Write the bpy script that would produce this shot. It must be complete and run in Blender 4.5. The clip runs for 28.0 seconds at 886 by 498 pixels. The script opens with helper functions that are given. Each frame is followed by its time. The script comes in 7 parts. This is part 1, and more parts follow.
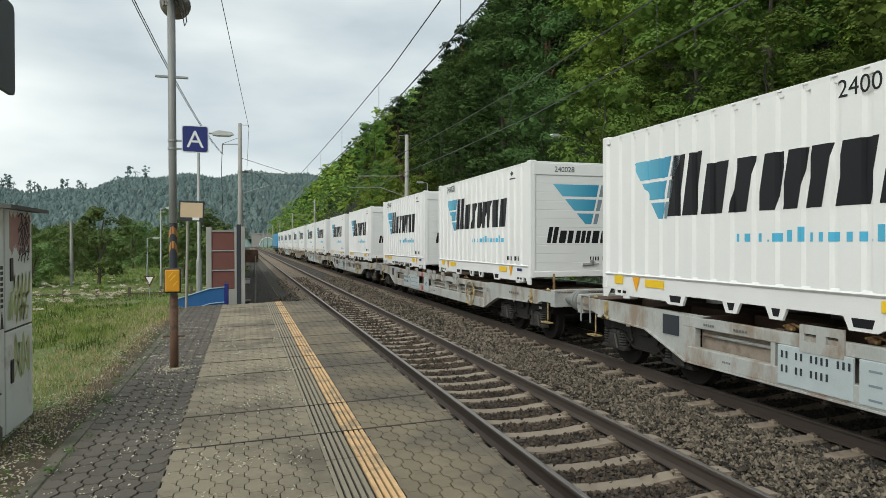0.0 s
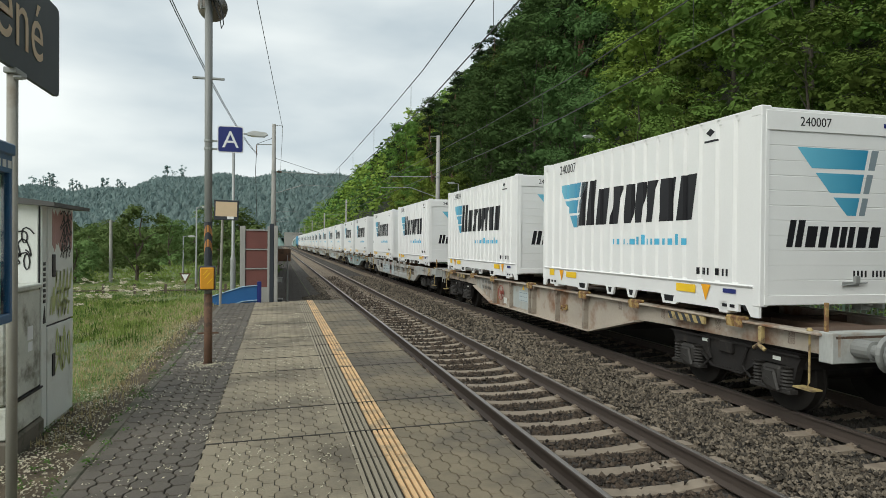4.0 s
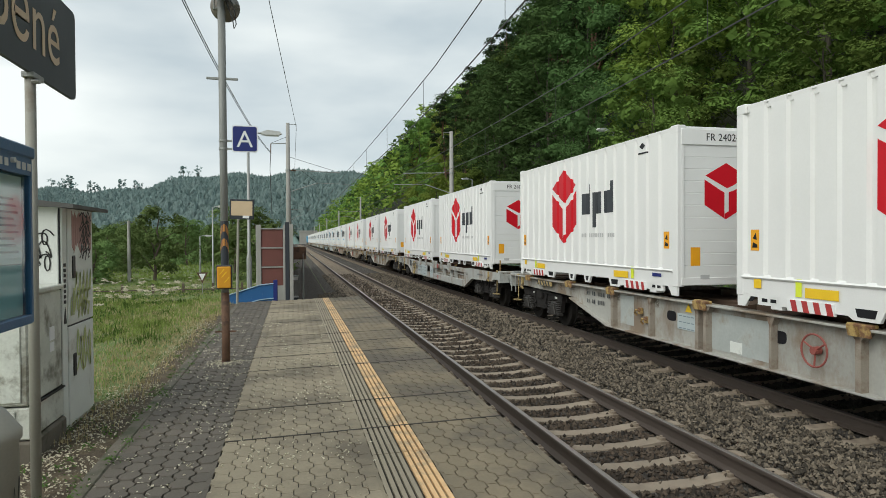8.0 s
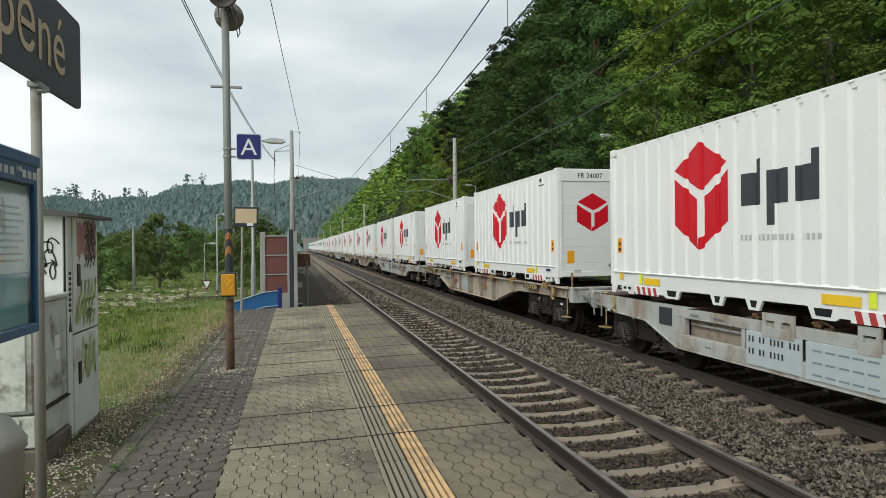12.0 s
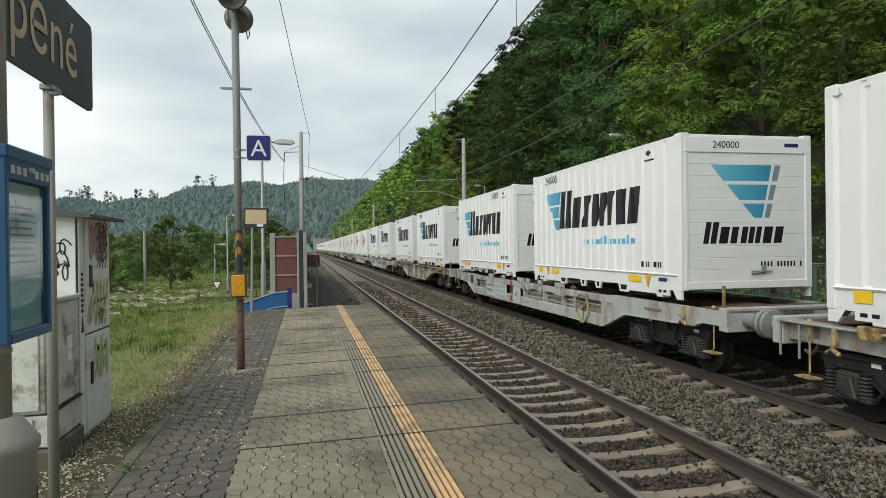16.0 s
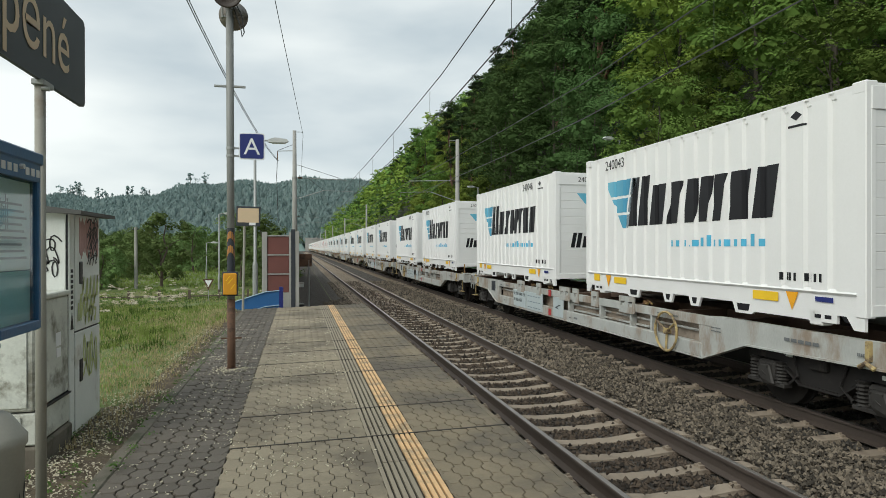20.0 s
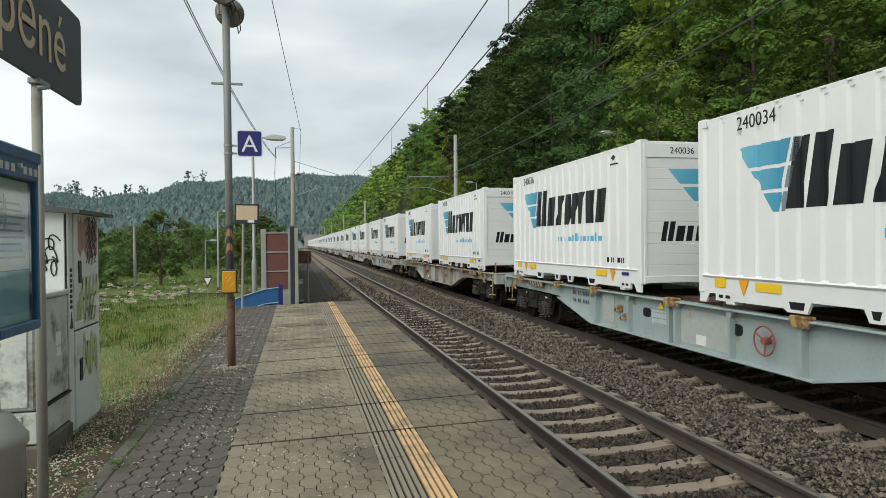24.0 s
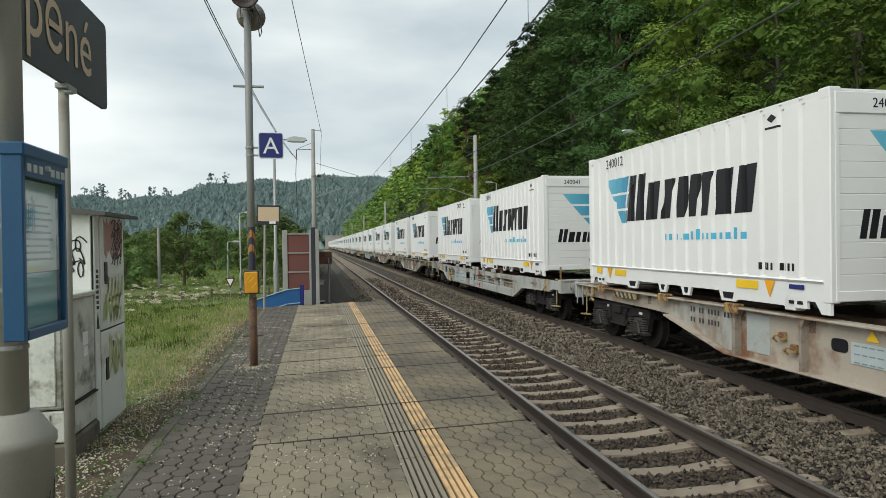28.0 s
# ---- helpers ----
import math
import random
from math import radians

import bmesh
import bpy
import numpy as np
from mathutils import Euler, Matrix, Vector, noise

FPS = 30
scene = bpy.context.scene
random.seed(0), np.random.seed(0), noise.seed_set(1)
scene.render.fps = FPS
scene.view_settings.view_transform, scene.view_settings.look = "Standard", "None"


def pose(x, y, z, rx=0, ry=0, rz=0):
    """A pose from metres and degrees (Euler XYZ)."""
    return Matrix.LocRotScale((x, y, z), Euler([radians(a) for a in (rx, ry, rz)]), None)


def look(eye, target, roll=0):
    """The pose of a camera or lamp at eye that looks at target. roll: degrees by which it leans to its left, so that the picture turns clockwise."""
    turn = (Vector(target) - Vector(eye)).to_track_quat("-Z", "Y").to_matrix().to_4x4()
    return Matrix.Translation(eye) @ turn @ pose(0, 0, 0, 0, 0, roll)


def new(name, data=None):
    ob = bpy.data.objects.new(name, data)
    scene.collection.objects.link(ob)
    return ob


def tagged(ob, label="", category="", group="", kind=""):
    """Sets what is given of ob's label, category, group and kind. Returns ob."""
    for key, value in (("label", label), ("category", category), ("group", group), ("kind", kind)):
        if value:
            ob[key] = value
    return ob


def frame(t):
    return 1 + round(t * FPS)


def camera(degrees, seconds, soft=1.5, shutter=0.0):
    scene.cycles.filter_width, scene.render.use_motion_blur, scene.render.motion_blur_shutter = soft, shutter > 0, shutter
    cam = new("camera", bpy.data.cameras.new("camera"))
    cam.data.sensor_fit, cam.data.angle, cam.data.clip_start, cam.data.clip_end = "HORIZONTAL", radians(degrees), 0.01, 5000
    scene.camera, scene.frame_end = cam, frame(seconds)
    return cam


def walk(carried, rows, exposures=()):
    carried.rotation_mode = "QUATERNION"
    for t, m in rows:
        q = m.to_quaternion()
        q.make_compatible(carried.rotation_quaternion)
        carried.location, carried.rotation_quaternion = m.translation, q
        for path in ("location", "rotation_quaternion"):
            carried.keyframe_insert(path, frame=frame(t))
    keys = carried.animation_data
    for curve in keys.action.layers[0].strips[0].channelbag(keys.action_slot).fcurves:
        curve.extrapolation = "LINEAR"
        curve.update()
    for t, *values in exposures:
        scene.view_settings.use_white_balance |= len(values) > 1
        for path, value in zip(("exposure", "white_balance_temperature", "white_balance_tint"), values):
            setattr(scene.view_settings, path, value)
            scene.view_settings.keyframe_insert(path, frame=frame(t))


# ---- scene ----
from functools import lru_cache

cam = camera(68.7, 28.0, soft=0.6)
PATH = [
    (0.0, pose(0, 0, 1.64, 89.43, 0.07, -17.07)),
    (0.5, pose(0, 0, 1.64, 89.43, 0.07, -17.13)),
    (1.0, pose(0, 0, 1.64, 89.73, 0.04, -16.96)),
    (1.5, pose(0, 0, 1.64, 89.76, -0.01, -17.17)),
    (2.0, pose(0, 0, 1.64, 89.92, -0.06, -16.95)),
    (2.5, pose(0, 0, 1.64, 90.32, 0.17, -16.76)),
    (3.0, pose(0, 0, 1.64, 90.18, 0.26, -16.77)),
    (3.5, pose(0, 0, 1.64, 89.45, -0.09, -16.40)),
    (4.0, pose(0, 0, 1.64, 89.49, -0.49, -14.38)),
    (4.5, pose(0, 0, 1.64, 89.78, -0.04, -13.54)),
    (6.5, pose(0, 0, 1.64, 89.25, 0.12, -13.44)),
    (7.0, pose(0, 0, 1.64, 89.07, 0.18, -12.98)),
    (7.5, pose(0, 0, 1.64, 89.18, 0.31, -13.16)),
    (8.0, pose(0, 0, 1.64, 89.14, 0.32, -13.10)),
    (8.5, pose(0, 0, 1.64, 89.27, 0.47, -12.92)),
    (9.0, pose(0, 0, 1.64, 89.21, 0.29, -13.04)),
    (9.5, pose(0, 0, 1.64, 89.16, 0.30, -13.13)),
    (10.0, pose(0, 0, 1.64, 89.14, 0.54, -12.76)),
    (10.5, pose(0, 0, 1.64, 89.28, 0.42, -12.90)),
    (11.0, pose(0, 0, 1.64, 89.23, 0.53, -12.68)),
    (11.5, pose(0, 0, 1.64, 89.58, 0.30, -12.90)),
    (12.0, pose(0, 0, 1.64, 89.71, 0.62, -12.76)),
    (12.5, pose(0, 0, 1.64, 89.38, 0.43, -12.81)),
    (14.5, pose(0, 0, 1.64, 90.11, 0.75, -12.57)),
    (15.0, pose(0, 0, 1.64, 89.98, 0.89, -12.33)),
    (15.5, pose(0, 0, 1.64, 90.17, 0.80, -12.37)),
    (16.0, pose(0, 0, 1.64, 89.76, 0.73, -11.95)),
    (16.5, pose(0, 0, 1.64, 90.10, 0.62, -12.47)),
    (17.0, pose(0, 0, 1.64, 90.02, 0.43, -12.65)),
    (17.5, pose(0, 0, 1.64, 89.56, 0.49, -12.06)),
    (18.0, pose(0, 0, 1.64, 89.82, 0.67, -12.51)),
    (18.5, pose(0, 0, 1.64, 89.99, 0.17, -13.57)),
    (19.0, pose(0, 0, 1.64, 90.12, 0.00, -13.09)),
    (19.5, pose(0, 0, 1.64, 89.91, 0.39, -12.38)),
    (20.0, pose(0, 0, 1.64, 89.83, 0.06, -12.60)),
    (20.5, pose(0, 0, 1.64, 89.71, 0.42, -12.54)),
    (21.0, pose(0, 0, 1.64, 89.59, 0.35, -12.74)),
    (21.5, pose(0, 0, 1.64, 89.43, 0.48, -12.60)),
    (23.5, pose(0, 0, 1.64, 88.90, 0.37, -12.86)),
    (24.0, pose(0, 0, 1.64, 89.44, 0.59, -12.69)),
    (24.5, pose(0, 0, 1.64, 89.98, 0.61, -11.86)),
    (25.0, pose(0, 0, 1.64, 90.04, 0.52, -11.74)),
    (25.5, pose(0, 0, 1.64, 89.93, 0.48, -11.57)),
    (26.0, pose(0, 0, 1.64, 89.87, 0.54, -11.38)),
    (26.5, pose(0, 0, 1.64, 90.19, 0.67, -11.06)),
    (27.0, pose(0, 0, 1.64, 90.03, 0.78, -10.93)),
    (27.5, pose(0, 0, 1.64, 89.79, 0.67, -11.06)),
    (28.0, pose(0, 0, 1.64, 89.50, 0.79, -10.92)),
]
walk(cam, PATH, ((0.0, 0.27, 6500, 5), (28.0, 0.27, 6500, 5)))

# ---- world and sun: a bright overcast sky ----
world = bpy.data.worlds.new("overcast_sky")
scene.world = world
world.use_nodes = True
wn, wl = world.node_tree.nodes, world.node_tree.links
wn.clear()
w_out, w_bg = wn.new("ShaderNodeOutputWorld"), wn.new("ShaderNodeBackground")
w_sky = wn.new("ShaderNodeTexSky")
w_sky.sky_type, w_sky.sun_disc = "NISHITA", False
w_sky.sun_elevation, w_sky.sun_rotation = radians(52), radians(250)
w_tex, w_map = wn.new("ShaderNodeTexCoord"), wn.new("ShaderNodeMapping")
w_map.inputs["Scale"].default_value = (1.3, 1.3, 4.0)
w_map.inputs["Location"].default_value = (0.6, 0.35, 0.2)
w_noise, w_ramp = wn.new("ShaderNodeTexNoise"), wn.new("ShaderNodeValToRGB")
w_noise.inputs["Scale"].default_value, w_noise.inputs["Detail"].default_value = 1.7, 5.0
w_noise.inputs["Roughness"].default_value = 0.45
w_ramp.color_ramp.elements[0].position, w_ramp.color_ramp.elements[0].color = 0.28, (4.9, 5.55, 6.1, 1)
w_ramp.color_ramp.elements[1].position, w_ramp.color_ramp.elements[1].color = 0.58, (9.1, 9.3, 9.3, 1)
w_mix = wn.new("ShaderNodeMixRGB")
w_mix.inputs[0].default_value = 0.93
wl.new(w_tex.outputs["Generated"], w_map.inputs[0])
wl.new(w_map.outputs[0], w_noise.inputs["Vector"])
# cloud base a little greyer overhead than near the horizon
w_sep, w_low, w_sum = wn.new("ShaderNodeSeparateXYZ"), wn.new("ShaderNodeMath"), wn.new("ShaderNodeMath")
w_low.operation, w_sum.operation = "MINIMUM", "MULTIPLY_ADD"
w_low.inputs[1].default_value, w_sum.inputs[1].default_value = 0.42, -0.34
wl.new(w_tex.outputs["Generated"], w_sep.inputs[0])
wl.new(w_sep.outputs[2], w_low.inputs[0])
wl.new(w_low.outputs[0], w_sum.inputs[0])
wl.new(w_noise.outputs["Fac"], w_sum.inputs[2])
w_side = wn.new("ShaderNodeMath")
w_side.operation, w_side.inputs[1].default_value = "MULTIPLY_ADD", -0.30
wl.new(w_sep.outputs[0], w_side.inputs[0])
wl.new(w_sum.outputs[0], w_side.inputs[2])
wl.new(w_side.outputs[0], w_ramp.inputs[0])
wl.new(w_sky.outputs[0], w_mix.inputs[1])
wl.new(w_ramp.outputs[0], w_mix.inputs[2])
wl.new(w_mix.outputs[0], w_bg.inputs[0])
w_bg.inputs[1].default_value = 0.094
wl.new(w_bg.outputs[0], w_out.inputs[0])
sun = new("sun", bpy.data.lights.new("sun", "SUN"))
sun.data.energy, sun.data.angle, sun.data.color = 1.5, radians(40), (1, 0.97, 0.92)
sun.matrix_world = look((0, 0, 60), (52, 42, 0))

# ---- materials ----
def mat(name, color, rough=0.7, metal=0.0, vary=0.15, scale=6.0, fine=60.0, bump=0.15, second=None, second_at=0.62, rnd=0.0, island=0.0, spec=0.5, depth=0.01, stretch=(1, 1, 1), world=False):
    """A procedural surface: broad blotches, fine grain, relief, an optional second colour (stain, rust, moss)."""
    m = bpy.data.materials.new(name)
    m.use_nodes = True
    n, l = m.node_tree.nodes, m.node_tree.links
    b = n["Principled BSDF"]
    b.inputs["Metallic"].default_value, b.inputs["Specular IOR Level"].default_value = metal, spec
    tc, mp = n.new("ShaderNodeTexCoord"), n.new("ShaderNodeMapping")
    mp.inputs["Scale"].default_value = stretch
    if world:
        geo0 = n.new("ShaderNodeNewGeometry")
        l.new(geo0.outputs["Position"], mp.inputs[0])
    else:
        l.new(tc.outputs["Object"], mp.inputs[0])
    big, small = n.new("ShaderNodeTexNoise"), n.new("ShaderNodeTexNoise")
    for t, s in ((big, scale), (small, fine)):
        t.inputs["Scale"].default_value, t.inputs["Detail"].default_value = s, 4.0
        l.new(mp.outputs[0], t.inputs["Vector"])
    hsv = n.new("ShaderNodeHueSaturation")
    hsv.inputs["Color"].default_value = (*color, 1)
    add = n.new("ShaderNodeMath")
    add.operation = "MULTIPLY_ADD"
    l.new(big.outputs["Fac"], add.inputs[0])
    add.inputs[1].default_value, add.inputs[2].default_value = 2 * vary, 1 - vary
    add2 = n.new("ShaderNodeMath")
    add2.operation = "MULTIPLY_ADD"
    l.new(small.outputs["Fac"], add2.inputs[0])
    add2.inputs[1].default_value = vary
    l.new(add.outputs[0], add2.inputs[2])
    last = add2
    for amount, node, socket in ((rnd, "ShaderNodeObjectInfo", "Random"), (island, "ShaderNodeNewGeometry", "Random Per Island")):
        if amount:
            src, a3 = n.new(node), n.new("ShaderNodeMath")
            a3.operation = "MULTIPLY_ADD"
            l.new(src.outputs[socket], a3.inputs[0])
            a3.inputs[1].default_value = amount
            l.new(last.outputs[0], a3.inputs[2])
            last = a3
    off = n.new("ShaderNodeMath")
    off.operation = "SUBTRACT"
    off.inputs[1].default_value = vary * 0.5 + rnd * 0.5 + island * 0.5
    l.new(last.outputs[0], off.inputs[0])
    l.new(off.outputs[0], hsv.inputs["Value"])
    col = hsv.outputs[0]
    if second:
        st, rp, mx = n.new("ShaderNodeTexNoise"), n.new("ShaderNodeValToRGB"), n.new("ShaderNodeMixRGB")
        st.inputs["Scale"].default_value, st.inputs["Detail"].default_value, st.inputs["Roughness"].default_value = scale * 0.7, 8.0, 0.65
        l.new(mp.outputs[0], st.inputs["Vector"])
        l.new(st.outputs["Fac"], rp.inputs[0])
        rp.color_ramp.elements[0].position, rp.color_ramp.elements[1].position = second_at - 0.07, second_at + 0.07
        l.new(rp.outputs[0], mx.inputs[0])
        l.new(col, mx.inputs[1])
        mx.inputs[2].default_value = (*second, 1)
        col = mx.outputs[0]
    l.new(col, b.inputs["Base Color"])
    rr = n.new("ShaderNodeMath")
    rr.operation = "MULTIPLY_ADD"
    l.new(big.outputs["Fac"], rr.inputs[0])
    rr.inputs[1].default_value, rr.inputs[2].default_value = 0.2, rough - 0.1
    l.new(rr.outputs[0], b.inputs["Roughness"])
    if bump:
        bp = n.new("ShaderNodeBump")
        bp.inputs["Strength"].default_value, bp.inputs["Distance"].default_value = bump, depth
        l.new(small.outputs["Fac"], bp.inputs["Height"])
        l.new(bp.outputs[0], b.inputs["Normal"])
    return m


def leaf_mat(name, color, vary=0.5, hue=0.016, thin=0.3, tree=0.25):
    """Thin foliage: diffuse with some light let through, each leaf and each tree of its own shade."""
    m = bpy.data.materials.new(name)
    m.use_nodes = True
    n, l = m.node_tree.nodes, m.node_tree.links
    n.clear()
    out, mix = n.new("ShaderNodeOutputMaterial"), n.new("ShaderNodeMixShader")
    dif, tra = n.new("ShaderNodeBsdfDiffuse"), n.new("ShaderNodeBsdfTranslucent")
    hsv, geo, inf = n.new("ShaderNodeHueSaturation"), n.new("ShaderNodeNewGeometry"), n.new("ShaderNodeObjectInfo")
    hsv.inputs["Color"].default_value = (*color, 1)
    v = n.new("ShaderNodeMath")
    v.operation = "MULTIPLY_ADD"
    l.new(geo.outputs["Random Per Island"], v.inputs[0])
    v.inputs[1].default_value, v.inputs[2].default_value = vary, 1 - vary * 0.5 - tree * 0.5
    v2 = n.new("ShaderNodeMath")
    v2.operation = "MULTIPLY_ADD"
    l.new(inf.outputs["Random"], v2.inputs[0])
    v2.inputs[1].default_value = tree
    l.new(v.outputs[0], v2.inputs[2])
    l.new(v2.outputs[0], hsv.inputs["Value"])
    h = n.new("ShaderNodeMath")
    h.operation = "MULTIPLY_ADD"
    l.new(inf.outputs["Random"], h.inputs[0])
    h.inputs[1].default_value, h.inputs[2].default_value = 2 * hue, 0.5 - hue
    l.new(h.outputs[0], hsv.inputs["Hue"])
    l.new(hsv.outputs[0], dif.inputs[0])
    l.new(hsv.outputs[0], tra.inputs[0])
    mix.inputs[0].default_value = thin
    l.new(dif.outputs[0], mix.inputs[1])
    l.new(tra.outputs[0], mix.inputs[2])
    l.new(mix.outputs[0], out.inputs[0])
    return m


def film_fade(name, axis, lo, hi, c0, c1):
    """Printed film whose blue deepens along one axis."""
    m = mat(name, c0, 0.4, vary=0.06, scale=1.5, bump=0.02)
    n, l = m.node_tree.nodes, m.node_tree.links
    tc, sep, mr, mx = n.new("ShaderNodeTexCoord"), n.new("ShaderNodeSeparateXYZ"), n.new("ShaderNodeMapRange"), n.new("ShaderNodeMixRGB")
    mr.inputs["From Min"].default_value, mr.inputs["From Max"].default_value = lo, hi
    l.new(tc.outputs["Object"], sep.inputs[0])
    l.new(sep.outputs[axis], mr.inputs["Value"])
    l.new(mr.outputs[0], mx.inputs[0])
    mx.inputs[1].default_value, mx.inputs[2].default_value = (*c0, 1), (*c1, 1)
    l.new(mx.outputs[0], n["Principled BSDF"].inputs["Base Color"])
    return m


WHITE = mat("white_container_paint", (0.80, 0.80, 0.79), 0.45, vary=0.05, scale=1.2, fine=30, bump=0.03)
WHITE_FRAME = mat("white_frame_paint", (0.78, 0.78, 0.77), 0.5, vary=0.06, scale=2, second=(0.55, 0.53, 0.5), second_at=0.7)
SHUTTER = mat("pale_grey_shutter", (0.76, 0.765, 0.755), 0.45, vary=0.05, scale=2, bump=0.03)
BLUE_LOGO = mat("sky_blue_film", (0.10, 0.44, 0.65), 0.4, vary=0.1, scale=1.5, bump=0.02, spec=0.2)
WING_SIDE = film_fade("blue_wing_film", 1, 2.75, 1.62, (0.16, 0.50, 0.66), (0.03, 0.24, 0.40))
WING_END = film_fade("blue_end_wing_film", 0, -0.72, 0.50, (0.16, 0.50, 0.66), (0.03, 0.24, 0.40))
BLACK_LOGO = mat("black_film", (0.015, 0.015, 0.018), 0.4, vary=0.1, bump=0.02, spec=0.2)
RED_LOGO = mat("red_film", (0.58, 0.008, 0.02), 0.4, vary=0.1, scale=2, bump=0.02, spec=0.2)
WHITE_FILM = mat("white_film", (0.82, 0.82, 0.82), 0.4, vary=0.04, bump=0.02)
GREY_FILM = mat("pale_grey_film", (0.5, 0.5, 0.5), 0.4, vary=0.05, bump=0.02)
YELLOW_FILM = mat("yellow_sticker", (0.85, 0.55, 0.02), 0.45, vary=0.08, bump=0.02)
LIME_FILM = mat("lime_sticker", (0.75, 0.85, 0.05), 0.45, vary=0.08, bump=0.02)
ORANGE_FILM = mat("amber_sticker", (0.85, 0.38, 0.01), 0.45, vary=0.08, bump=0.02)
RED_WHEEL = mat("faded_red_wheel_paint", (0.28, 0.075, 0.06), 0.65, vary=0.25, scale=8)
RED_PAINT = mat("red_paint", (0.42, 0.04, 0.04), 0.5, vary=0.15)
WAGON_GREY = mat("grey_wagon_paint", (0.40, 0.41, 0.39), 0.6, vary=0.25, scale=1.6, fine=25, second=(0.27, 0.215, 0.165), second_at=0.56, stretch=(1, 1.6, 0.7))
PANEL_PAINT = mat("pale_touch_up_paint", (0.40, 0.425, 0.41), 0.6, vary=0.2, scale=3, fine=25, second=(0.33, 0.30, 0.25), second_at=0.62)
WAGON_BLUE = mat("blue_grey_wagon_paint", (0.31, 0.37, 0.365), 0.6, vary=0.18, scale=1.6, fine=25, second=(0.24, 0.15, 0.09), second_at=0.68)
WAGON_STAINED = mat("grey_wagon_paint_brown_stains", (0.37, 0.365, 0.335), 0.65, vary=0.25, scale=1.4, fine=25, second=(0.225, 0.175, 0.128), second_at=0.52, stretch=(1, 1.3, 0.8))
WAGON_RUST = mat("rust_stained_wagon_paint", (0.40, 0.35, 0.29), 0.7, vary=0.2, scale=1.3, fine=25, second=(0.20, 0.10, 0.05), second_at=0.56)
BAY_DUST = mat("dust_covered_web", (0.30, 0.25, 0.20), 0.85, vary=0.3, scale=2.5, fine=20, second=(0.16, 0.115, 0.085), second_at=0.58)
STENCIL = mat("grey_stencil_paint", (0.14, 0.15, 0.155), 0.6, vary=0.2, scale=20)
RIB_BROWN = mat("rusty_rib", (0.29, 0.255, 0.21), 0.8, vary=0.3, scale=3, second=(0.16, 0.105, 0.07), second_at=0.52)
DECK_RUST = mat("rusty_deck", (0.10, 0.062, 0.042), 0.85, vary=0.3, scale=3)
BOGIE = mat("grimy_bogie_steel", (0.019, 0.017, 0.016), 0.75, vary=0.35, scale=5, second=(0.045, 0.036, 0.030), second_at=0.62, spec=0.3)
SPRING = mat("dusty_spring_steel", (0.038, 0.035, 0.032), 0.6, 0.2, vary=0.3, scale=9, second=(0.018, 0.015, 0.013), second_at=0.6)
WHEEL = mat("dark_wheel_steel", (0.020, 0.018, 0.016), 0.85, 0.0, vary=0.3, spec=0.2)
PLATE = mat("pale_data_plate", (0.44, 0.50, 0.51), 0.5, vary=0.1)
YELLOW_METAL = mat("worn_yellow_paint", (0.42, 0.32, 0.14), 0.55, vary=0.25, scale=9, second=(0.13, 0.09, 0.06), second_at=0.55)
LATCH = mat("rusty_ochre_latch", (0.17, 0.085, 0.04), 0.75, vary=0.3, scale=12, second=(0.40, 0.28, 0.10), second_at=0.52)
RAIL_SIDE = mat("rail_side_rust", (0.060, 0.045, 0.036), 0.75, vary=0.25, scale=4)
RAIL_TOP = mat("polished_rail_head", (0.29, 0.265, 0.245), 0.36, 0.9, vary=0.12, scale=3, stretch=(1, 0.05, 1))
SLEEPER = mat("concrete_sleeper", (0.262, 0.214, 0.162), 0.9, vary=0.2, scale=3, fine=50, bump=0.3, second=(0.16, 0.12, 0.09), second_at=0.62, rnd=0.15)
STONE = mat("ballast_stone", (0.112, 0.092, 0.068), 0.85, vary=0.2, scale=9, fine=60, bump=0.3, island=1.7)
STONE_BROWN = mat("rust_dusted_ballast_stone", (0.060, 0.044, 0.031), 0.9, vary=0.2, scale=9, fine=60, bump=0.3, island=1.5)
# oil grime, with the train's shade painted into the same dark colour
STONE_OILY_SHADED = mat("oily_ballast_stone", (0.034, 0.030, 0.025), 0.85, vary=0.2, scale=9, fine=60, bump=0.3, island=1.0)
BED = mat("ballast_bed", (0.050, 0.042, 0.034), 0.95, vary=0.4, scale=14, fine=30, bump=1.0, depth=0.06, second=(0.13, 0.115, 0.10), second_at=0.57)
BED_DARK = mat("dark_gravel", (0.040, 0.031, 0.023), 0.95, vary=0.4, scale=9, fine=30, bump=1.0, depth=0.06, second=(0.075, 0.060, 0.045), second_at=0.6)
PAVER = mat("worn_concrete_paver", (0.282, 0.238, 0.166), 0.85, vary=0.30, scale=0.8, fine=60, bump=0.35, second=(0.140, 0.116, 0.082), second_at=0.53, rnd=0.12, island=0.12, world=True)
PAVER_DIRTY = mat("grimy_outer_paver", (0.205, 0.167, 0.110), 0.85, vary=0.32, scale=0.9, fine=60, bump=0.35, second=(0.105, 0.088, 0.066), second_at=0.51, rnd=0.14, island=0.14, world=True)
COBBLE = mat("dark_paver", (0.112, 0.096, 0.077), 0.85, vary=0.25, scale=1.3, fine=60, bump=0.4, rnd=0.22, island=0.22, world=True)
BEDDING = mat("paver_bedding_sand", (0.04, 0.034, 0.027), 0.95, vary=0.2, scale=6, bump=0.3)
JOINT = mat("joint_soil", (0.038, 0.032, 0.025), 0.95, vary=0.3, scale=10, bump=0.4)
KERB = mat("old_kerb_concrete", (0.135, 0.118, 0.092), 0.9, vary=0.3, scale=4, bump=0.4, second=(0.06, 0.062, 0.035), second_at=0.55)
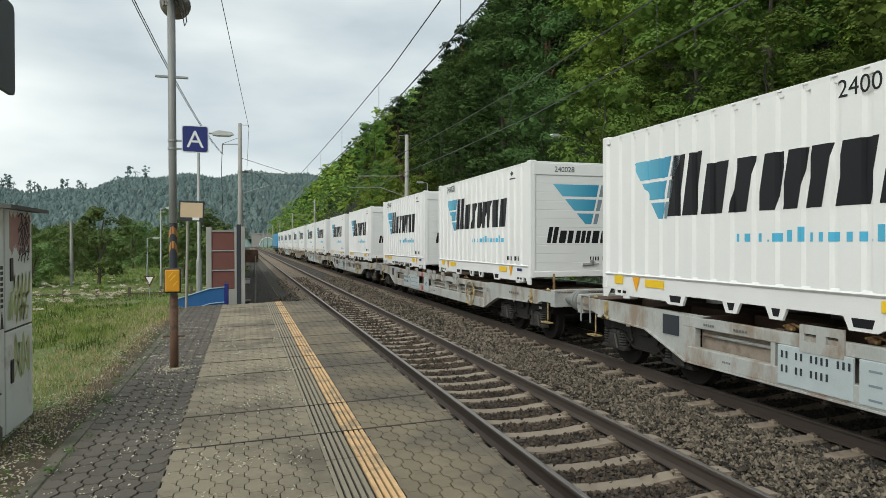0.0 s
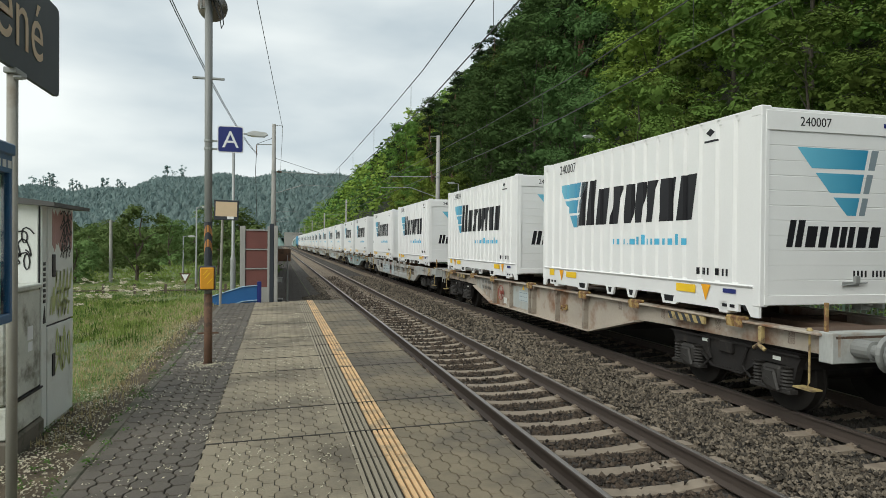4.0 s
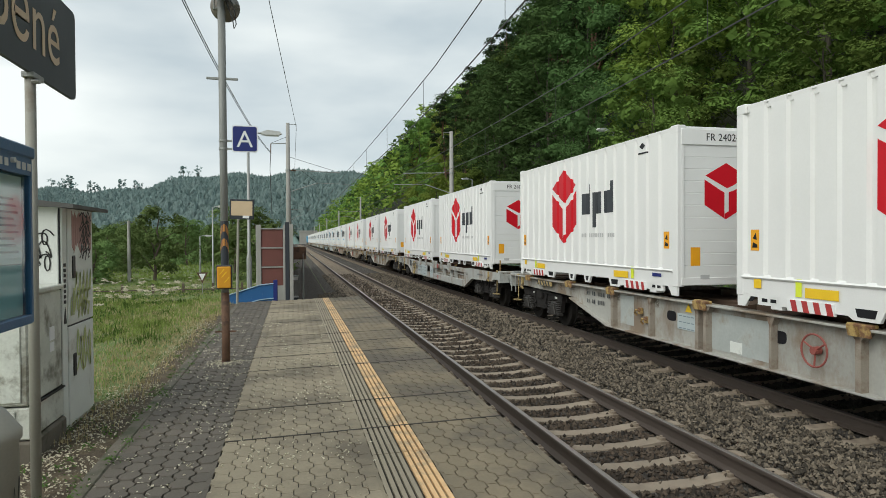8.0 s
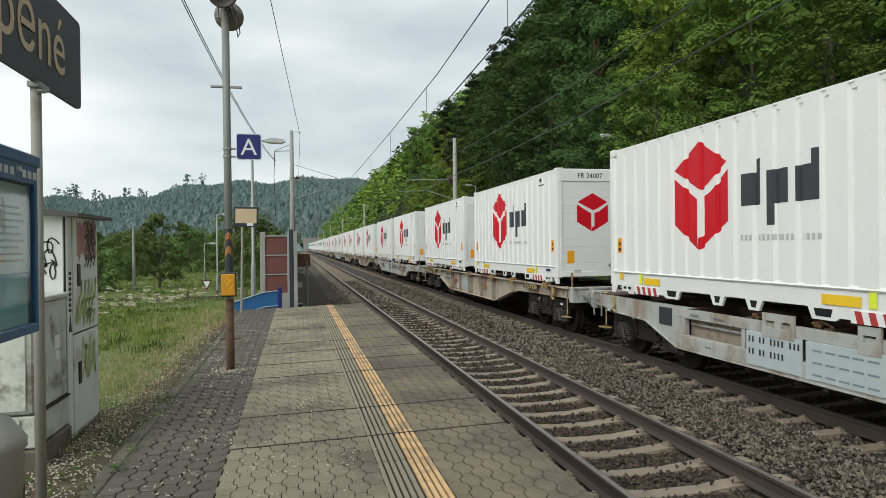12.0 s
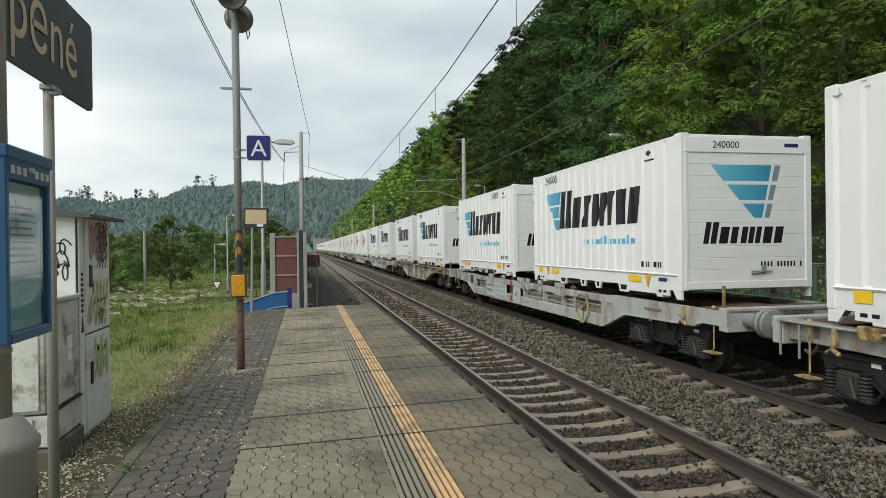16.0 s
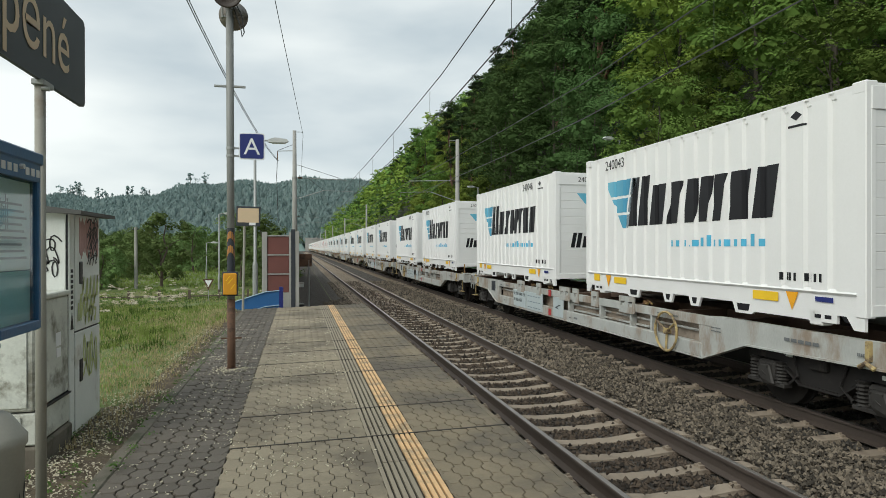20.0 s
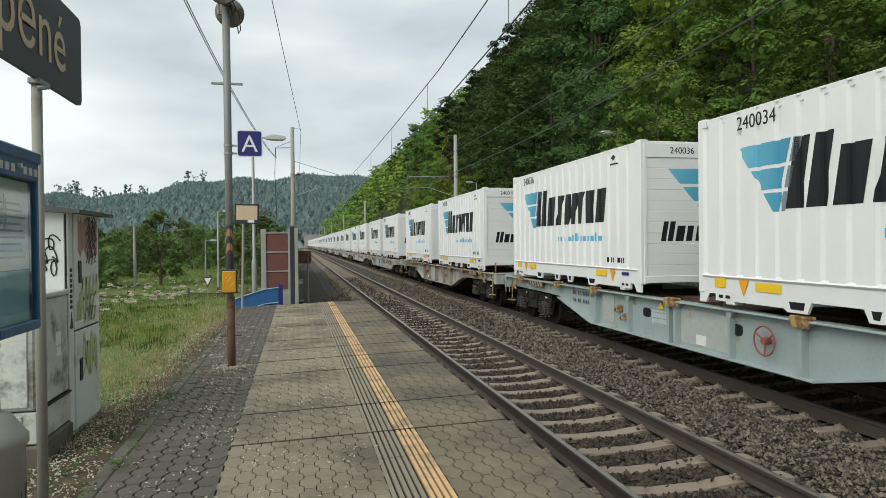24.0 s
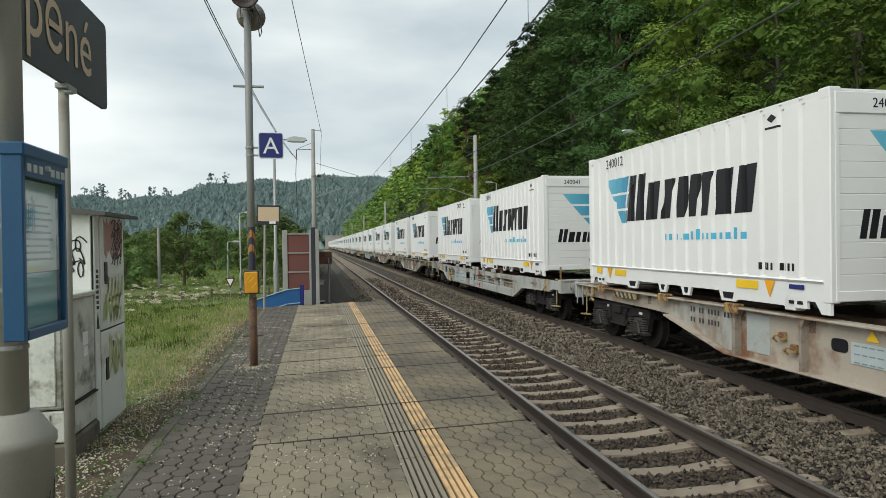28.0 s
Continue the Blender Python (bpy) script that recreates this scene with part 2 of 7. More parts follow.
EDGE = mat("platform_edge_concrete", (0.26, 0.23, 0.20), 0.9, vary=0.2, scale=2, bump=0.35, second=(0.14, 0.12, 0.10), second_at=0.6)
YELLOW_LINE = mat("worn_yellow_line", (0.68, 0.44, 0.225), 0.75, vary=0.25, scale=5, fine=40, second=(0.36, 0.27, 0.17), second_at=0.55, world=True)
TACTILE = mat("grooved_tactile_concrete", (0.285, 0.245, 0.18), 0.85, vary=0.2, scale=1.5, bump=0.25, world=True)
GRASS = leaf_mat("meadow_grass", (0.225, 0.300, 0.085), 0.6, 0.025)
GRASS_DARK = leaf_mat("dark_weeds", (0.085, 0.14, 0.035), 0.7, 0.02)
DRY_GRASS = leaf_mat("dry_grass", (0.44, 0.38, 0.21), 0.45, 0.02)
FLOWER = leaf_mat("white_umbels", (0.66, 0.61, 0.48), 0.3, 0.01)
SOIL = mat("meadow_ground", (0.120, 0.165, 0.048), 0.95, vary=0.4, scale=0.35, fine=9, bump=0.6, depth=0.08, second=(0.205, 0.180, 0.090), second_at=0.57)
DARK_SOIL = mat("bare_dark_soil", (0.088, 0.066, 0.042), 0.95, vary=0.45, scale=3, fine=30, bump=0.8, depth=0.04, second=(0.15, 0.118, 0.07), second_at=0.6)
# far hill ground, its green paled and blued to carry distance haze
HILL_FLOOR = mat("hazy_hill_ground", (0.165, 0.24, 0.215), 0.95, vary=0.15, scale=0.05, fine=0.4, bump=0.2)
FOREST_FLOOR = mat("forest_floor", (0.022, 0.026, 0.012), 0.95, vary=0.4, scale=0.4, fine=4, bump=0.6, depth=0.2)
BARK = mat("grey_brown_bark", (0.11, 0.085, 0.065), 0.9, vary=0.3, scale=3, fine=25, bump=0.6, stretch=(1, 1, 0.2))
SLOPE_BARK = mat("shaded_mossy_bark", (0.060, 0.052, 0.038), 0.9, vary=0.3, scale=3, fine=25, bump=0.6, stretch=(1, 1, 0.2))
PINE_BARK = mat("orange_pine_bark", (0.15, 0.085, 0.052), 0.9, vary=0.3, scale=3, fine=25, bump=0.6)
LEAF_A = leaf_mat("oak_leaves", (0.118, 0.186, 0.044), 0.4, 0.018, 0.16, 0.8)
LEAF_B = leaf_mat("bright_hornbeam_leaves", (0.205, 0.285, 0.058), 0.4, 0.018, 0.18, 0.8)
LEAF_C = leaf_mat("dark_leaves", (0.066, 0.110, 0.038), 0.45, 0.016, 0.15, 0.8)
# low trees and wood edge: a touch of haze put into the leaf colour
LEAF_HAZED = leaf_mat("meadow_tree_leaves", (0.150, 0.215, 0.078), 0.4, 0.016, 0.2, 0.5)
NEEDLE = leaf_mat("pine_needles", (0.048, 0.072, 0.036), 0.4, 0.01, 0.1, 0.3)
# the haze over the far hill is mixed into these two leaf colours
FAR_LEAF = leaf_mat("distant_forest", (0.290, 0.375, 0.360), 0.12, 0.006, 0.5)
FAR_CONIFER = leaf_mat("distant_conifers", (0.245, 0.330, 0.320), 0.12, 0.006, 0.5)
CONCRETE = mat("grey_concrete", (0.34, 0.33, 0.31), 0.9, vary=0.18, scale=2, bump=0.3)
GALV = mat("galvanised_steel", (0.33, 0.34, 0.33), 0.5, 0.35, vary=0.15, scale=3)
POST_GREY = mat("grey_painted_post", (0.22, 0.225, 0.215), 0.5, vary=0.15, scale=3)
POST_OLIVE = mat("weathered_olive_grey_paint", (0.30, 0.29, 0.25), 0.6, vary=0.15, scale=3, second=(0.20, 0.17, 0.13), second_at=0.68)
POST_BROWN = mat("rusty_brown_post", (0.13, 0.070, 0.042), 0.8, vary=0.35, scale=6, second=(0.030, 0.022, 0.018), second_at=0.58)
SPEAKER_BROWN = mat("dark_brown_horn_paint", (0.050, 0.036, 0.029), 0.5, vary=0.2, scale=6)
SPEAKER_GREY = mat("grey_brown_horn_paint", (0.155, 0.135, 0.115), 0.5, vary=0.2, scale=6)
ORANGE_BAND = mat("faded_orange_band", (0.45, 0.20, 0.05), 0.7, vary=0.25, scale=9)
BOX_ORANGE = mat("orange_yellow_box", (0.66, 0.30, 0.015), 0.5, vary=0.12, scale=5)
SIGN_BLUE = mat("blue_sign_face", (0.012, 0.022, 0.16), 0.4, vary=0.1, bump=0.02)
SIGN_WHITE = mat("white_sign_paint", (0.78, 0.79, 0.80), 0.45, vary=0.05, bump=0.02)
NAME_GREY = mat("slate_grey_sign_face", (0.036, 0.044, 0.049), 0.5, vary=0.12, scale=2, bump=0.03)
NAME_CREAM = mat("cream_letters", (0.62, 0.47, 0.31), 0.5, vary=0.08, bump=0.02)
CASE_BLUE = mat("dark_blue_case", (0.020, 0.095, 0.21), 0.4, vary=0.12, scale=4)
CAB_WHITE = mat("dirty_white_cabinet", (0.70, 0.72, 0.68), 0.6, vary=0.12, scale=3, second=(0.45, 0.43, 0.37), second_at=0.64)
CAB_GREY = mat("stained_grey_cabinet", (0.56, 0.57, 0.51), 0.75, vary=0.3, scale=4, second=(0.20, 0.19, 0.15), second_at=0.57)
CAB_MOULD = mat("mouldy_white_cabinet", (0.64, 0.66, 0.60), 0.75, vary=0.25, scale=5, fine=40, second=(0.26, 0.25, 0.20), second_at=0.60)
CAB_ROOF = mat("dark_cabinet_roof", (0.10, 0.10, 0.095), 0.7, vary=0.25, scale=5)
SPRAY_GREEN = mat("olive_green_spray", (0.50, 0.55, 0.24), 0.7, vary=0.1)
SPRAY_RED = mat("dark_red_spray", (0.44, 0.26, 0.24), 0.7, vary=0.2)
SPRAY_BLACK = mat("black_spray", (0.02, 0.02, 0.02), 0.6, vary=0.1)
BARRIER_RED = mat("red_brown_barrier_panel", (0.17, 0.065, 0.055), 0.8, vary=0.2, scale=3, bump=0.4)
STAIR_BLUE = mat("bright_blue_panel", (0.02, 0.115, 0.30), 0.5, vary=0.12, scale=3)
TRIM_BLUE = mat("pale_blue_trim", (0.30, 0.44, 0.56), 0.5, vary=0.12, scale=4)
FENCE_GREEN = mat("grey_green_fence_paint", (0.10, 0.16, 0.12), 0.6, vary=0.15)
WIRE = mat("dark_wire", (0.045, 0.045, 0.045), 0.5, 0.4, vary=0.1, bump=0)
LOCO_BLUE = mat("loco_light_blue", (0.05, 0.28, 0.50), 0.4, vary=0.08)
LOCO_DARK = mat("loco_dark_trim", (0.03, 0.035, 0.045), 0.5, vary=0.1)
PAPER = mat("faded_timetable_paper", (0.72, 0.86, 0.86), 0.7, vary=0.1, scale=4)
PAPER_TEAL = mat("faded_teal_sheet", (0.40, 0.72, 0.76), 0.6, vary=0.15, scale=5)
INK = mat("faded_ink", (0.20, 0.25, 0.28), 0.7, vary=0.1)
LAMP_GLASS = mat("milky_lamp_cover", (0.55, 0.56, 0.55), 0.3, vary=0.05)


def glass_mat(name, tint):
    m = bpy.data.materials.new(name)
    m.use_nodes = True
    b = m.node_tree.nodes["Principled BSDF"]
    b.inputs["Base Color"].default_value = (*tint, 1)
    b.inputs["Transmission Weight"].default_value, b.inputs["Roughness"].default_value, b.inputs["IOR"].default_value = 1.0, 0.04, 1.45
    return m


GLASS = glass_mat("display_case_glass", (0.9, 0.97, 0.98))
# near-black concrete: the shade behind the train is put into its colour
SHADE_CONCRETE = mat("soot_dark_platform_wall", (0.05, 0.045, 0.038), 0.95, vary=0.3, scale=2, bump=0.4)


# ---- mesh helpers ----
def part(name, bm, material, parent=None, label="", smooth=False):
    """Links a bmesh (or a ready mesh) as one mesh object under a thing or a part."""
    if isinstance(bm, bpy.types.Mesh):
        me = bm
    else:
        me = bpy.data.meshes.new(name)
        bm.to_mesh(me)
        bm.free()
    if not me.materials:
        me.materials.append(material)
        if smooth:
            for p in me.polygons:
                p.use_smooth = True
    ob = new(name, me)
    ob.parent = parent
    if label:
        tagged(ob, label)
    return ob


def thing(name, m, label, category, group=""):
    e = new(name)
    e.empty_display_size = 0.2
    e.matrix_world = m
    return tagged(e, label, category, group)


def pydata(name, verts, faces, material, smooth=False):
    me = bpy.data.meshes.new(name)
    me.from_pydata(verts, [], faces)
    me.materials.append(material)
    if smooth:
        me.polygons.foreach_set("use_smooth", [True] * len(me.polygons))
    return me


def box(x0, x1, y0, y1, z0, z1, bevel=0.0, bm=None):
    own = bm is None
    bm = bm or bmesh.new()
    v = [bm.verts.new((x, y, z)) for z in (z0, z1) for y in (y0, y1) for x in (x0, x1)]
    fs = [bm.faces.new([v[i] for i in q]) for q in ((0, 2, 3, 1), (4, 5, 7, 6), (0, 1, 5, 4), (2, 6, 7, 3), (0, 4, 6, 2), (1, 3, 7, 5))]
    if bevel:
        es = list({e for f in fs for e in f.edges})
        bmesh.ops.bevel(bm, geom=es, offset=bevel, segments=1, affect="EDGES")
    return bm


def tube(points, radius, seg=10, bm=None, cap=True):
    """A round bar along points; radius is one number or one per point."""
    bm = bm or bmesh.new()
    pts = [Vector(p) for p in points]
    rad = radius if isinstance(radius, (list, tuple)) else [radius] * len(pts)
    rings = []
    for i, p in enumerate(pts):
        d = (pts[min(i + 1, len(pts) - 1)] - pts[max(i - 1, 0)]).normalized()
        a = d.cross(Vector((0, 0, 1)) if abs(d.z) < 0.95 else Vector((1, 0, 0))).normalized()
        b = d.cross(a)
        rings.append([bm.verts.new(p + (a * math.cos(2 * math.pi * k / seg) + b * math.sin(2 * math.pi * k / seg)) * rad[i]) for k in range(seg)])
    for r, s in zip(rings, rings[1:]):
        for k in range(seg):
            bm.faces.new((r[k], s[k], s[(k + 1) % seg], r[(k + 1) % seg]))
    if cap:
        bm.faces.new(rings[0])
        bm.faces.new(list(reversed(rings[-1])))
    return bm


def lathe(profile, seg=20, axis="z", bm=None):
    """A turned body: profile of (radius, along)."""
    bm = bm or bmesh.new()
    rings = []
    for r, h in profile:
        ring = []
        for k in range(seg):
            a = 2 * math.pi * k / seg
            c, s = r * math.cos(a), r * math.sin(a)
            ring.append(bm.verts.new({"z": (c, s, h), "x": (h, c, s), "y": (s, h, c)}[axis]))
        rings.append(ring)
    for r, s in zip(rings, rings[1:]):
        for k in range(seg):
            bm.faces.new((r[k], r[(k + 1) % seg], s[(k + 1) % seg], s[k]))
    bm.faces.new(list(reversed(rings[0])))
    bm.faces.new(rings[-1])
    return bm


def prism(poly, lo, hi, axis="x", bm=None):
    """A flat polygon pushed through from lo to hi along an axis. x: poly is (y, z); y: (x, z); z: (x, y)."""
    bm = bm or bmesh.new()
    put = {"x": lambda a, b, h: (h, a, b), "y": lambda a, b, h: (a, h, b), "z": lambda a, b, h: (a, b, h)}[axis]
    a = [bm.verts.new(put(p, q, lo)) for p, q in poly]
    b = [bm.verts.new(put(p, q, hi)) for p, q in poly]
    n = len(poly)
    bm.faces.new(a)
    bm.faces.new(list(reversed(b)))
    for i in range(n):
        bm.faces.new((a[i], b[i], b[(i + 1) % n], a[(i + 1) % n]))
    bmesh.ops.recalc_face_normals(bm, faces=bm.faces[:])
    return bm


@lru_cache(maxsize=None)
def text_mesh(words, size, material_name, thick=0.001, bold=0.0):
    cu = bpy.data.curves.new("text", "FONT")
    cu.body, cu.size, cu.extrude, cu.offset = words, size, thick, bold
    cu.align_x, cu.resolution_u = "CENTER", 3
    ob = bpy.data.objects.new("text", cu)
    scene.collection.objects.link(ob)
    me = bpy.data.meshes.new_from_object(ob.evaluated_get(bpy.context.evaluated_depsgraph_get()))
    bpy.data.objects.remove(ob)
    me.materials.clear()
    me.materials.append(bpy.data.materials[material_name])
    return me

# ---- the plan ----
RAIL_Z = -0.54            # rail head below the platform edge
NEAR_TRACK, FAR_TRACK = 3.545, 7.43
EDGE_X, TACT_X, SLAB_X, KERB_X = 1.88, 0.588, -0.56, -1.47
PLAT_0, PLAT_1 = -14.0, 18.9
JOINTS = (5.72, 6.74, 8.72, 9.7, 10.7, 11.72, 13.7, 15.7, 17.7)


def plat_z(x):
    """The platform falls gently away from the track."""
    return 0.025 * (x - EDGE_X)


def smooth(a, b, v):
    t = min(1.0, max(0.0, (v - a) / (b - a)))
    return t * t * (3 - 2 * t)


def hill_z(x, y):
    """The wooded slope beyond the tracks."""
    foot = 15.5 + 1.5 * math.sin(y * 0.021 + 1.0)
    if x < foot:
        return -0.95 + 0.25 * smooth(10, foot, x)
    d = x - foot
    end = 1 - smooth(420, 640, y)
    return -0.7 + end * (1.12 * d - 0.0027 * d * d if d < 120 else 95.5 + 0.2 * (d - 120)) + 0.6 * math.sin(x * 0.3 + y * 0.17)


RIDGE = ((-900, 20), (-420, 30), (-260, 40), (-214, 46), (-132, 50), (-55, 66), (0, 68), (60, 66), (200, 72), (700, 80))


def ridge_h(x):
    for (a, h), (b, k) in zip(RIDGE, RIDGE[1:]):
        if a <= x <= b:
            return h + (k - h) * (x - a) / (b - a)
    return 20.0 if x < 0 else 80.0


def far_hill(x, y):
    """The wooded hill that closes the valley."""
    r = ridge_h(x) + 3 * math.sin(x * 0.045) + 2 * math.sin(x * 0.11 + 1)
    return r * smooth(400, 720, y) * (1 - 0.5 * smooth(760, 1500, y))


def meadow_z(x, y):
    d = max(0.0, -x - 1.6)
    near = -0.14 - 0.3 * smooth(0, 3, d) - 1.5 * smooth(4, 26, d)
    if y > PLAT_1:
        near = min(near, -0.14 - 1.2 * smooth(PLAT_1, PLAT_1 + 14, y)) if x < -0.5 else near
    return near + 0.05 * math.sin(x * 1.3 + y * 0.7) * smooth(0.5, 3, d)


def ground_z(x, y):
    if x > 2.0:
        return max(hill_z(x, y), far_hill(x, y) - 1.0) if x > 11 or y > 640 else hill_z(x, y)
    if y > 410:
        return max(far_hill(x, y) - 1.5, meadow_z(x, y) if x < -1.6 else -0.98)
    if x > -1.6:
        return -0.98 if y > PLAT_1 + 0.1 or x > 1.5 else -0.45
    return meadow_z(x, y)


def make_ground():
    xs = [-1500, -900, -650, -500, -400, -330, -280, -240, -200, -170, -140, -120, -100, -85, -70, -55] + [-45 + 2.5 * i for i in range(12)] + [-15 + 1.0 * i for i in range(13)]
    xs += [-1.9, -1.62, -1.6, 1.0, 1.9, 2.0, 6, 10, 13] + [15 + 3 * i for i in range(40)] + [150, 200, 300, 500, 900, 1500]
    ys = [-900, -500, -300, -160, -100, -60] + [-40 + 4 * i for i in range(15)] + [18.95, 19.05] + [22 + 5 * i for i in range(30)] + [180, 200, 220, 240, 260, 280, 300, 320, 340, 360, 380, 400, 420, 440, 460, 480, 500, 520, 540, 560, 580, 600, 620, 640, 670, 700, 730, 760, 820, 900, 1200, 1800, 2600]
    verts = [(x, y, ground_z(x, y)) for y in ys for x in xs]
    nx = len(xs)
    faces = [(j * nx + i, j * nx + i + 1, (j + 1) * nx + i + 1, (j + 1) * nx + i) for j in range(len(ys) - 1) for i in range(nx - 1)]
    me = pydata("ground", verts, faces, SOIL, True)
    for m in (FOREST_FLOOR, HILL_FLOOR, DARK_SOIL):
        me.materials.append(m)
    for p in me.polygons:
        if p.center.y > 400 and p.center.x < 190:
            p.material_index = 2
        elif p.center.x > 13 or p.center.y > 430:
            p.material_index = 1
        elif (-3.2 < p.center.x < -1.5 and p.center.y < 8) or (-1.95 < p.center.x < 1.5 and p.center.y < 20):
            p.material_index = 3
    tagged(new("ground", me), "grassy valley floor rising into a wooded slope", "ground", kind="structure")


make_ground()


# ---- ballast and rails ----
def make_tracks():
    z0 = RAIL_Z - 0.22
    prof = [(1.55, -1.0), (1.95, z0 - 0.05), (2.4, z0), (8.75, z0), (9.6, z0 - 0.35), (10.6, -0.96), (10.6, -1.4), (1.55, -1.4)]
    bm = prism(prof, -560, 900, "y")
    tagged(part("ballast_bed", bm, BED), "grey-brown crushed stone track bed", "track bed", kind="structure")
    bm = prism([(0.06, -1.4), (0.06, -0.62), (0.5, -0.72), (1.56, -0.96), (1.56, -1.4)], PLAT_1 + 0.02, 420, "y")
    tagged(part("gravel_shoulder", bm, BED_DARK), "dark gravel shoulder beside the track", "track bed", kind="structure")
    foot = [(-0.075, -0.172), (-0.075, -0.160), (-0.012, -0.135), (-0.010, -0.045), (-0.036, -0.035), (-0.036, -0.006), (-0.030, -0.0005)]
    side = foot + [(-x, z) for x, z in reversed(foot)]
    for tx in (NEAR_TRACK, FAR_TRACK):
        track = tagged(new("track"), "railway track of rusty rails on concrete sleepers", "railway track", kind="structure")
        for s in (-1, 1):
            rx = tx + s * 0.7525
            rail = part("rail", prism([(rx + x, RAIL_Z + z) for x, z in side], -560, 900, "y"), RAIL_SIDE, track)
            part("running_surface", prism([(rx - 0.029, RAIL_Z - 0.001), (rx - 0.020, RAIL_Z + 0.002), (rx + 0.020, RAIL_Z + 0.002), (rx + 0.029, RAIL_Z - 0.001)], -560, 900, "y"), RAIL_TOP, rail, "polished bright rail head")
        # sleeper with low middle and sloped shoulders, rail pads and fastenings
        zt = RAIL_Z - 0.175
        px = [(-1.3, -0.20), (-1.3, -0.025), (-1.22, -0.005), (-0.95, 0.0), (-0.55, 0.0), (-0.25, -0.03), (0.25, -0.03), (0.55, 0.0), (0.95, 0.0), (1.22, -0.005), (1.3, -0.025), (1.3, -0.20)]
        bm = bmesh.new()
        for lo, hi, w in ((-0.14, 0.14, 0),):
            a = [[bm.verts.new((x, sy * (0.15 if z < -0.1 else 0.098), z)) for x, z in px] for sy in (-1, 1)]
            n = len(px)
            bm.faces.new(a[0])
            bm.faces.new(list(reversed(a[1])))
            for i in range(n):
                bm.faces.new((a[0][i], a[1][i], a[1][(i + 1) % n], a[0][(i + 1) % n]))
        for s in (-1, 1):
            for q in (-1, 1):
                c = s * 0.7525 + q * 0.115
                box(c - 0.03, c + 0.03, -0.05, 0.05, -0.002, 0.03, bm=bm)
                box(c - 0.014, c + 0.014, -0.014, 0.014, 0.03, 0.05, bm=bm)
        me = bpy.data.meshes.new("sleeper")
        bm.to_mesh(me)
        bm.free()
        me.materials.append(SLEEPER)
        near = [y for y in np.arange(-6.0, 78.0, 0.6)]
        for y in near:
            o = new("sleeper", me)
            o.parent = track
            o.location = (tx, y + 0.17 + random.uniform(-0.015, 0.015), zt)
            o.rotation_euler = (0, 0, random.uniform(-0.008, 0.008))
        src = np.array([v.co for v in me.vertices])
        fs = [tuple(p.vertices) for p in me.polygons]
        vs, ff = [], []
        for y in list(np.arange(-60, -6.2, 0.6)) + list(np.arange(78, 330, 0.6)):
            k = len(vs)
            vs += [tuple(v) for v in src + np.array((tx, y + 0.17, zt))]
            ff += [tuple(i + k for i in f) for f in fs]
        o = part("far_sleepers", pydata("far_sleepers", vs, ff, SLEEPER), SLEEPER, track)
        tagged(o, kind="stuff")


make_tracks()


def make_stones():
    """Loose crushed stone lying on the bed."""
    rng = np.random.default_rng(5)
    base = np.array([(1, 0, 0), (-1, 0, 0), (0, 1, 0), (0, -1, 0), (0, 0, 1), (0, 0, -1)], float)
    tri = np.array([(0, 2, 4), (2, 1, 4), (1, 3, 4), (3, 0, 4), (2, 0, 5), (1, 2, 5), (3, 1, 5), (0, 3, 5)])

    def field(n, x0, x1, y0, y1, size):
        ps = np.column_stack((rng.uniform(x0, x1, n), y0 + (y1 - y0) * rng.random(n) ** 1.5, np.zeros(n)))
        dx = np.minimum(abs(ps[:, 0] - NEAR_TRACK), abs(ps[:, 0] - FAR_TRACK))
        keep = abs(dx - 0.7525) > 0.1
        ph = (ps[:, 1] - 0.17) % 0.6
        on = (np.minimum(ph, 0.6 - ph) < 0.115) & (dx < 1.27)
        keep &= ~on | (rng.random(n) < 0.03)
        ps, on, dx = ps[keep], on[keep], dx[keep]
        ps[:, 2] = RAIL_Z - 0.215 + rng.uniform(-0.012, 0.026, len(ps)) + np.where(dx > 1.3, 0.03, np.where(dx < 1.15, -0.004, 0.0)) + np.where(on, 0.06, 0)
        sh = (ps[:, 0] > 8.75)
        ps[sh, 2] -= (ps[sh, 0] - 8.75) * 0.41
        sh = (ps[:, 0] < 2.4)
        ps[sh, 2] -= (2.4 - ps[sh, 0]) * 0.11
        return ps, rng.uniform(0.6, 1.25, len(ps)) * size

    sets = [field(84000, 1.95, 9.4, 0.6, 13, 0.0265), field(36000, 1.95, 9.4, 12, 45, 0.042), field(3000, 0.1, 1.95, 19.1, 30, 0.04)]
    ps, sz = np.concatenate([s[0] for s in sets]), np.concatenate([s[1] for s in sets])
    n = len(ps)
    v = base[None] * sz[:, None, None] * rng.uniform(0.6, 1.3, (n, 6, 1)) + rng.normal(0, 0.25, (n, 6, 3)) * sz[:, None, None]
    a = rng.uniform(0, 6.28, n)
    c, s = np.cos(a)[:, None], np.sin(a)[:, None]
    x, y = v[..., 0] * c - v[..., 1] * s, v[..., 0] * s + v[..., 1] * c
    v = np.stack((x, y, v[..., 2]), -1) + ps[:, None]
    f = tri[None] + (np.arange(n) * 6)[:, None, None]
    me = pydata("ballast_stones", v.reshape(-1, 3).tolist(), f.reshape(-1, 3).tolist(), STONE)
    me.materials.append(STONE_OILY_SHADED)
    me.materials.append(STONE_BROWN)
    # stones under the train take the colour that holds its shade
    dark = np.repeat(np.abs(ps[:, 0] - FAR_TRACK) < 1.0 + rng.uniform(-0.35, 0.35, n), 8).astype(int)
    brown = np.repeat(np.abs(ps[:, 0] - NEAR_TRACK) < 1.0 + rng.uniform(-0.35, 0.35, n), 8)
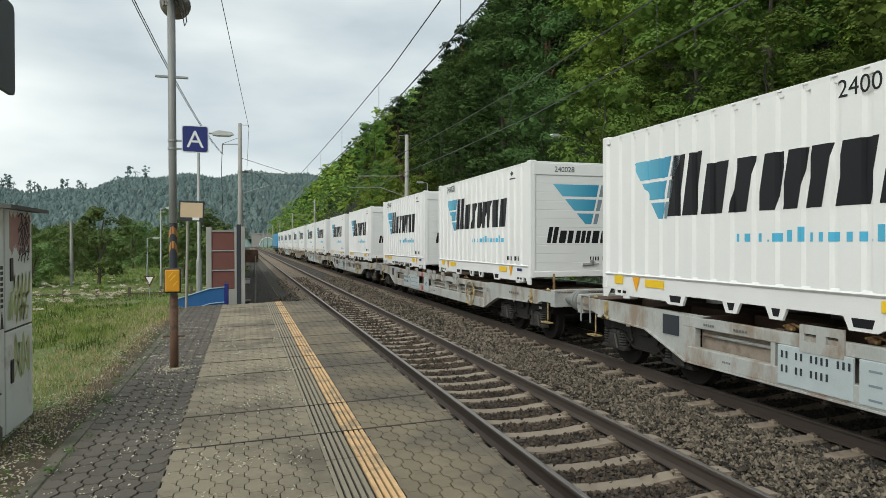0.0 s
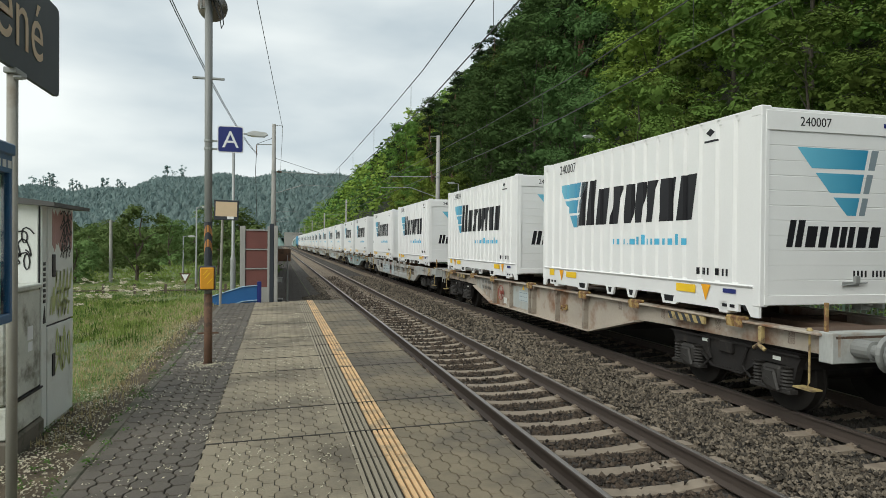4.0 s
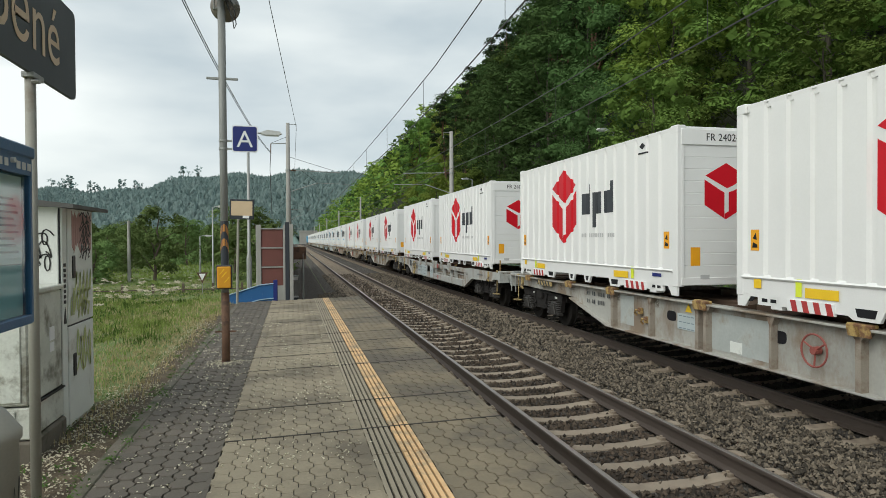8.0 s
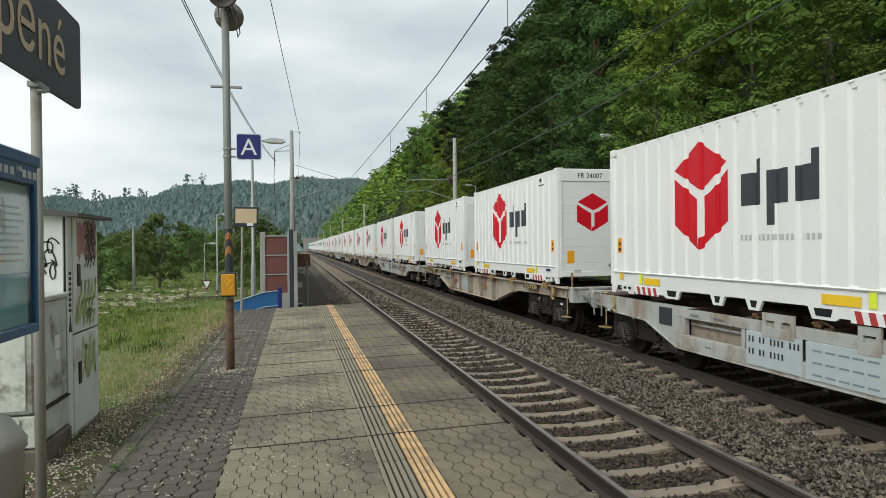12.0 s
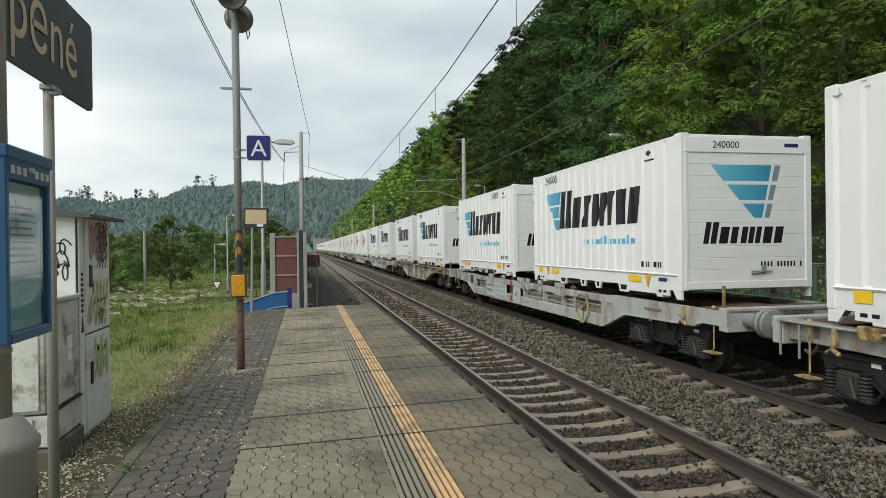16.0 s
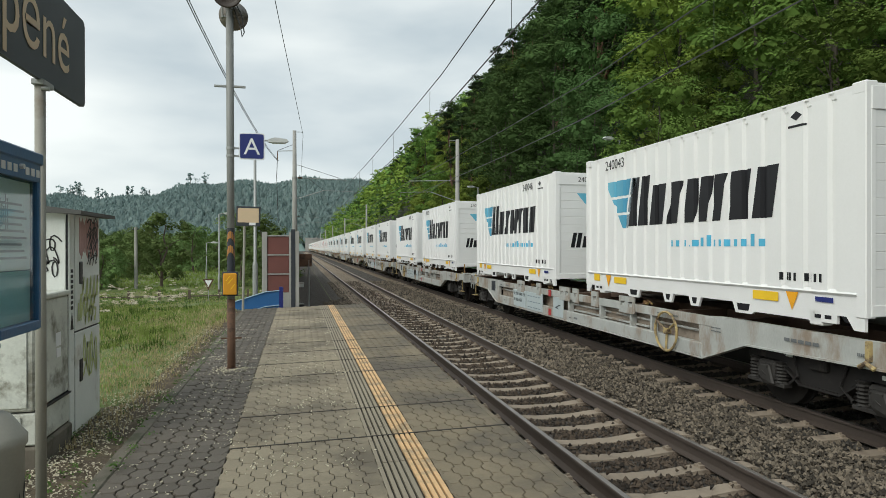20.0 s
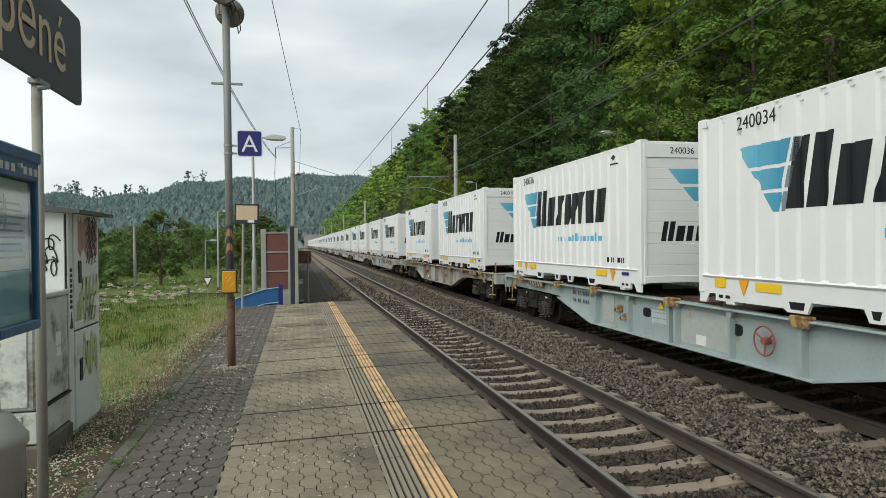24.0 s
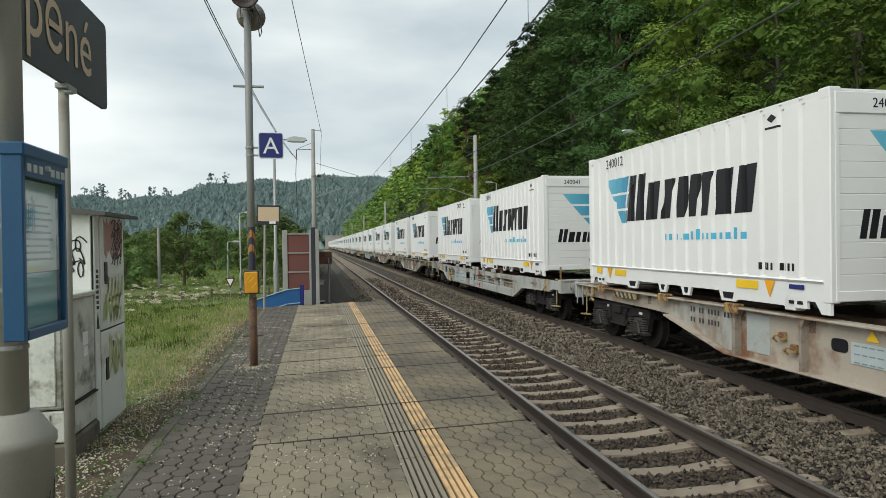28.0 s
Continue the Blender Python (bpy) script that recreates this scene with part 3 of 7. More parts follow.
    dark[brown] = 2
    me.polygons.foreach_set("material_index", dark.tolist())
    tagged(new("ballast_stones", me), "loose grey-brown crushed ballast stones", "ballast", kind="stuff")


make_stones()


# ---- platform ----
def make_platform():
    bm = bmesh.new()
    prism([(KERB_X, plat_z(KERB_X) - 0.02), (EDGE_X - 0.065, plat_z(EDGE_X - 0.065) - 0.02), (EDGE_X - 0.065, -0.17), (EDGE_X - 0.3, -0.18), (EDGE_X - 0.30, -1.2), (KERB_X, -1.2)], PLAT_0, PLAT_1, "y", bm)
    plat = tagged(part("platform", bm, JOINT), "paved railway platform with grooved guide strip", "platform", kind="structure")
    for x0, x1 in ((SLAB_X, TACT_X - 0.002), (TACT_X + 0.428, EDGE_X - 0.064)):
        bm = prism([(x0, plat_z(x0) - 0.05), (x1, plat_z(x1) - 0.05), (x1, plat_z(x1) - 0.011), (x0, plat_z(x0) - 0.011)], PLAT_0, PLAT_1, "y")
        part("bedding", bm, BEDDING, plat)
        for a, b in ((x0, x0 + 0.024), (x1 - 0.024, x1)):
            bm = prism([(a, plat_z(a) - 0.05), (b, plat_z(b) - 0.05), (b, plat_z(b) - 0.0012), (a, plat_z(a) - 0.0012)], PLAT_0, PLAT_1, "y")
            part("slab_border", bm, PAVER if x0 < 0 else PAVER_DIRTY, plat)
    for a, b in ((SLAB_X - 0.052, SLAB_X - 0.014), (KERB_X + 0.092, KERB_X + 0.13)):
        bm = prism([(a, plat_z(a) - 0.05), (b, plat_z(b) - 0.05), (b, plat_z(b) - 0.004), (a, plat_z(a) - 0.004)], PLAT_0, PLAT_1, "y")
        part("cobble_border", bm, COBBLE, plat)
    # edge wall of concrete below the lip
    bm = box(EDGE_X - 0.34, EDGE_X - 0.10, PLAT_0, PLAT_1, -1.2, -0.16)
    part("edge_wall", bm, EDGE, plat, "stained concrete platform wall")
    for i, y in enumerate(np.arange(PLAT_0, PLAT_1 - 0.05, 1.0)):
        y1 = min(y + 0.99, PLAT_1)
        bm = bmesh.new()
        prism([(EDGE_X - 0.06, plat_z(EDGE_X - 0.06)), (EDGE_X - 0.012, -0.001), (EDGE_X, -0.014), (EDGE_X, -0.15), (EDGE_X - 0.06, -0.16)], y + 0.005, y1, "y", bm)
        part("edge_slab", bm, PAVER_DIRTY, plat)
    # guide strip: grooved tiles, the outer half painted yellow
    for y in np.arange(PLAT_0, PLAT_1 - 0.05, 1.0):
        y1 = min(y + 0.992, PLAT_1)
        bm, by = bmesh.new(), bmesh.new()
        for x0, x1, b in ((TACT_X, TACT_X + 0.235, bm), (TACT_X + 0.24, TACT_X + 0.425, by)):
            n = 5 if b is bm else 4
            w = (x1 - x0) / n
            for k in range(n):
                a = x0 + k * w
                box(a + (0.005 if b is bm else 0.006), a + w - (0.012 if b is bm else 0.010), y + 0.004, y1, -0.09, 0.002, bm=b)
        for b in (bm, by):
            for v in b.verts:
                v.co.z += plat_z(v.co.x)
        part("guide_tile", bm, TACTILE, plat)
        part("yellow_tile", by, YELLOW_LINE, plat, "worn ochre yellow ribbed tile")
    # zig-zag pavers in rows of one metre, dark cobbles on the outer strip
    def zigzag(w, l, t):
        a = 0.016
        p, q = l / 4 - t, l / 4 + t
        right = [(w / 2 - a, -l / 2), (w / 2 - a, -q), (w / 2 + a, -p), (w / 2 + a, p), (w / 2 - a, q), (w / 2 - a, l / 2)]
        return right + [(-x, -y) for x, y in right]

    def slab_piece(pts, top, lip):
        vs, n = [], len(pts)
        for s, z in ((1.0, -0.05), (1.0, top - lip), (0.988 if lip < 0.006 else 0.95, top)):
            vs += [(x * s, y * (1 - (1 - s) * 0.6), z) for x, y in pts]
        fs = [tuple(range(2 * n, 3 * n))]
        for r in (0, n):
            fs += [(r + i, r + (i + 1) % n, r + n + (i + 1) % n, r + n + i) for i in range(n)]
        return vs, fs

    def lay(name, x0, x1, w, l, pts, material, top, lip, near, far, rise):
        vs, fs = slab_piece(pts, top, lip)
        me = pydata(name, vs, fs, material)
        av, af, count = [], [], 0
        cols = int(round((x1 - x0) / w))
        w2 = (x1 - x0) / cols
        rows = []
        y = near
        while y < far:
            rows.append(y)
            y += l
        rng = random.Random(name)
        for j, yy in enumerate(rows):
            for i in range(cols):
                px = x0 + (i + 0.5) * w2
                off = (l / 2 if i % 2 else 0)
                py = yy + l / 2 + off
                if py + l / 2 > far:
                    continue
                z = plat_z(px) + rng.uniform(-rise, rise)
                if 2.6 < py < 6.5 and count < 300 and px > -1.45:
                    o = new(name, me)
                    o.parent = plat
                    o.location = (px, py, z)
                    o.rotation_euler = (rng.uniform(-rise, rise) * 2, 0.0, rng.uniform(-0.01, 0.01))
                    count += 1
                else:
                    b = len(av)
                    av += [(x + px, y2 + py, z2 + z) for x, y2, z2 in vs]
                    af += [tuple(q + b for q in f) for f in fs]
        o = part(name + "_field", pydata(name + "_field", av, af, material), material, plat)
        tagged(o, kind="stuff")

    lay("paver", SLAB_X, TACT_X - 0.004, 0.1148, 0.2485, zigzag(0.1072, 0.2410, 0.017), PAVER, 0.0, 0.0022, -8.0, PLAT_1, 0.0007)
    lay("paver_outer", TACT_X + 0.43, EDGE_X - 0.062, 0.1136, 0.2485, zigzag(0.1056, 0.2405, 0.017), PAVER_DIRTY, 0.0, 0.0022, -8.0, PLAT_1, 0.0007)
    lay("cobble", KERB_X + 0.105, SLAB_X - 0.025, 0.130, 0.19, zigzag(0.119, 0.180, 0.024), COBBLE, 0.002, 0.009, -8.0, PLAT_1, 0.004)
    for y in np.arange(-8.0, PLAT_1, 1.0):
        part("kerb_stone", box(KERB_X - 0.03, KERB_X + 0.09, y + 0.006, min(y + 0.995, PLAT_1), -0.4, plat_z(KERB_X) + random.uniform(-0.004, 0.012), 0.012), KERB, plat)
    # cross joints each metre, a dark line of tar proud of the joint bed
    for y in JOINTS:
        for x0, x1 in ((SLAB_X, EDGE_X - 0.012),):
            bm = bmesh.new()
            v = [bm.verts.new((x, y + q, plat_z(x) + 0.0035)) for x, q in ((x0, -0.013), (x1, -0.013), (x1, 0.013), (x0, 0.013))]
            bm.faces.new(v)
            r = bmesh.ops.extrude_face_region(bm, geom=bm.faces[:])
            for q in r["geom"]:
                if isinstance(q, bmesh.types.BMVert):
                    q.co.z -= 0.02
            part("tar_joint", bm, JOINT, plat)


make_platform()

# ---- the train ----
# order of the train: wagon kind, cargo kind, numbers of leading and trailing container (a * marks a number at the trailing end)
ORDER = {
    -5: ("B", "blue", "", ""), -4: ("A", "blue", "", ""), -3: ("B", "blue", "", ""), -2: ("A", "blue", "", ""), -1: ("A", "blue", "", ""),
    0: ("A", "blue", "240048", "240028"), 1: ("A", "blue", "240013*", "240003"), 2: ("b", "blue", "240019", "240023"), 3: ("A", "blue", "240021", "240016"),
    4: ("R", "blue", "240024", "240007"), 5: ("R", "red", "FR 24025", "FR 24017"), 6: ("B", "red", "FR 24021", "FR 24016"), 7: ("A", "red", "-", "FR 24026"),
    8: ("B", "red", "FR 24024", "FR 24013"), 9: ("B", "red", "FR 24019", "FR 24002"), 10: ("A", "red", "-", "FR 24005"), 11: ("R", "red", "FR 24001", "FR 24007"),
    12: ("A", "red", "-", "FR 24008"), 13: ("A", "blue", "240044", "240029"), 14: ("B", "blue", "240011", "240030"), 15: ("A", "blue", "240009*", "240000"),
    16: ("B", "blue", "240010", "240035"), 17: ("A", "blue", "240026*", "240020"), 18: ("A", "blue", "240015*", "240022"), 19: ("A", "blue", "240046*", "240043"),
    20: ("A", "blue", "240050*", "240038"), 21: ("A", "blue", "240047", "240031"), 22: ("B", "blue", "240025", "240018"), 23: ("b", "blue", "240036", "240034"),
    24: ("B", "blue", "240032", "240051"), 25: ("B", "blue", "240045", "240040"), 26: ("A", "blue", "240039*", "240041"), 27: ("R", "blue", "240012", "240062"), 28: ("A", "blue", "240049", "240037"),
}
for _, _, n1, n2 in ORDER.values():
    for n in (n1.strip("*-"), n2):
        if n:
            text_mesh(n, 0.17, "black_film"), text_mesh(n, 0.27, "black_film")
PITCH, BOX_L, BOX_W = 19.17, 7.36, 2.55
BOX_Z = RAIL_Z + 1.27
RIB = 0.392


def corr(y):
    """Depth of the side sheet's corrugation at a place along the container."""
    p = (y + BOX_L / 2 - 0.16) % RIB
    if abs(y) > BOX_L / 2 - 0.17:
        return 0.0
    a, b, c, d = 0.255, 0.285, 0.362, RIB
    if p < a:
        return 0.0
    if p < b:
        return 0.046 * (p - a) / (b - a)
    if p < c:
        return 0.046
    return 0.046 * (d - p) / (d - c)


BREAKS = sorted({round(-BOX_L / 2 + 0.16 + k * RIB + q, 4) for k in range(19) for q in (0.0, 0.255, 0.285, 0.362) if -BOX_L / 2 + 0.16 + k * RIB + q < BOX_L / 2 - 0.17})


def on_side(name, polys, material, lift=0.004):
    """Film on the corrugated side, from outlines in (metres from the leading end, height)."""
    bm = bmesh.new()
    for poly in polys:
        bm.faces.new([bm.verts.new((0, BOX_L / 2 - u, z)) for u, z in poly])
    for b in BREAKS:
        bmesh.ops.bisect_plane(bm, geom=bm.verts[:] + bm.edges[:] + bm.faces[:], plane_co=(0, b, 0), plane_no=(0, 1, 0))
    for v in bm.verts:
        v.co.x = -BOX_W / 2 + (0 if lift > 0.02 else corr(v.co.y)) - (0.004 if lift > 0.02 else lift)
    bmesh.ops.recalc_face_normals(bm, faces=bm.faces[:])
    me = bpy.data.meshes.new(name)
    bm.to_mesh(me)
    bm.free()
    me.materials.append(material)
    return me


def on_end(name, polys, material, lift=0.006, dy=0.0):
    bm = bmesh.new()
    for poly in polys:
        bm.faces.new([bm.verts.new((x, -BOX_L / 2 - lift + dy, z)) for x, z in poly])
    bmesh.ops.recalc_face_normals(bm, faces=bm.faces[:])
    me = bpy.data.meshes.new(name)
    bm.to_mesh(me)
    bm.free()
    me.materials.append(material)
    return me


def rect(u0, u1, z0, z1, lean=0.0):
    return [(u0, z0), (u1, z0), (u1 + lean, z1), (u0 + lean, z1)]


def sheet_mesh(plain_end):
    """Corrugated side sheet, both sides apart."""
    ys = [-BOX_L / 2 + 0.12] + BREAKS + [BOX_L / 2 - 0.12]
    sides = []
    for s in (-1, 1):
        bm = bmesh.new()
        rows = []
        for z in (0.34, 2.63):
            rows.append([bm.verts.new((s * (BOX_W / 2 - corr(y)), y, z)) for y in ys])
        inner = [[bm.verts.new((s * (BOX_W / 2 - 0.07), y, z)) for y in (ys[0], ys[-1])] for z in (0.34, 2.63)]
        for i in range(len(ys) - 1):
            bm.faces.new((rows[0][i], rows[0][i + 1], rows[1][i + 1], rows[1][i]))
        bm.faces.new((inner[0][0], inner[0][1], inner[1][1], inner[1][0]))
        bmesh.ops.recalc_face_normals(bm, faces=bm.faces[:])
        me = bpy.data.meshes.new("side_sheet")
        bm.to_mesh(me)
        bm.free()
        me.materials.append(WHITE)
        sides.append(me)
    return sides


def mesh_of(name, bm, material):
    me = bpy.data.meshes.new(name)
    bm.to_mesh(me)
    bm.free()
    me.materials.append(material)
    return me


HL, HW = BOX_L / 2, BOX_W / 2
SIDES = sheet_mesh(False)
M_ROOF = mesh_of("roof", box(-HW + 0.02, HW - 0.02, -HL + 0.02, HL - 0.02, 2.665, 2.70, 0.008), WHITE)
M_TOPRAILS = []
for s in (-1, 1):
    bm = box(s * (HW - 0.055) - 0.02, s * (HW - 0.055) + 0.02, -HL + 0.1, HL - 0.1, 2.60, 2.68)
    for k in range(18):
        y = -HL + 0.16 + k * RIB
        box(s * (HW - 0.035) - 0.03, s * (HW - 0.035) + 0.03, y + 0.0, min(y + 0.30, HL - 0.13), 2.60, 2.69, bm=bm)
    M_TOPRAILS.append(mesh_of("top_rail", bm, WHITE_FRAME))
bm = bmesh.new()
for s in (-1, 1):
    box(s * (HW - 0.06) - 0.05, s * (HW - 0.06) + 0.05, -HL + 0.1, HL - 0.1, 0.13, 0.345, 0.01, bm)
    prism([(s * HW, 0.335), (s * (HW + 0.018), 0.36), (s * (HW - 0.02), 0.40)], -HL + 0.12, HL - 0.12, "y", bm)
box(-HW + 0.15, HW - 0.15, -HL + 0.1, HL - 0.1, 0.15, 0.24, bm=bm)
for y in np.arange(-3.2, 3.3, 0.64):
    box(-HW + 0.1, HW - 0.1, y - 0.04, y + 0.04, 0.10, 0.16, bm=bm)
M_BASE = mesh_of("base_frame", bm, WHITE_FRAME)
M_POST = mesh_of("corner_post", box(-0.07, 0.07, -0.07, 0.07, 0.1, 2.6, 0.012), WHITE)
bm = box(-0.085, 0.085, -0.10, 0.10, 2.58, 2.72, 0.014)
M_CASTING = mesh_of("corner_casting", bm, WHITE_FRAME)
bm = box(-0.09, 0.09, -0.10, 0.10, -0.045, 0.14, 0.014)
box(-0.05, 0.05, -0.16, -0.10, 0.03, 0.12, bm=bm)
M_FOOT = mesh_of("foot_casting", bm, WHITE_FRAME)
bm = bmesh.new()
# bh: black patches standing in for the shade inside the skirt's openings
bh = bmesh.new()
for s in (-1, 1):
    def q(u):
        return s * (HL - u)
    for a, b in ((1.86, 2.34), (3.12, 3.46)):
        prism([(q(a + 0.10), 0.105), (q(a + 0.13), 0.01), (q(b - 0.13), 0.01), (q(b - 0.10), 0.105)], -0.024, -0.02, "x", bh)
    prism([(q(0.22), 0.11), (q(0.20), 0.03), (q(0.30), 0.03), (q(0.38), 0.11)], -0.012, -0.008, "x", bh)
    for a in (0.50, 0.66):
        prism([(q(a), 0.09), (q(a), 0.045), (q(a + 0.1), 0.045), (q(a + 0.1), 0.09)], -0.024, -0.02, "x", bh)
    for k in range(4):
        prism([(q(1.45 + 0.07 * k), 0.07), (q(1.45 + 0.07 * k), 0.045), (q(1.48 + 0.07 * k), 0.045), (q(1.48 + 0.07 * k), 0.07)], -0.014, -0.01, "x", bh)
half = [(0.02, -0.045), (0.17, -0.045), (0.28, 0.10), (0.42, 0.10), (0.42, 0.0), (0.86, 0.0), (0.86, 0.01), (1.86, 0.01), (1.93, -0.03), (2.27, -0.03), (2.34, 0.115), (3.12, 0.115), (3.19, -0.03), (3.39, -0.03), (3.46, 0.115)]
low = [(HL - u, z) for u, z in half]
prism([(HL - 0.02, 0.14)] + low + [(-y, z) for y, z in reversed(low)] + [(-HL + 0.02, 0.14)], -0.02, 0.02, "x", bm)
M_SKIRT, M_SKIRTSHADE = mesh_of("lower_skirt", bm, WHITE_FRAME), mesh_of("skirt_hole_shade", bh, BLACK_LOGO)
# shutter end: slats in a frame
prof = [(0.0, 0.25)]
for k in range(11):
    z = 0.25 + 0.196 * k
    prof += [(-0.024, z + 0.001), (-0.03, z + 0.006), (-0.03, z + 0.187), (-0.024, z + 0.192)]
prof.append((0.0, 2.41))
bm = prism([(y, z) for y, z in prof], -HW + 0.13, HW - 0.13, "x")
M_SHUTTER = mesh_of("roller_shutter", bm, SHUTTER)
bm = bmesh.new()
box(-HW + 0.07, HW - 0.07, -0.05, 0.02, 2.40, 2.66, 0.008, bm)
box(-HW + 0.07, HW - 0.07, -0.05, 0.02, 0.12, 0.25, 0.008, bm)
for s in (-1, 1):
    box(s * (HW - 0.10) - 0.03, s * (HW - 0.10) + 0.03, -0.045, 0.02, 0.25, 2.40, 0.004, bm)
M_ENDFRAME = mesh_of("end_frame", bm, WHITE)
bm = box(-0.14, 0.14, -0.05, -0.03, 0.36, 0.42, 0.005)
box(0.05, 0.13, -0.08, -0.03, 0.40, 0.50, 0.006, bm)
tube([(-0.16, -0.06, 0.37), (0.26, -0.06, 0.41)], 0.012, 6, bm)
M_LOCK = mesh_of("shutter_lock", bm, GALV)
bm = bmesh.new()
ex = np.linspace(-HW + 0.08, HW - 0.08, 33)
for i in range(32):
    a = 0.022 if (i // 2) % 2 else 0.0
    box(ex[i], ex[i + 1], -0.02 - a, 0.0, 0.14, 2.62, bm=bm)
M_PLAINEND = mesh_of("corrugated_end", bm, SHUTTER)

# films: a blue wing with dark letters' bars, and a red cube with dark bars
WING = [[(0.96, 2.17), (2.02, 2.17), (1.93, 1.87), (1.20, 1.87)], [(1.25, 1.82), (1.91, 1.82), (1.83, 1.55), (1.46, 1.55)], [(1.50, 1.50), (1.82, 1.50), (1.74, 1.25), (1.69, 1.25)]]
M_WING = on_side("blue_wing", WING, WING_SIDE)
M_WING_TIP = on_side("dark_wing_tip", [[(2.07, 2.17), (2.17, 2.17), (2.09, 1.87), (1.99, 1.87)], [(1.97, 1.82), (2.07, 1.82), (2.00, 1.55), (1.90, 1.55)], [(1.88, 1.50), (1.98, 1.50), (1.91, 1.25), (1.81, 1.25)]], INK)


def slanted_word(u, z, h, s=1.0):
    """Six plain slanting blocks in the place of a heavy slanting word."""
    k, out = 0.19 * h, []
    for a, b, hi in ((0.0, 0.23, 1.0), (0.31, 0.56, 1.0), (0.68, 1.06, 0.78), (1.17, 1.46, 0.78), (1.62, 1.88, 0.78), (1.95, 2.18, 0.78), (2.25, 2.48, 0.78), (2.60, 2.98, 0.78), (3.10, 3.46, 0.78)):
        out.append([(u + a * s, z), (u + b * s, z), (u + b * s + k * hi, z + h * hi), (u + a * s + k * hi, z + h * hi)])
    return out


M_WORD = on_side("dark_lettering_bars", slanted_word(1.92, 1.28, 0.88, 1.14), BLACK_LOGO)
url, u = [], 3.36
for w, h in ((.16, .12), (.16, .12), (.16, .12), (.04, .03), (.2, .12), (.12, .16), (.11, .2), (.12, .12), (.09, .12), (.2, .12), (.12, .12), (.1, .12), (.04, .03), (.13, .2), (.12, .12)):
    url.append(rect(u, u + w * 0.62, 0.90, 0.90 + h * 0.85))
    u += w + 0.035
M_URL = on_side("blue_lettering_bars", url, BLUE_LOGO)
M_CODE = on_side("code_bars", [rect(6.0 + 0.085 * k, 6.0 + 0.085 * k + 0.042, 0.47, 0.57) for k in (0, 1, 2, 3, 5, 6, 7, 8)], BLACK_LOGO)
M_TRI = on_side("orange_triangle", [[(0.97, 0.33), (1.19, 0.33), (1.08, 0.10)], [(6.12, 0.33), (6.34, 0.33), (6.23, 0.10)]], ORANGE_FILM, 0.022)
M_YELLOW = on_side("yellow_sticker", [rect(1.33, 1.83, 0.19, 0.31), rect(5.48, 5.98, 0.19, 0.31), rect(0.42, 0.68, 0.20, 0.34)], YELLOW_FILM, 0.022)
M_BADGE = on_side("oval_badge", [rect(6.62, 6.9, 0.24, 0.30)], SIGN_BLUE, 0.022)
M_TOPMARK = on_side("corner_mark", [[(6.20, 2.52), (6.30, 2.58), (6.40, 2.52), (6.30, 2.46)], rect(6.16, 6.44, 2.38, 2.41)], BLACK_LOGO)
EW = [[(a, z + 0.21) for a, z in q] for q in ([(-0.70, 1.99), (0.48, 1.99), (0.42, 1.72), (-0.46, 1.72)], [(-0.40, 1.66), (0.41, 1.66), (0.35, 1.40), (-0.16, 1.40)], [(-0.10, 1.34), (0.34, 1.34), (0.28, 1.10), (0.13, 1.10)])]
M_ENDWING = on_end("blue_wing", EW, WING_END, -0.002)
M_ENDTIP = on_end("dark_wing_tip", [[(a, z + 0.21) for a, z in q] for q in ([(0.54, 1.99), (0.66, 1.99), (0.59, 1.72), (0.48, 1.72)], [(0.46, 1.66), (0.57, 1.66), (0.50, 1.40), (0.40, 1.40)], [(0.39, 1.34), (0.49, 1.34), (0.43, 1.10), (0.33, 1.10)])], INK, -0.002)
M_ENDWORD = on_end("dark_lettering_bars", slanted_word(-0.86, 0.88, 0.36, 0.44), BLACK_LOGO, -0.002)
M_ENDCODE = on_end("code_bars", [rect(0.25 + 0.065 * k, 0.25 + 0.065 * k + 0.034, 0.48, 0.57) for k in (0, 1, 2, 3, 5, 6, 7, 8, 9, 10, 12)], BLACK_LOGO, -0.002)
M_ENDBADGE = on_end("oval_badge", [rect(0.72, 1.0, 2.51, 2.57)], SIGN_BLUE, 0.019)


def cube_polys(c, z, w, h):
    """A plain cube seen corner-on, its near edges left open."""
    a = w / 2
    top = [(c - a + 0.02 * w, z + 0.27 * h), (c, z + 0.5 * h), (c + a - 0.02 * w, z + 0.27 * h), (c + 0.16 * w, z + 0.10 * h), (c + 0.02 * w, z + 0.05 * h)]
    left = [(c - a, z + 0.20 * h), (c - a, z - 0.25 * h), (c - 0.04 * w, z - 0.49 * h), (c - 0.04 * w, z - 0.03 * h)]
    right = [(c + 0.06 * w, z - 0.36 * h), (c + 0.06 * w, z - 0.02 * h), (c + 0.20 * w, z + 0.02 * h), (c + a, z + 0.20 * h), (c + a, z - 0.25 * h), (c + 0.0, z - 0.50 * h), (c - 0.04 * w, z - 0.49 * h), (c - 0.03 * w, z - 0.40 * h)]
    return [top, left, right]


M_CUBE = on_side("red_cube", cube_polys(2.89, 1.62, 1.36, 1.66), RED_LOGO)


def three_bars(u, z, s):
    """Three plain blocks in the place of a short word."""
    r = []
    for k, (lo, hi) in enumerate(((0.0, 0.62), (-0.28, 0.46), (0.0, 0.62))):
        a = u + k * 0.50 * s
        q = a + (0.26 * s if k != 1 else 0)
        r.append(rect(a, a + 0.38 * s, z, z + 0.44 * s))
        r.append(rect(q, q + 0.12 * s, z + 0.44 * s, z + hi * s) if k != 1 else rect(q, q + 0.12 * s, z + lo * s, z))
    return r


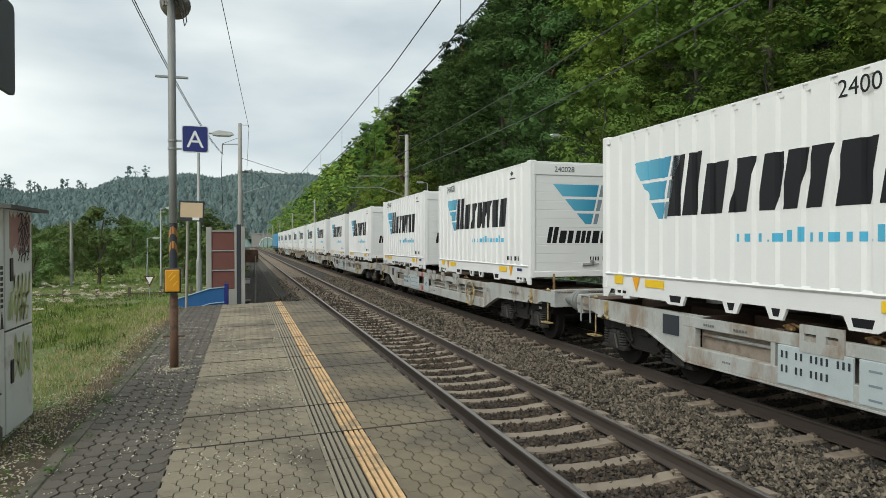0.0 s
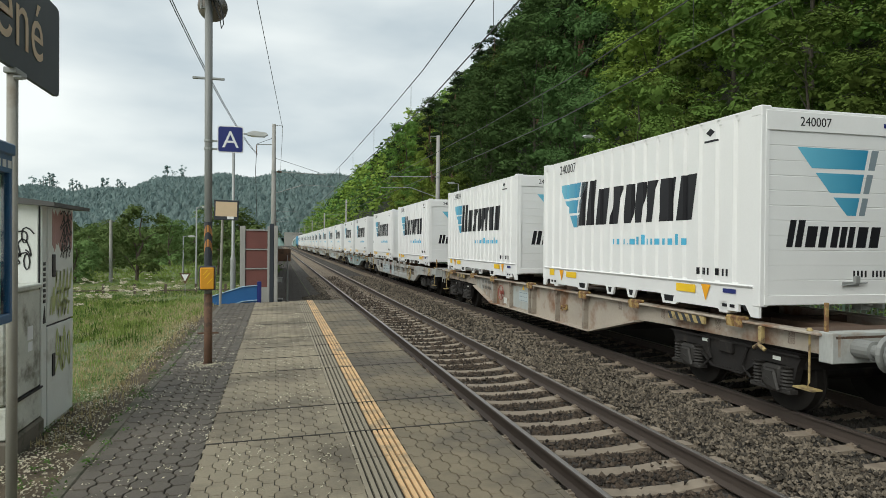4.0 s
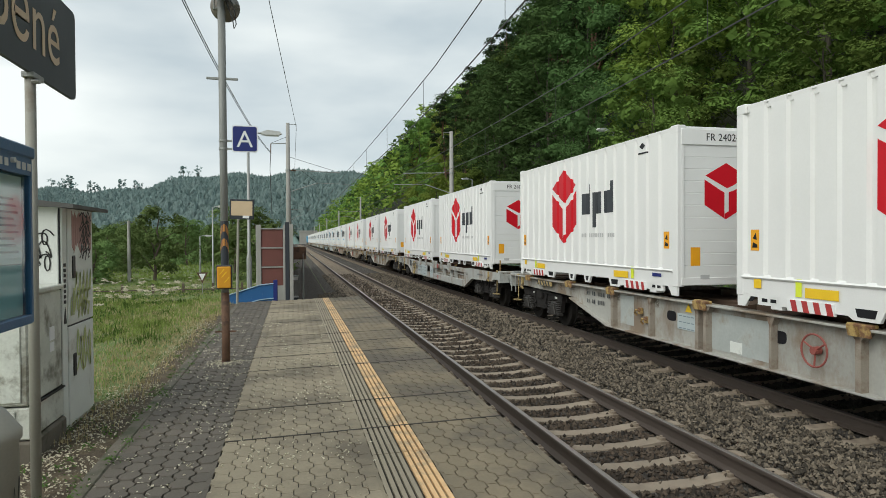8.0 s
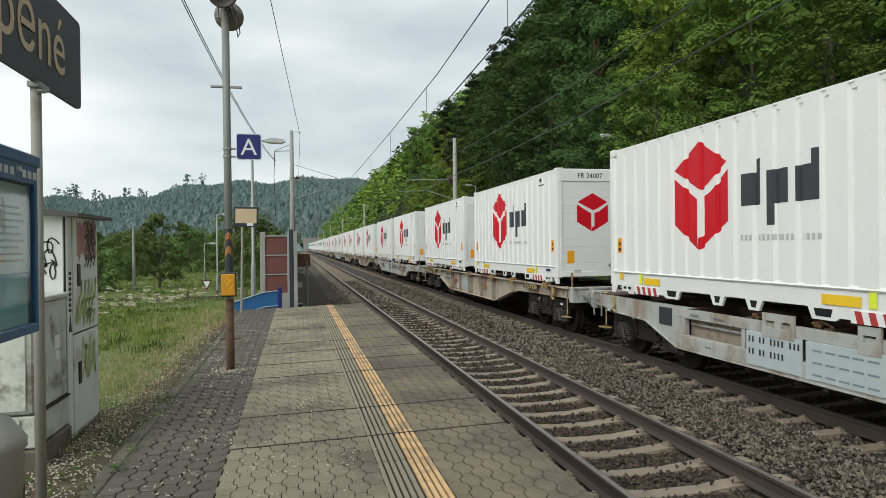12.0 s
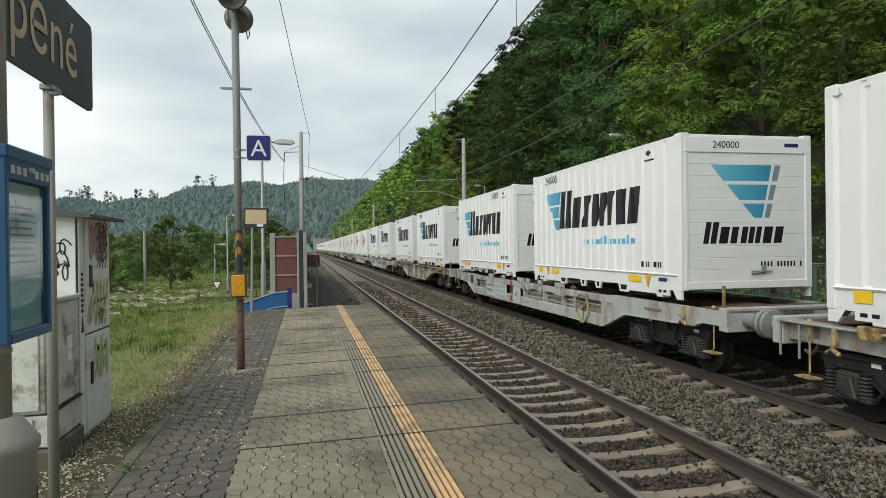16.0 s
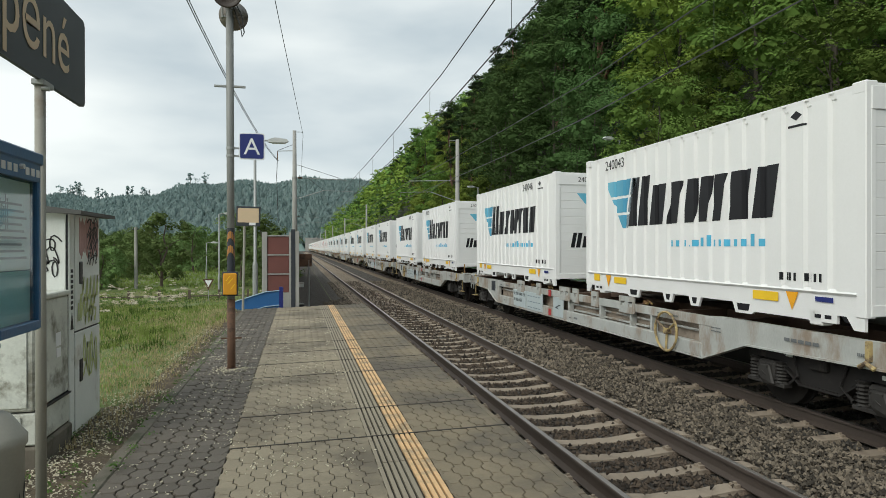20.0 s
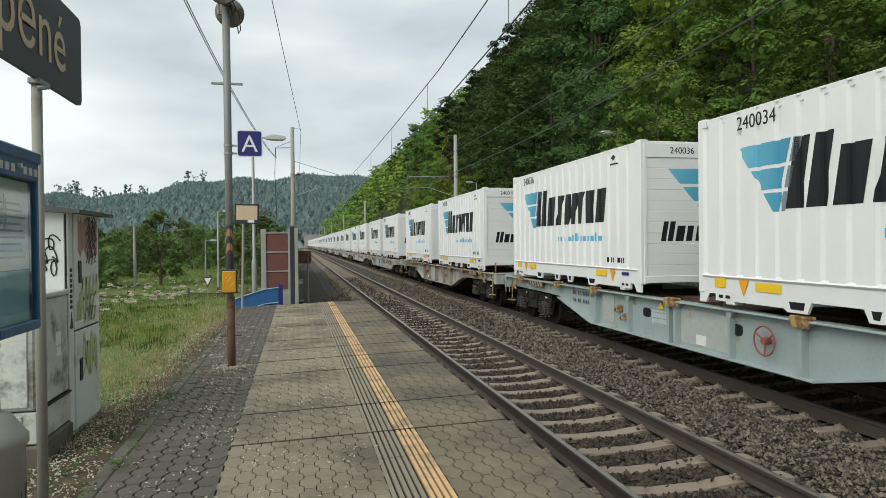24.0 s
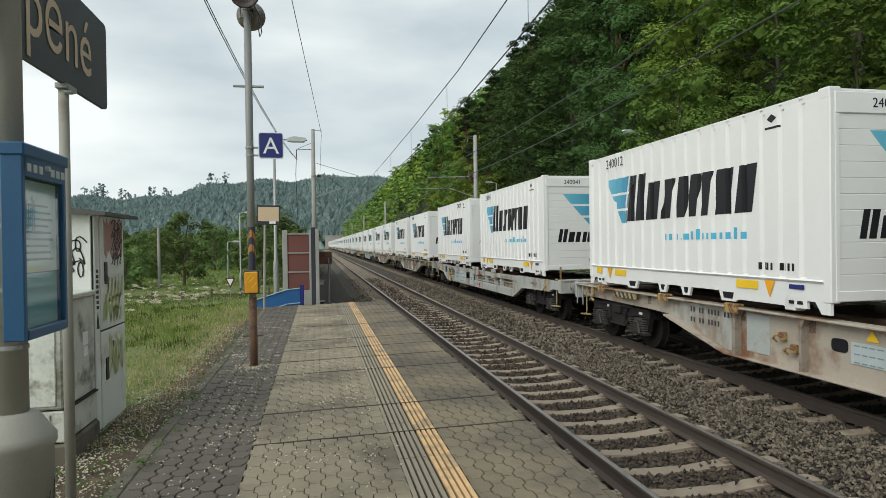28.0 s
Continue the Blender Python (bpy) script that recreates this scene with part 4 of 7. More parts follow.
M_BARS = on_side("dark_lettering_bars", three_bars(3.85, 1.40, 1.0), LOCO_DARK)
M_SLOGAN = on_side("grey_lettering_bars", [rect(3.84 + 0.085 * k, 3.84 + 0.085 * k + 0.05, 0.92, 1.0) for k in range(17) if k not in (3, 12)], GREY_FILM)
M_AMBER = on_side("amber_sticker", [rect(6.98, 7.14, 0.72, 1.0), rect(0.30, 0.46, 0.72, 1.0)], ORANGE_FILM)
M_AMBERMARK = on_side("sticker_mark", [[(7.01, 0.76), (7.11, 0.76), (7.11, 0.80), (7.03, 0.83)], [(7.02, 0.88), (7.10, 0.86), (7.08, 0.96)], [(0.33, 0.76), (0.43, 0.76), (0.43, 0.80), (0.35, 0.83)], [(0.34, 0.88), (0.42, 0.86), (0.40, 0.96)]], BLACK_LOGO, 0.007)
M_LIME = on_side("lime_sticker", [rect(1.10, 1.2, 0.16, 0.38), rect(5.9, 6.0, 0.16, 0.38)], LIME_FILM, 0.022)
M_DYELLOW = on_side("yellow_sticker", [rect(1.25, 1.75, 0.16, 0.28), rect(5.25, 5.8, 0.16, 0.28), rect(0.36, 0.5, 0.22, 0.36)], YELLOW_FILM, 0.022)
M_STRIPEBOARD = mesh_of("striped_board", box(-HW - 0.012, -HW + 0.03, -0.36, 0.36, -0.02, 0.12), WHITE_FILM)
bm = bmesh.new()
for k in range(4):
    a = -0.32 + 0.18 * k
    bm.faces.new([bm.verts.new((-HW - 0.015, y, z)) for y, z in ((a, 0.12), (a + 0.09, 0.12), (a + 0.05, -0.02), (a - 0.04, -0.02))])
bmesh.ops.recalc_face_normals(bm, faces=bm.faces[:])
M_STRIPES = mesh_of("red_stripes", bm, RED_PAINT)
M_ENDCUBE = on_end("red_cube", cube_polys(-0.35, 1.66, 0.82, 0.92), RED_LOGO, -0.002)
M_ENDBARS = on_end("dark_lettering_bars", three_bars(0.28, 1.52, 0.56), LOCO_DARK, -0.002)
M_ENDAMBER = on_end("amber_sticker", [rect(-1.02, -0.84, 0.44, 0.74)], ORANGE_FILM, -0.002)
M_ENDPLATE = on_end("type_plate", [rect(-0.85, -0.68, 0.22, 0.29)], GREY_FILM, 0.019)


def container(kind, number, reversed_number=False, plain=False):
    if kind == "blue":
        c = thing("container", pose(0, 0, 0), "white corrugated container with blue wing emblem and dark lettering bars", "container", "containers on the train")
    else:
        c = thing("container", pose(0, 0, 0), "white corrugated container with red cube emblem and dark lettering bars", "container", "containers on the train")
    for me, n in ((SIDES[0], "side_sheet"), (SIDES[1], "side_sheet"), (M_ROOF, "roof"), (M_TOPRAILS[0], "top_rail"), (M_TOPRAILS[1], "top_rail"), (M_BASE, "base_frame")):
        part(n, me, None, c)
    for sx in (-1, 1):
        for sy in (-1, 1):
            p = part("corner_post", M_POST, None, c)
            p.location = (sx * (HW - 0.07), sy * (HL - 0.07), 0)
            p = part("corner_casting", M_CASTING, None, c)
            p.location = (sx * (HW - 0.083), sy * (HL - 0.10), 0)
            p = part("foot_casting", M_FOOT, None, c)
            p.location = (sx * (HW - 0.1), sy * 2.93, 0)
        p = part("lower_skirt", M_SKIRT, None, c)
        p.matrix_basis = pose(sx * (HW - 0.03), 0, 0, 0, 0, 0 if sx < 0 else 180)
        if sx < 0:
            tagged(part("skirt_hole_shade", M_SKIRTSHADE, None, p), kind="stuff")
    for s, turn in ((-1, 0), (1, 180)):
        m = pose(0, s * (HL - 0.04), 0, 0, 0, turn)
        if plain and s == -1:
            part("corrugated_end", M_PLAINEND, None, c).matrix_basis = pose(0, -HL + 0.045, 0)
            part("end_frame", M_ENDFRAME, None, c).matrix_basis = m
        else:
            part("roller_shutter", M_SHUTTER, None, c).matrix_basis = m
            part("end_frame", M_ENDFRAME, None, c).matrix_basis = m
            part("shutter_lock", M_LOCK, None, c, "steel lock bar").matrix_basis = m @ pose(0.2, 0, 0)
    dy = 0.04 - 0.034
    if kind == "blue":
        for me, n in ((M_WING, "blue_wing"), (M_WING_TIP, "wing_tip"), (M_WORD, "lettering"), (M_URL, "small_lettering"), (M_CODE, "code"), (M_TRI, "triangle_sticker"),
                      (M_YELLOW, "yellow_sticker"), (M_BADGE, "badge"), (M_TOPMARK, "corner_mark")):
            part(n, me, None, c)
        ends = ((M_ENDWING, "blue_wing"), (M_ENDTIP, "wing_tip"), (M_ENDWORD, "lettering"), (M_ENDCODE, "code"), (M_ENDBADGE, "badge"))
    else:
        for me, n in ((M_CUBE, "red_cube"), (M_BARS, "lettering"), (M_SLOGAN, "small_lettering"), (M_AMBER, "amber_sticker"), (M_AMBERMARK, "sticker_mark"), (M_LIME, "lime_sticker"), (M_DYELLOW, "yellow_sticker"), (M_BADGE, "badge"), (M_TOPMARK, "corner_mark")):
            part(n, me, None, c)
        for y in (-2.35, 2.35):
            b = part("striped_board", M_STRIPEBOARD, None, c, "red and white striped board")
            b.location = (0, y, 0)
            part("red_stripes", M_STRIPES, None, b)
        ends = () if plain else ((M_ENDCUBE, "red_cube"), (M_ENDBARS, "lettering"), (M_ENDAMBER, "amber_sticker"), (M_ENDPLATE, "type_plate"))
    for me, n in ends:
        part(n, me, None, c).location = (0, dy, 0)
    for o in c.children:
        if o.name.split(".")[0] in ("lettering", "small_lettering", "code"):
            tagged(o, kind="stuff")
    if number:
        if not plain:
            p = part("number_text", text_mesh(number, 0.17, "black_film"), None, c)
            p.matrix_basis = Matrix(((1, 0, 0, -0.42), (0, 0, -1, -HL - 0.019 + dy), (0, 1, 0, 2.475), (0, 0, 0, 1)))
        if kind == "blue":
            p = part("number_text", text_mesh(number, 0.27, "black_film"), None, c)
            u = 5.35 if reversed_number else 1.35
            p.matrix_basis = Matrix(((0, 0, -1, -HW - 0.004), (-1, 0, 0, HL - u), (0, 1, 0, 2.42), (0, 0, 0, 1)))
    k = 0.974 if kind == "blue" else 1.02
    fit = Matrix.Translation((0, HL * (1 - k), 0)) @ Matrix.Diagonal((1, k, 1.018, 1))
    for o in c.children:
        o.matrix_basis = fit @ o.matrix_basis
    for o in c.children:
        if o.name.split(".")[0] in ("number_text", "triangle_sticker", "yellow_sticker", "amber_sticker", "lime_sticker", "corner_mark", "sticker_mark"):
            tagged(o, kind="stuff")
    return c


# ---- wagons ----
def bogie_mesh():
    """Two cranked side frames with hanging horns, a bolster and end beams."""
    bm = bmesh.new()
    half = [(0.0, 0.40), (0.30, 0.40), (0.52, 0.56), (0.60, 0.60), (0.60, 0.34), (0.66, 0.34), (0.68, 0.64), (1.14, 0.64), (1.16, 0.36), (1.22, 0.36), (1.30, 0.66), (1.36, 0.78), (0.70, 0.80), (0.45, 0.86), (0.0, 0.86)]
    for s in (-1, 1):
        prism(half + [(-y, z) for y, z in reversed(half[1:-1])], s * 1.0 - 0.05, s * 1.0 + 0.05, "x", bm)
        x = s * 1.0
        prism([(-0.62, 0.575), (-0.32, 0.375), (0.32, 0.375), (0.62, 0.575), (0.62, 0.60), (0.31, 0.405), (-0.31, 0.405), (-0.62, 0.60)], x - 0.09, x + 0.09, "x", bm)
        prism([(-1.36, 0.78), (1.36, 0.78), (1.36, 0.805), (-1.36, 0.805)], x - 0.09, x + 0.09, "x", bm)
        box(x + s * 0.03, x + s * 0.11, -0.14, 0.14, 0.62, 0.80, 0.02, bm)
        for y in (-0.42, 0.42):
            tube([(x + s * 0.07, y, 0.76), (x + s * 0.09, y * 0.8, 0.50), (x + s * 0.07, y * 1.2, 0.36)], 0.022, 6, bm)
    box(-0.95, 0.95, -0.28, 0.28, 0.52, 0.84, 0.03, bm)
    for y in (-1.3, 1.3):
        box(-0.95, 0.95, y - 0.05, y + 0.05, 0.62, 0.76, bm=bm)
    bmesh.ops.recalc_face_normals(bm, faces=bm.faces[:])
    return mesh_of("bogie_frame", bm, BOGIE)


def spring_mesh():
    bm = bmesh.new()
    for d in (-0.25, 0.25):
        pr = [(0.075, 0.34)]
        for k in range(6):
            pr += [(0.09, 0.35 + k * 0.045), (0.065, 0.372 + k * 0.045)]
        pr.append((0.09, 0.63))
        b2 = lathe(pr, 8)
        for v in b2.verts:
            v.co.y += d
        tmp = bpy.data.meshes.new("tmp")
        b2.to_mesh(tmp)
        b2.free()
        bm.from_mesh(tmp)
        bpy.data.meshes.remove(tmp)
    box(-0.07, 0.07, -0.36, 0.36, 0.29, 0.345, 0.01, bm)
    return mesh_of("spring_pair", bm, SPRING)


bm = box(-0.06, 0.09, -0.17, 0.17, -0.13, 0.16, 0.04)
box(-0.10, -0.05, -0.115, 0.115, -0.10, 0.115, 0.03, bm)
for y in (-0.08, 0.08):
    for z in (-0.065, 0.08):
        lathe([(0.014, -0.115), (0.014, -0.09)], 6, "x", bm)
        for v in bm.verts[-12:]:
            v.co += Vector((0, y, z))
M_AXLEBOX = mesh_of("axle_box", bm, SPRING)
M_CHALK = mesh_of("white_marking", box(-0.004, 0.0, -0.07, 0.07, -0.025, 0.025), CAB_WHITE)
bm = lathe([(0.08, -0.07), (0.30, -0.045), (0.36, -0.055), (0.435, -0.06), (0.46, -0.055), (0.462, 0.055), (0.485, 0.07), (0.485, 0.09), (0.30, 0.06), (0.10, 0.09)], 24, "x")
M_WHEEL = mesh_of("wheel", bm, WHEEL)
M_AXLE = mesh_of("axle", lathe([(0.08, -0.75), (0.08, 0.75)], 10, "x"), BOGIE)
M_BOGIE, M_SPRING = bogie_mesh(), spring_mesh()
bm = lathe([(0.09, 0.0), (0.11, 0.02), (0.11, 0.36), (0.075, 0.37), (0.075, 0.52), (0.20, 0.54), (0.22, 0.56), (0.20, 0.60), (0.05, 0.615)], 16, "y")
M_BUFFER = mesh_of("buffer", bm, POST_GREY)
bm = bmesh.new()
tube([(0, 0, 0.0), (0, 0.25, 0.0), (0, 0.42, -0.06), (0, 0.44, -0.16), (0, 0.36, -0.24)], 0.035, 8, bm)
box(-0.1, 0.1, -0.05, 0.1, -0.12, 0.12, 0.02, bm)
M_HOOK = mesh_of("coupling", bm, BOGIE)
bm = bmesh.new()
tube([(-0.42, 0.1, 0.0), (-0.40, 0.25, -0.25), (-0.38, 0.38, -0.34), (-0.40, 0.46, -0.28)], 0.024, 8, bm)
M_HOSE = mesh_of("brake_hose", bm, POST_GREY)


def ring_mesh(r, t, spokes, material):
    bm = bmesh.new()
    tube([(0, r * math.cos(a), r * math.sin(a)) for a in np.linspace(0, 2 * math.pi, 25)], t, 6, bm, False)
    for k in range(spokes):
        a = 2 * math.pi * k / spokes + 0.5
        tube([(0.02, 0, 0), (0, r * math.cos(a), r * math.sin(a))], t * 0.9, 6, bm)
    lathe([(0.05, -0.02), (0.05, 0.08)], 10, "x", bm)
    return mesh_of("hand_brake_wheel", bm, material)


M_WHEEL_Y, M_WHEEL_R = ring_mesh(0.33, 0.022, 3, YELLOW_METAL), ring_mesh(0.20, 0.013, 3, RED_WHEEL)
bm = bmesh.new()
tube([(0, 0, 0.16), (0, 0, -0.46), (-0.03, 0, -0.52)], 0.014, 6, bm)
lathe([(0.02, 0.14), (0.04, 0.17), (0.02, 0.20)], 8, "z", bm)
box(-0.10, 0.05, -0.15, 0.15, -0.54, -0.52, bm=bm)
M_STEP = mesh_of("shunter_step", bm, YELLOW_METAL)
bm = tube([(0, -0.17, -0.32), (0, -0.17, 0.10), (0, -0.12, 0.17), (0, 0.12, 0.17), (0, 0.17, 0.10), (0, 0.17, -0.32)], 0.017, 8)
M_HANDRAIL = mesh_of("handrail", bm, GALV)
M_STAKE = mesh_of("end_stake", box(-0.02, 0.02, -0.02, 0.02, -0.25, 0.36, 0.004), LATCH)
bm = bmesh.new()
box(-0.05, 0.06, -0.17, 0.17, 0.0, 0.05, 0.012, bm)
for q in (-0.10, 0.06):
    prism([(q - 0.05, 0.03), (q + 0.07, 0.03), (q + 0.04, -0.09), (q - 0.08, -0.09)], -0.09, -0.05, "x", bm)
M_LATCH = mesh_of("container_latch", bm, LATCH)
bm = bmesh.new()
box(-0.04, 0.03, -0.03, 0.03, -0.05, 0.18, 0.01, bm)
tube([(-0.03, -0.10, -0.12), (-0.05, 0.0, -0.06), (-0.03, 0.10, -0.12)], 0.028, 8, bm)
M_LOOP = mesh_of("tow_hook", bm, YELLOW_METAL)


M_PLATE = mesh_of("data_plate", box(-0.006, 0.0, -0.31, 0.31, -0.13, 0.13), PLATE)
bm = bmesh.new()
for r in range(3):
    for k in range(5):
        a = -0.26 + 0.11 * k
        bm.faces.new([bm.verts.new((-0.008, y, z)) for y, z in ((a, 0.10 - r * 0.1), (a, 0.084 - r * 0.1), (a + 0.085, 0.084 - r * 0.1), (a + 0.085, 0.10 - r * 0.1))])
M_PLATEINK = mesh_of("plate_print", bm, INK)
bm = bmesh.new()
for r, n in ((0, 14), (1, 11)):
    for k in range(n):
        if k in (2, 5, 10):
            continue
        a = 0.55 - 0.085 * k
        z = 0.04 - 0.17 * r
        bm.faces.new([bm.verts.new((-0.006, y, q)) for y, q in ((a, z + 0.085), (a, z), (a - 0.036, z), (a - 0.036, z + 0.085))])
M_NUMBERS = mesh_of("wagon_lettering", bm, LOCO_DARK)
bm = bmesh.new()
box(-0.004, 0.0, -0.085, 0.085, -0.085, 0.075, bm=bm)
M_REDPLATE = mesh_of("red_marker", bm, RED_PAINT)

SX = 1.23                                     # half width over the sills
DECK = 1.16


def wagon_meshes():
    out = {}
    # ribbed fish-bellied girder
    bm = bmesh.new()
    belly = [(-9.1, 0.90), (-5.6, 0.86), (-4.9, 0.84), (-3.1, 0.43), (3.1, 0.43), (4.9, 0.84), (5.6, 0.86), (9.1, 0.90), (9.1, DECK), (-9.1, DECK)]
    for s in (-1, 1):
        prism(belly, s * SX - 0.02 - s * 0.1, s * SX + 0.02 - s * 0.1, "x", bm)
    out["girder"] = bm
    bm = bmesh.new()
    for s in (-1, 1):
        box(s * (SX - 0.06) - 0.11, s * (SX - 0.06) + 0.11, -8.95, 8.95, DECK - 0.03, DECK, 0.006, bm)
        box(s * (SX - 0.06) - 0.10, s * (SX - 0.06) + 0.10, -3.1, 3.1, 0.40, 0.43, 0.006, bm)
        for q in (-1, 1):
            prism([(q * 3.1, 0.40), (q * 4.9, 0.81), (q * 4.9, 0.84), (q * 3.1, 0.43)], s * (SX - 0.06) - 0.10, s * (SX - 0.06) + 0.10, "x", bm)
    out["flange"] = bm
    bm = box(-0.3, 0.3, -9.1, 9.1, 0.85, DECK - 0.04)
    for y in np.arange(-8.4, 8.5, 1.4):
        box(-SX + 0.08, SX - 0.08, y - 0.06, y + 0.06, 0.95, DECK - 0.04, bm=bm)
    box(-SX + 0.05, SX - 0.05, -9.1, -8.3, DECK - 0.05, DECK - 0.02, bm=bm)
    box(-SX + 0.05, SX - 0.05, 8.3, 9.1, DECK - 0.05, DECK - 0.02, bm=bm)
    out["cross"] = bm
    # lattice side with shallow open bays
    bm = bmesh.new()
    for s in (-1, 1):
        x = s * (SX - 0.04)
        box(x - 0.05, x + 0.05, -5.3, 6.0, 0.95, 1.10, 0.008, bm)
        box(x - 0.06, x + 0.06, -4.93, 5.8, 0.45, 0.67, 0.012, bm)
        box(x - 0.075, x + 0.05, -4.93, 5.8, 0.425, 0.455, 0.004, bm)
        for q, e, f in ((1, 5.65, 5.85), (-1, 4.85, 4.95)):
            prism([(q * f, 0.45), (q * (f + 1.0), 0.80), (q * 8.3, 0.85), (q * 8.5, 0.90), (q * 9.1, 0.90), (q * 9.1, 1.13), (q * 5.4, 1.13), (q * e, 1.09), (q * e, 0.45)], x - 0.045, x + 0.045, "x", bm)
            prism([(q * f, 0.425), (q * (f + 1.0), 0.775), (q * 8.3, 0.825), (q * 8.3, 0.85), (q * (f + 1.0), 0.80), (q * f, 0.45)], x - 0.075, x + 0.045, "x", bm)
    out["lattice"] = bm
    return out


WM = wagon_meshes()
for k in WM:
    bmesh.ops.recalc_face_normals(WM[k], faces=WM[k].faces[:])
bm_g, bm_f, bm_c, bm_l = WM["girder"], WM["flange"], WM["cross"], WM["lattice"]


def both(bm, name, mats):
    out = {}
    for m in mats:
        me = bpy.data.meshes.new(name)
        bm.to_mesh(me)
        me.materials.append(m)
        out[m.name] = me
    bm.free()
    return out


M_GIRDERS = both(bm_g, "side_girder", (WAGON_GREY, WAGON_BLUE, WAGON_RUST, WAGON_STAINED))
M_FLANGES = both(bm_f, "girder_flange", (WAGON_GREY, WAGON_BLUE, WAGON_RUST, WAGON_STAINED))
M_LATTICE = both(bm_l, "side_frame", (WAGON_GREY,))
M_CROSS = both(bm_c, "centre_sill", (DECK_RUST,))
M_RIBS = both(prism([(-0.04, 0.43), (0.04, 0.43), (0.04, 1.02), (0.14, 1.13), (-0.14, 1.13), (-0.04, 1.02)], -0.11, 0.03, "x"), "stiffening_rib", (WAGON_BLUE, RIB_BROWN))
M_STRUT = mesh_of("bay_strut", box(-0.045, 0.07, -0.035, 0.035, 0.64, 0.97), WAGON_GREY)
M_DARKBOX = mesh_of("dark_box", box(-0.012, 0.0, -0.19, 0.19, -0.15, 0.15), LOCO_DARK)
M_BOARDS = [mesh_of("board", box(-0.004, 0.03, -w, w, -0.23, 0.24, 0.005), PLATE) for w in (0.51, 0.59, 0.30)]
bm = bmesh.new()
bm.faces.new([bm.verts.new((-0.007, y, z)) for y, z in ((0.18, -0.02), (-0.08, 0.07), (-0.2, 0.05), (-0.06, 0.03), (0.05, -0.01), (-0.1, -0.05))])
M_SWOOSH = mesh_of("swoosh", bm, LOCO_DARK)


def pocket(wide, holes):
    """An upright steel plate with small oblong openings, folded at its foot."""
    bm = bmesh.new()
    h = wide / 2
    for z0, z1 in ((-0.02, 0.11), (0.20, 0.30)):
        box(-0.015, 0.015, -h, h, z0, z1, bm=bm)
    step = wide / holes
    for k in range(holes + 1):
        c = -h + k * step
        box(-0.014, 0.014, max(-h, c - step * 0.22), min(h, c + step * 0.22), 0.11, 0.20, bm=bm)
    return mesh_of("pocket_bracket", bm, WAGON_GREY)


M_POCKETS = {0.58: pocket(0.58, 2), 0.30: pocket(0.30, 1)}
bm = box(-0.04, 0.04, -0.06, 0.06, 0.0, 0.07, 0.02)
tube([(0.0, -0.22, 0.03), (0.0, -0.05, 0.09), (0.0, 0.10, 0.05)], 0.016, 6, bm)
M_CLAMP = mesh_of("lever_clamp", bm, LATCH)
M_BAYPANEL = mesh_of("bay_panel", box(-0.02, 0.02, -4.9, 5.7, 0.62, 0.98), BAY_DUST)
M_PIPES = [mesh_of("brake_pipe", tube([(0, a, z), (0, b, z)], 0.022, 6), WAGON_GREY) for a, b, z in ((-4.8, 0.2, 0.84), (4.35, 5.6, 0.86))]
M_LEDGE = mesh_of("cable_ledge", box(-0.03, 0.03, -3.2, 0.1, 0.70, 0.73), WAGON_GREY)
bm = bmesh.new()
for c, w, z, h in ((9.0, 0.10, 1.00, 0.05), (8.75, 0.10, 1.0, 0.05), (5.35, 0.11, 1.02, 0.035), (4.75, 0.13, 1.02, 0.035), (-3.75, 0.10, 1.02, 0.03), (-4.2, 0.10, 1.02, 0.03), (-5.3, 0.12, 0.9, 0.02), (-5.3, 0.12, 0.95, 0.02), (-7.0, 0.3, 0.98, 0.05), (-7.9, 0.06, 0.96, 0.04), (0.1, 0.07, 0.54, 0.035), (-0.2, 0.1, 0.55, 0.05), (5.0, 0.08, 0.56, 0.03)):
    [bm.faces.new([bm.verts.new((0, c + (r * 0.5 + p * 0.16) * w, z + q * h * 0.45)) for p, q in ((1, 1), (1, -1), (-1, -1), (-1, 1))]) for r in (-1.6, -0.8, 0, 0.8, 1.6)]
M_STENCIL = mesh_of("stencil_print", bm, STENCIL)
bm = box(-SX, SX, -0.10, 0.10, 0.82, DECK + 0.02, 0.01)
M_HEADSTOCK = mesh_of("headstock", bm, WAGON_GREY)
bm = lathe([(0.05, -0.75), (0.19, -0.70), (0.20, -0.5), (0.20, 0.5), (0.19, 0.70), (0.05, 0.75)], 14, "y")
M_TANK = mesh_of("air_tank", bm, BOGIE)
# invented bars and plate under the frame, added to block light and view
bm = box(-0.9, 0.9, -2.6, 2.6, 0.55, 0.62)
for q in (-0.55, 0.0, 0.55):
    tube([(q, -4.5, 0.72), (q, 4.5, 0.62)], 0.03, 6, bm)
for y in np.arange(-4.0, 4.1, 1.0):
    box(-1.0, 1.0, y - 0.04, y + 0.04, 0.56, 0.78, bm=bm)
M_UNDERFILL = mesh_of("brake_rigging", bm, BOGIE)
M_SLOT = mesh_of("oval_slot", prism([(0.13 * math.copysign(abs(math.cos(a)) ** 0.55, math.cos(a)), 0.085 * math.copysign(abs(math.sin(a)) ** 0.55, math.sin(a))) for a in np.linspace(0, 2 * math.pi, 16, endpoint=False)], -0.004, 0.004, "x"), BLACK_LOGO)
M_STRIPED = mesh_of("hazard_board", box(-0.02, 0.02, -0.45, 0.45, -0.05, 0.06), YELLOW_METAL)


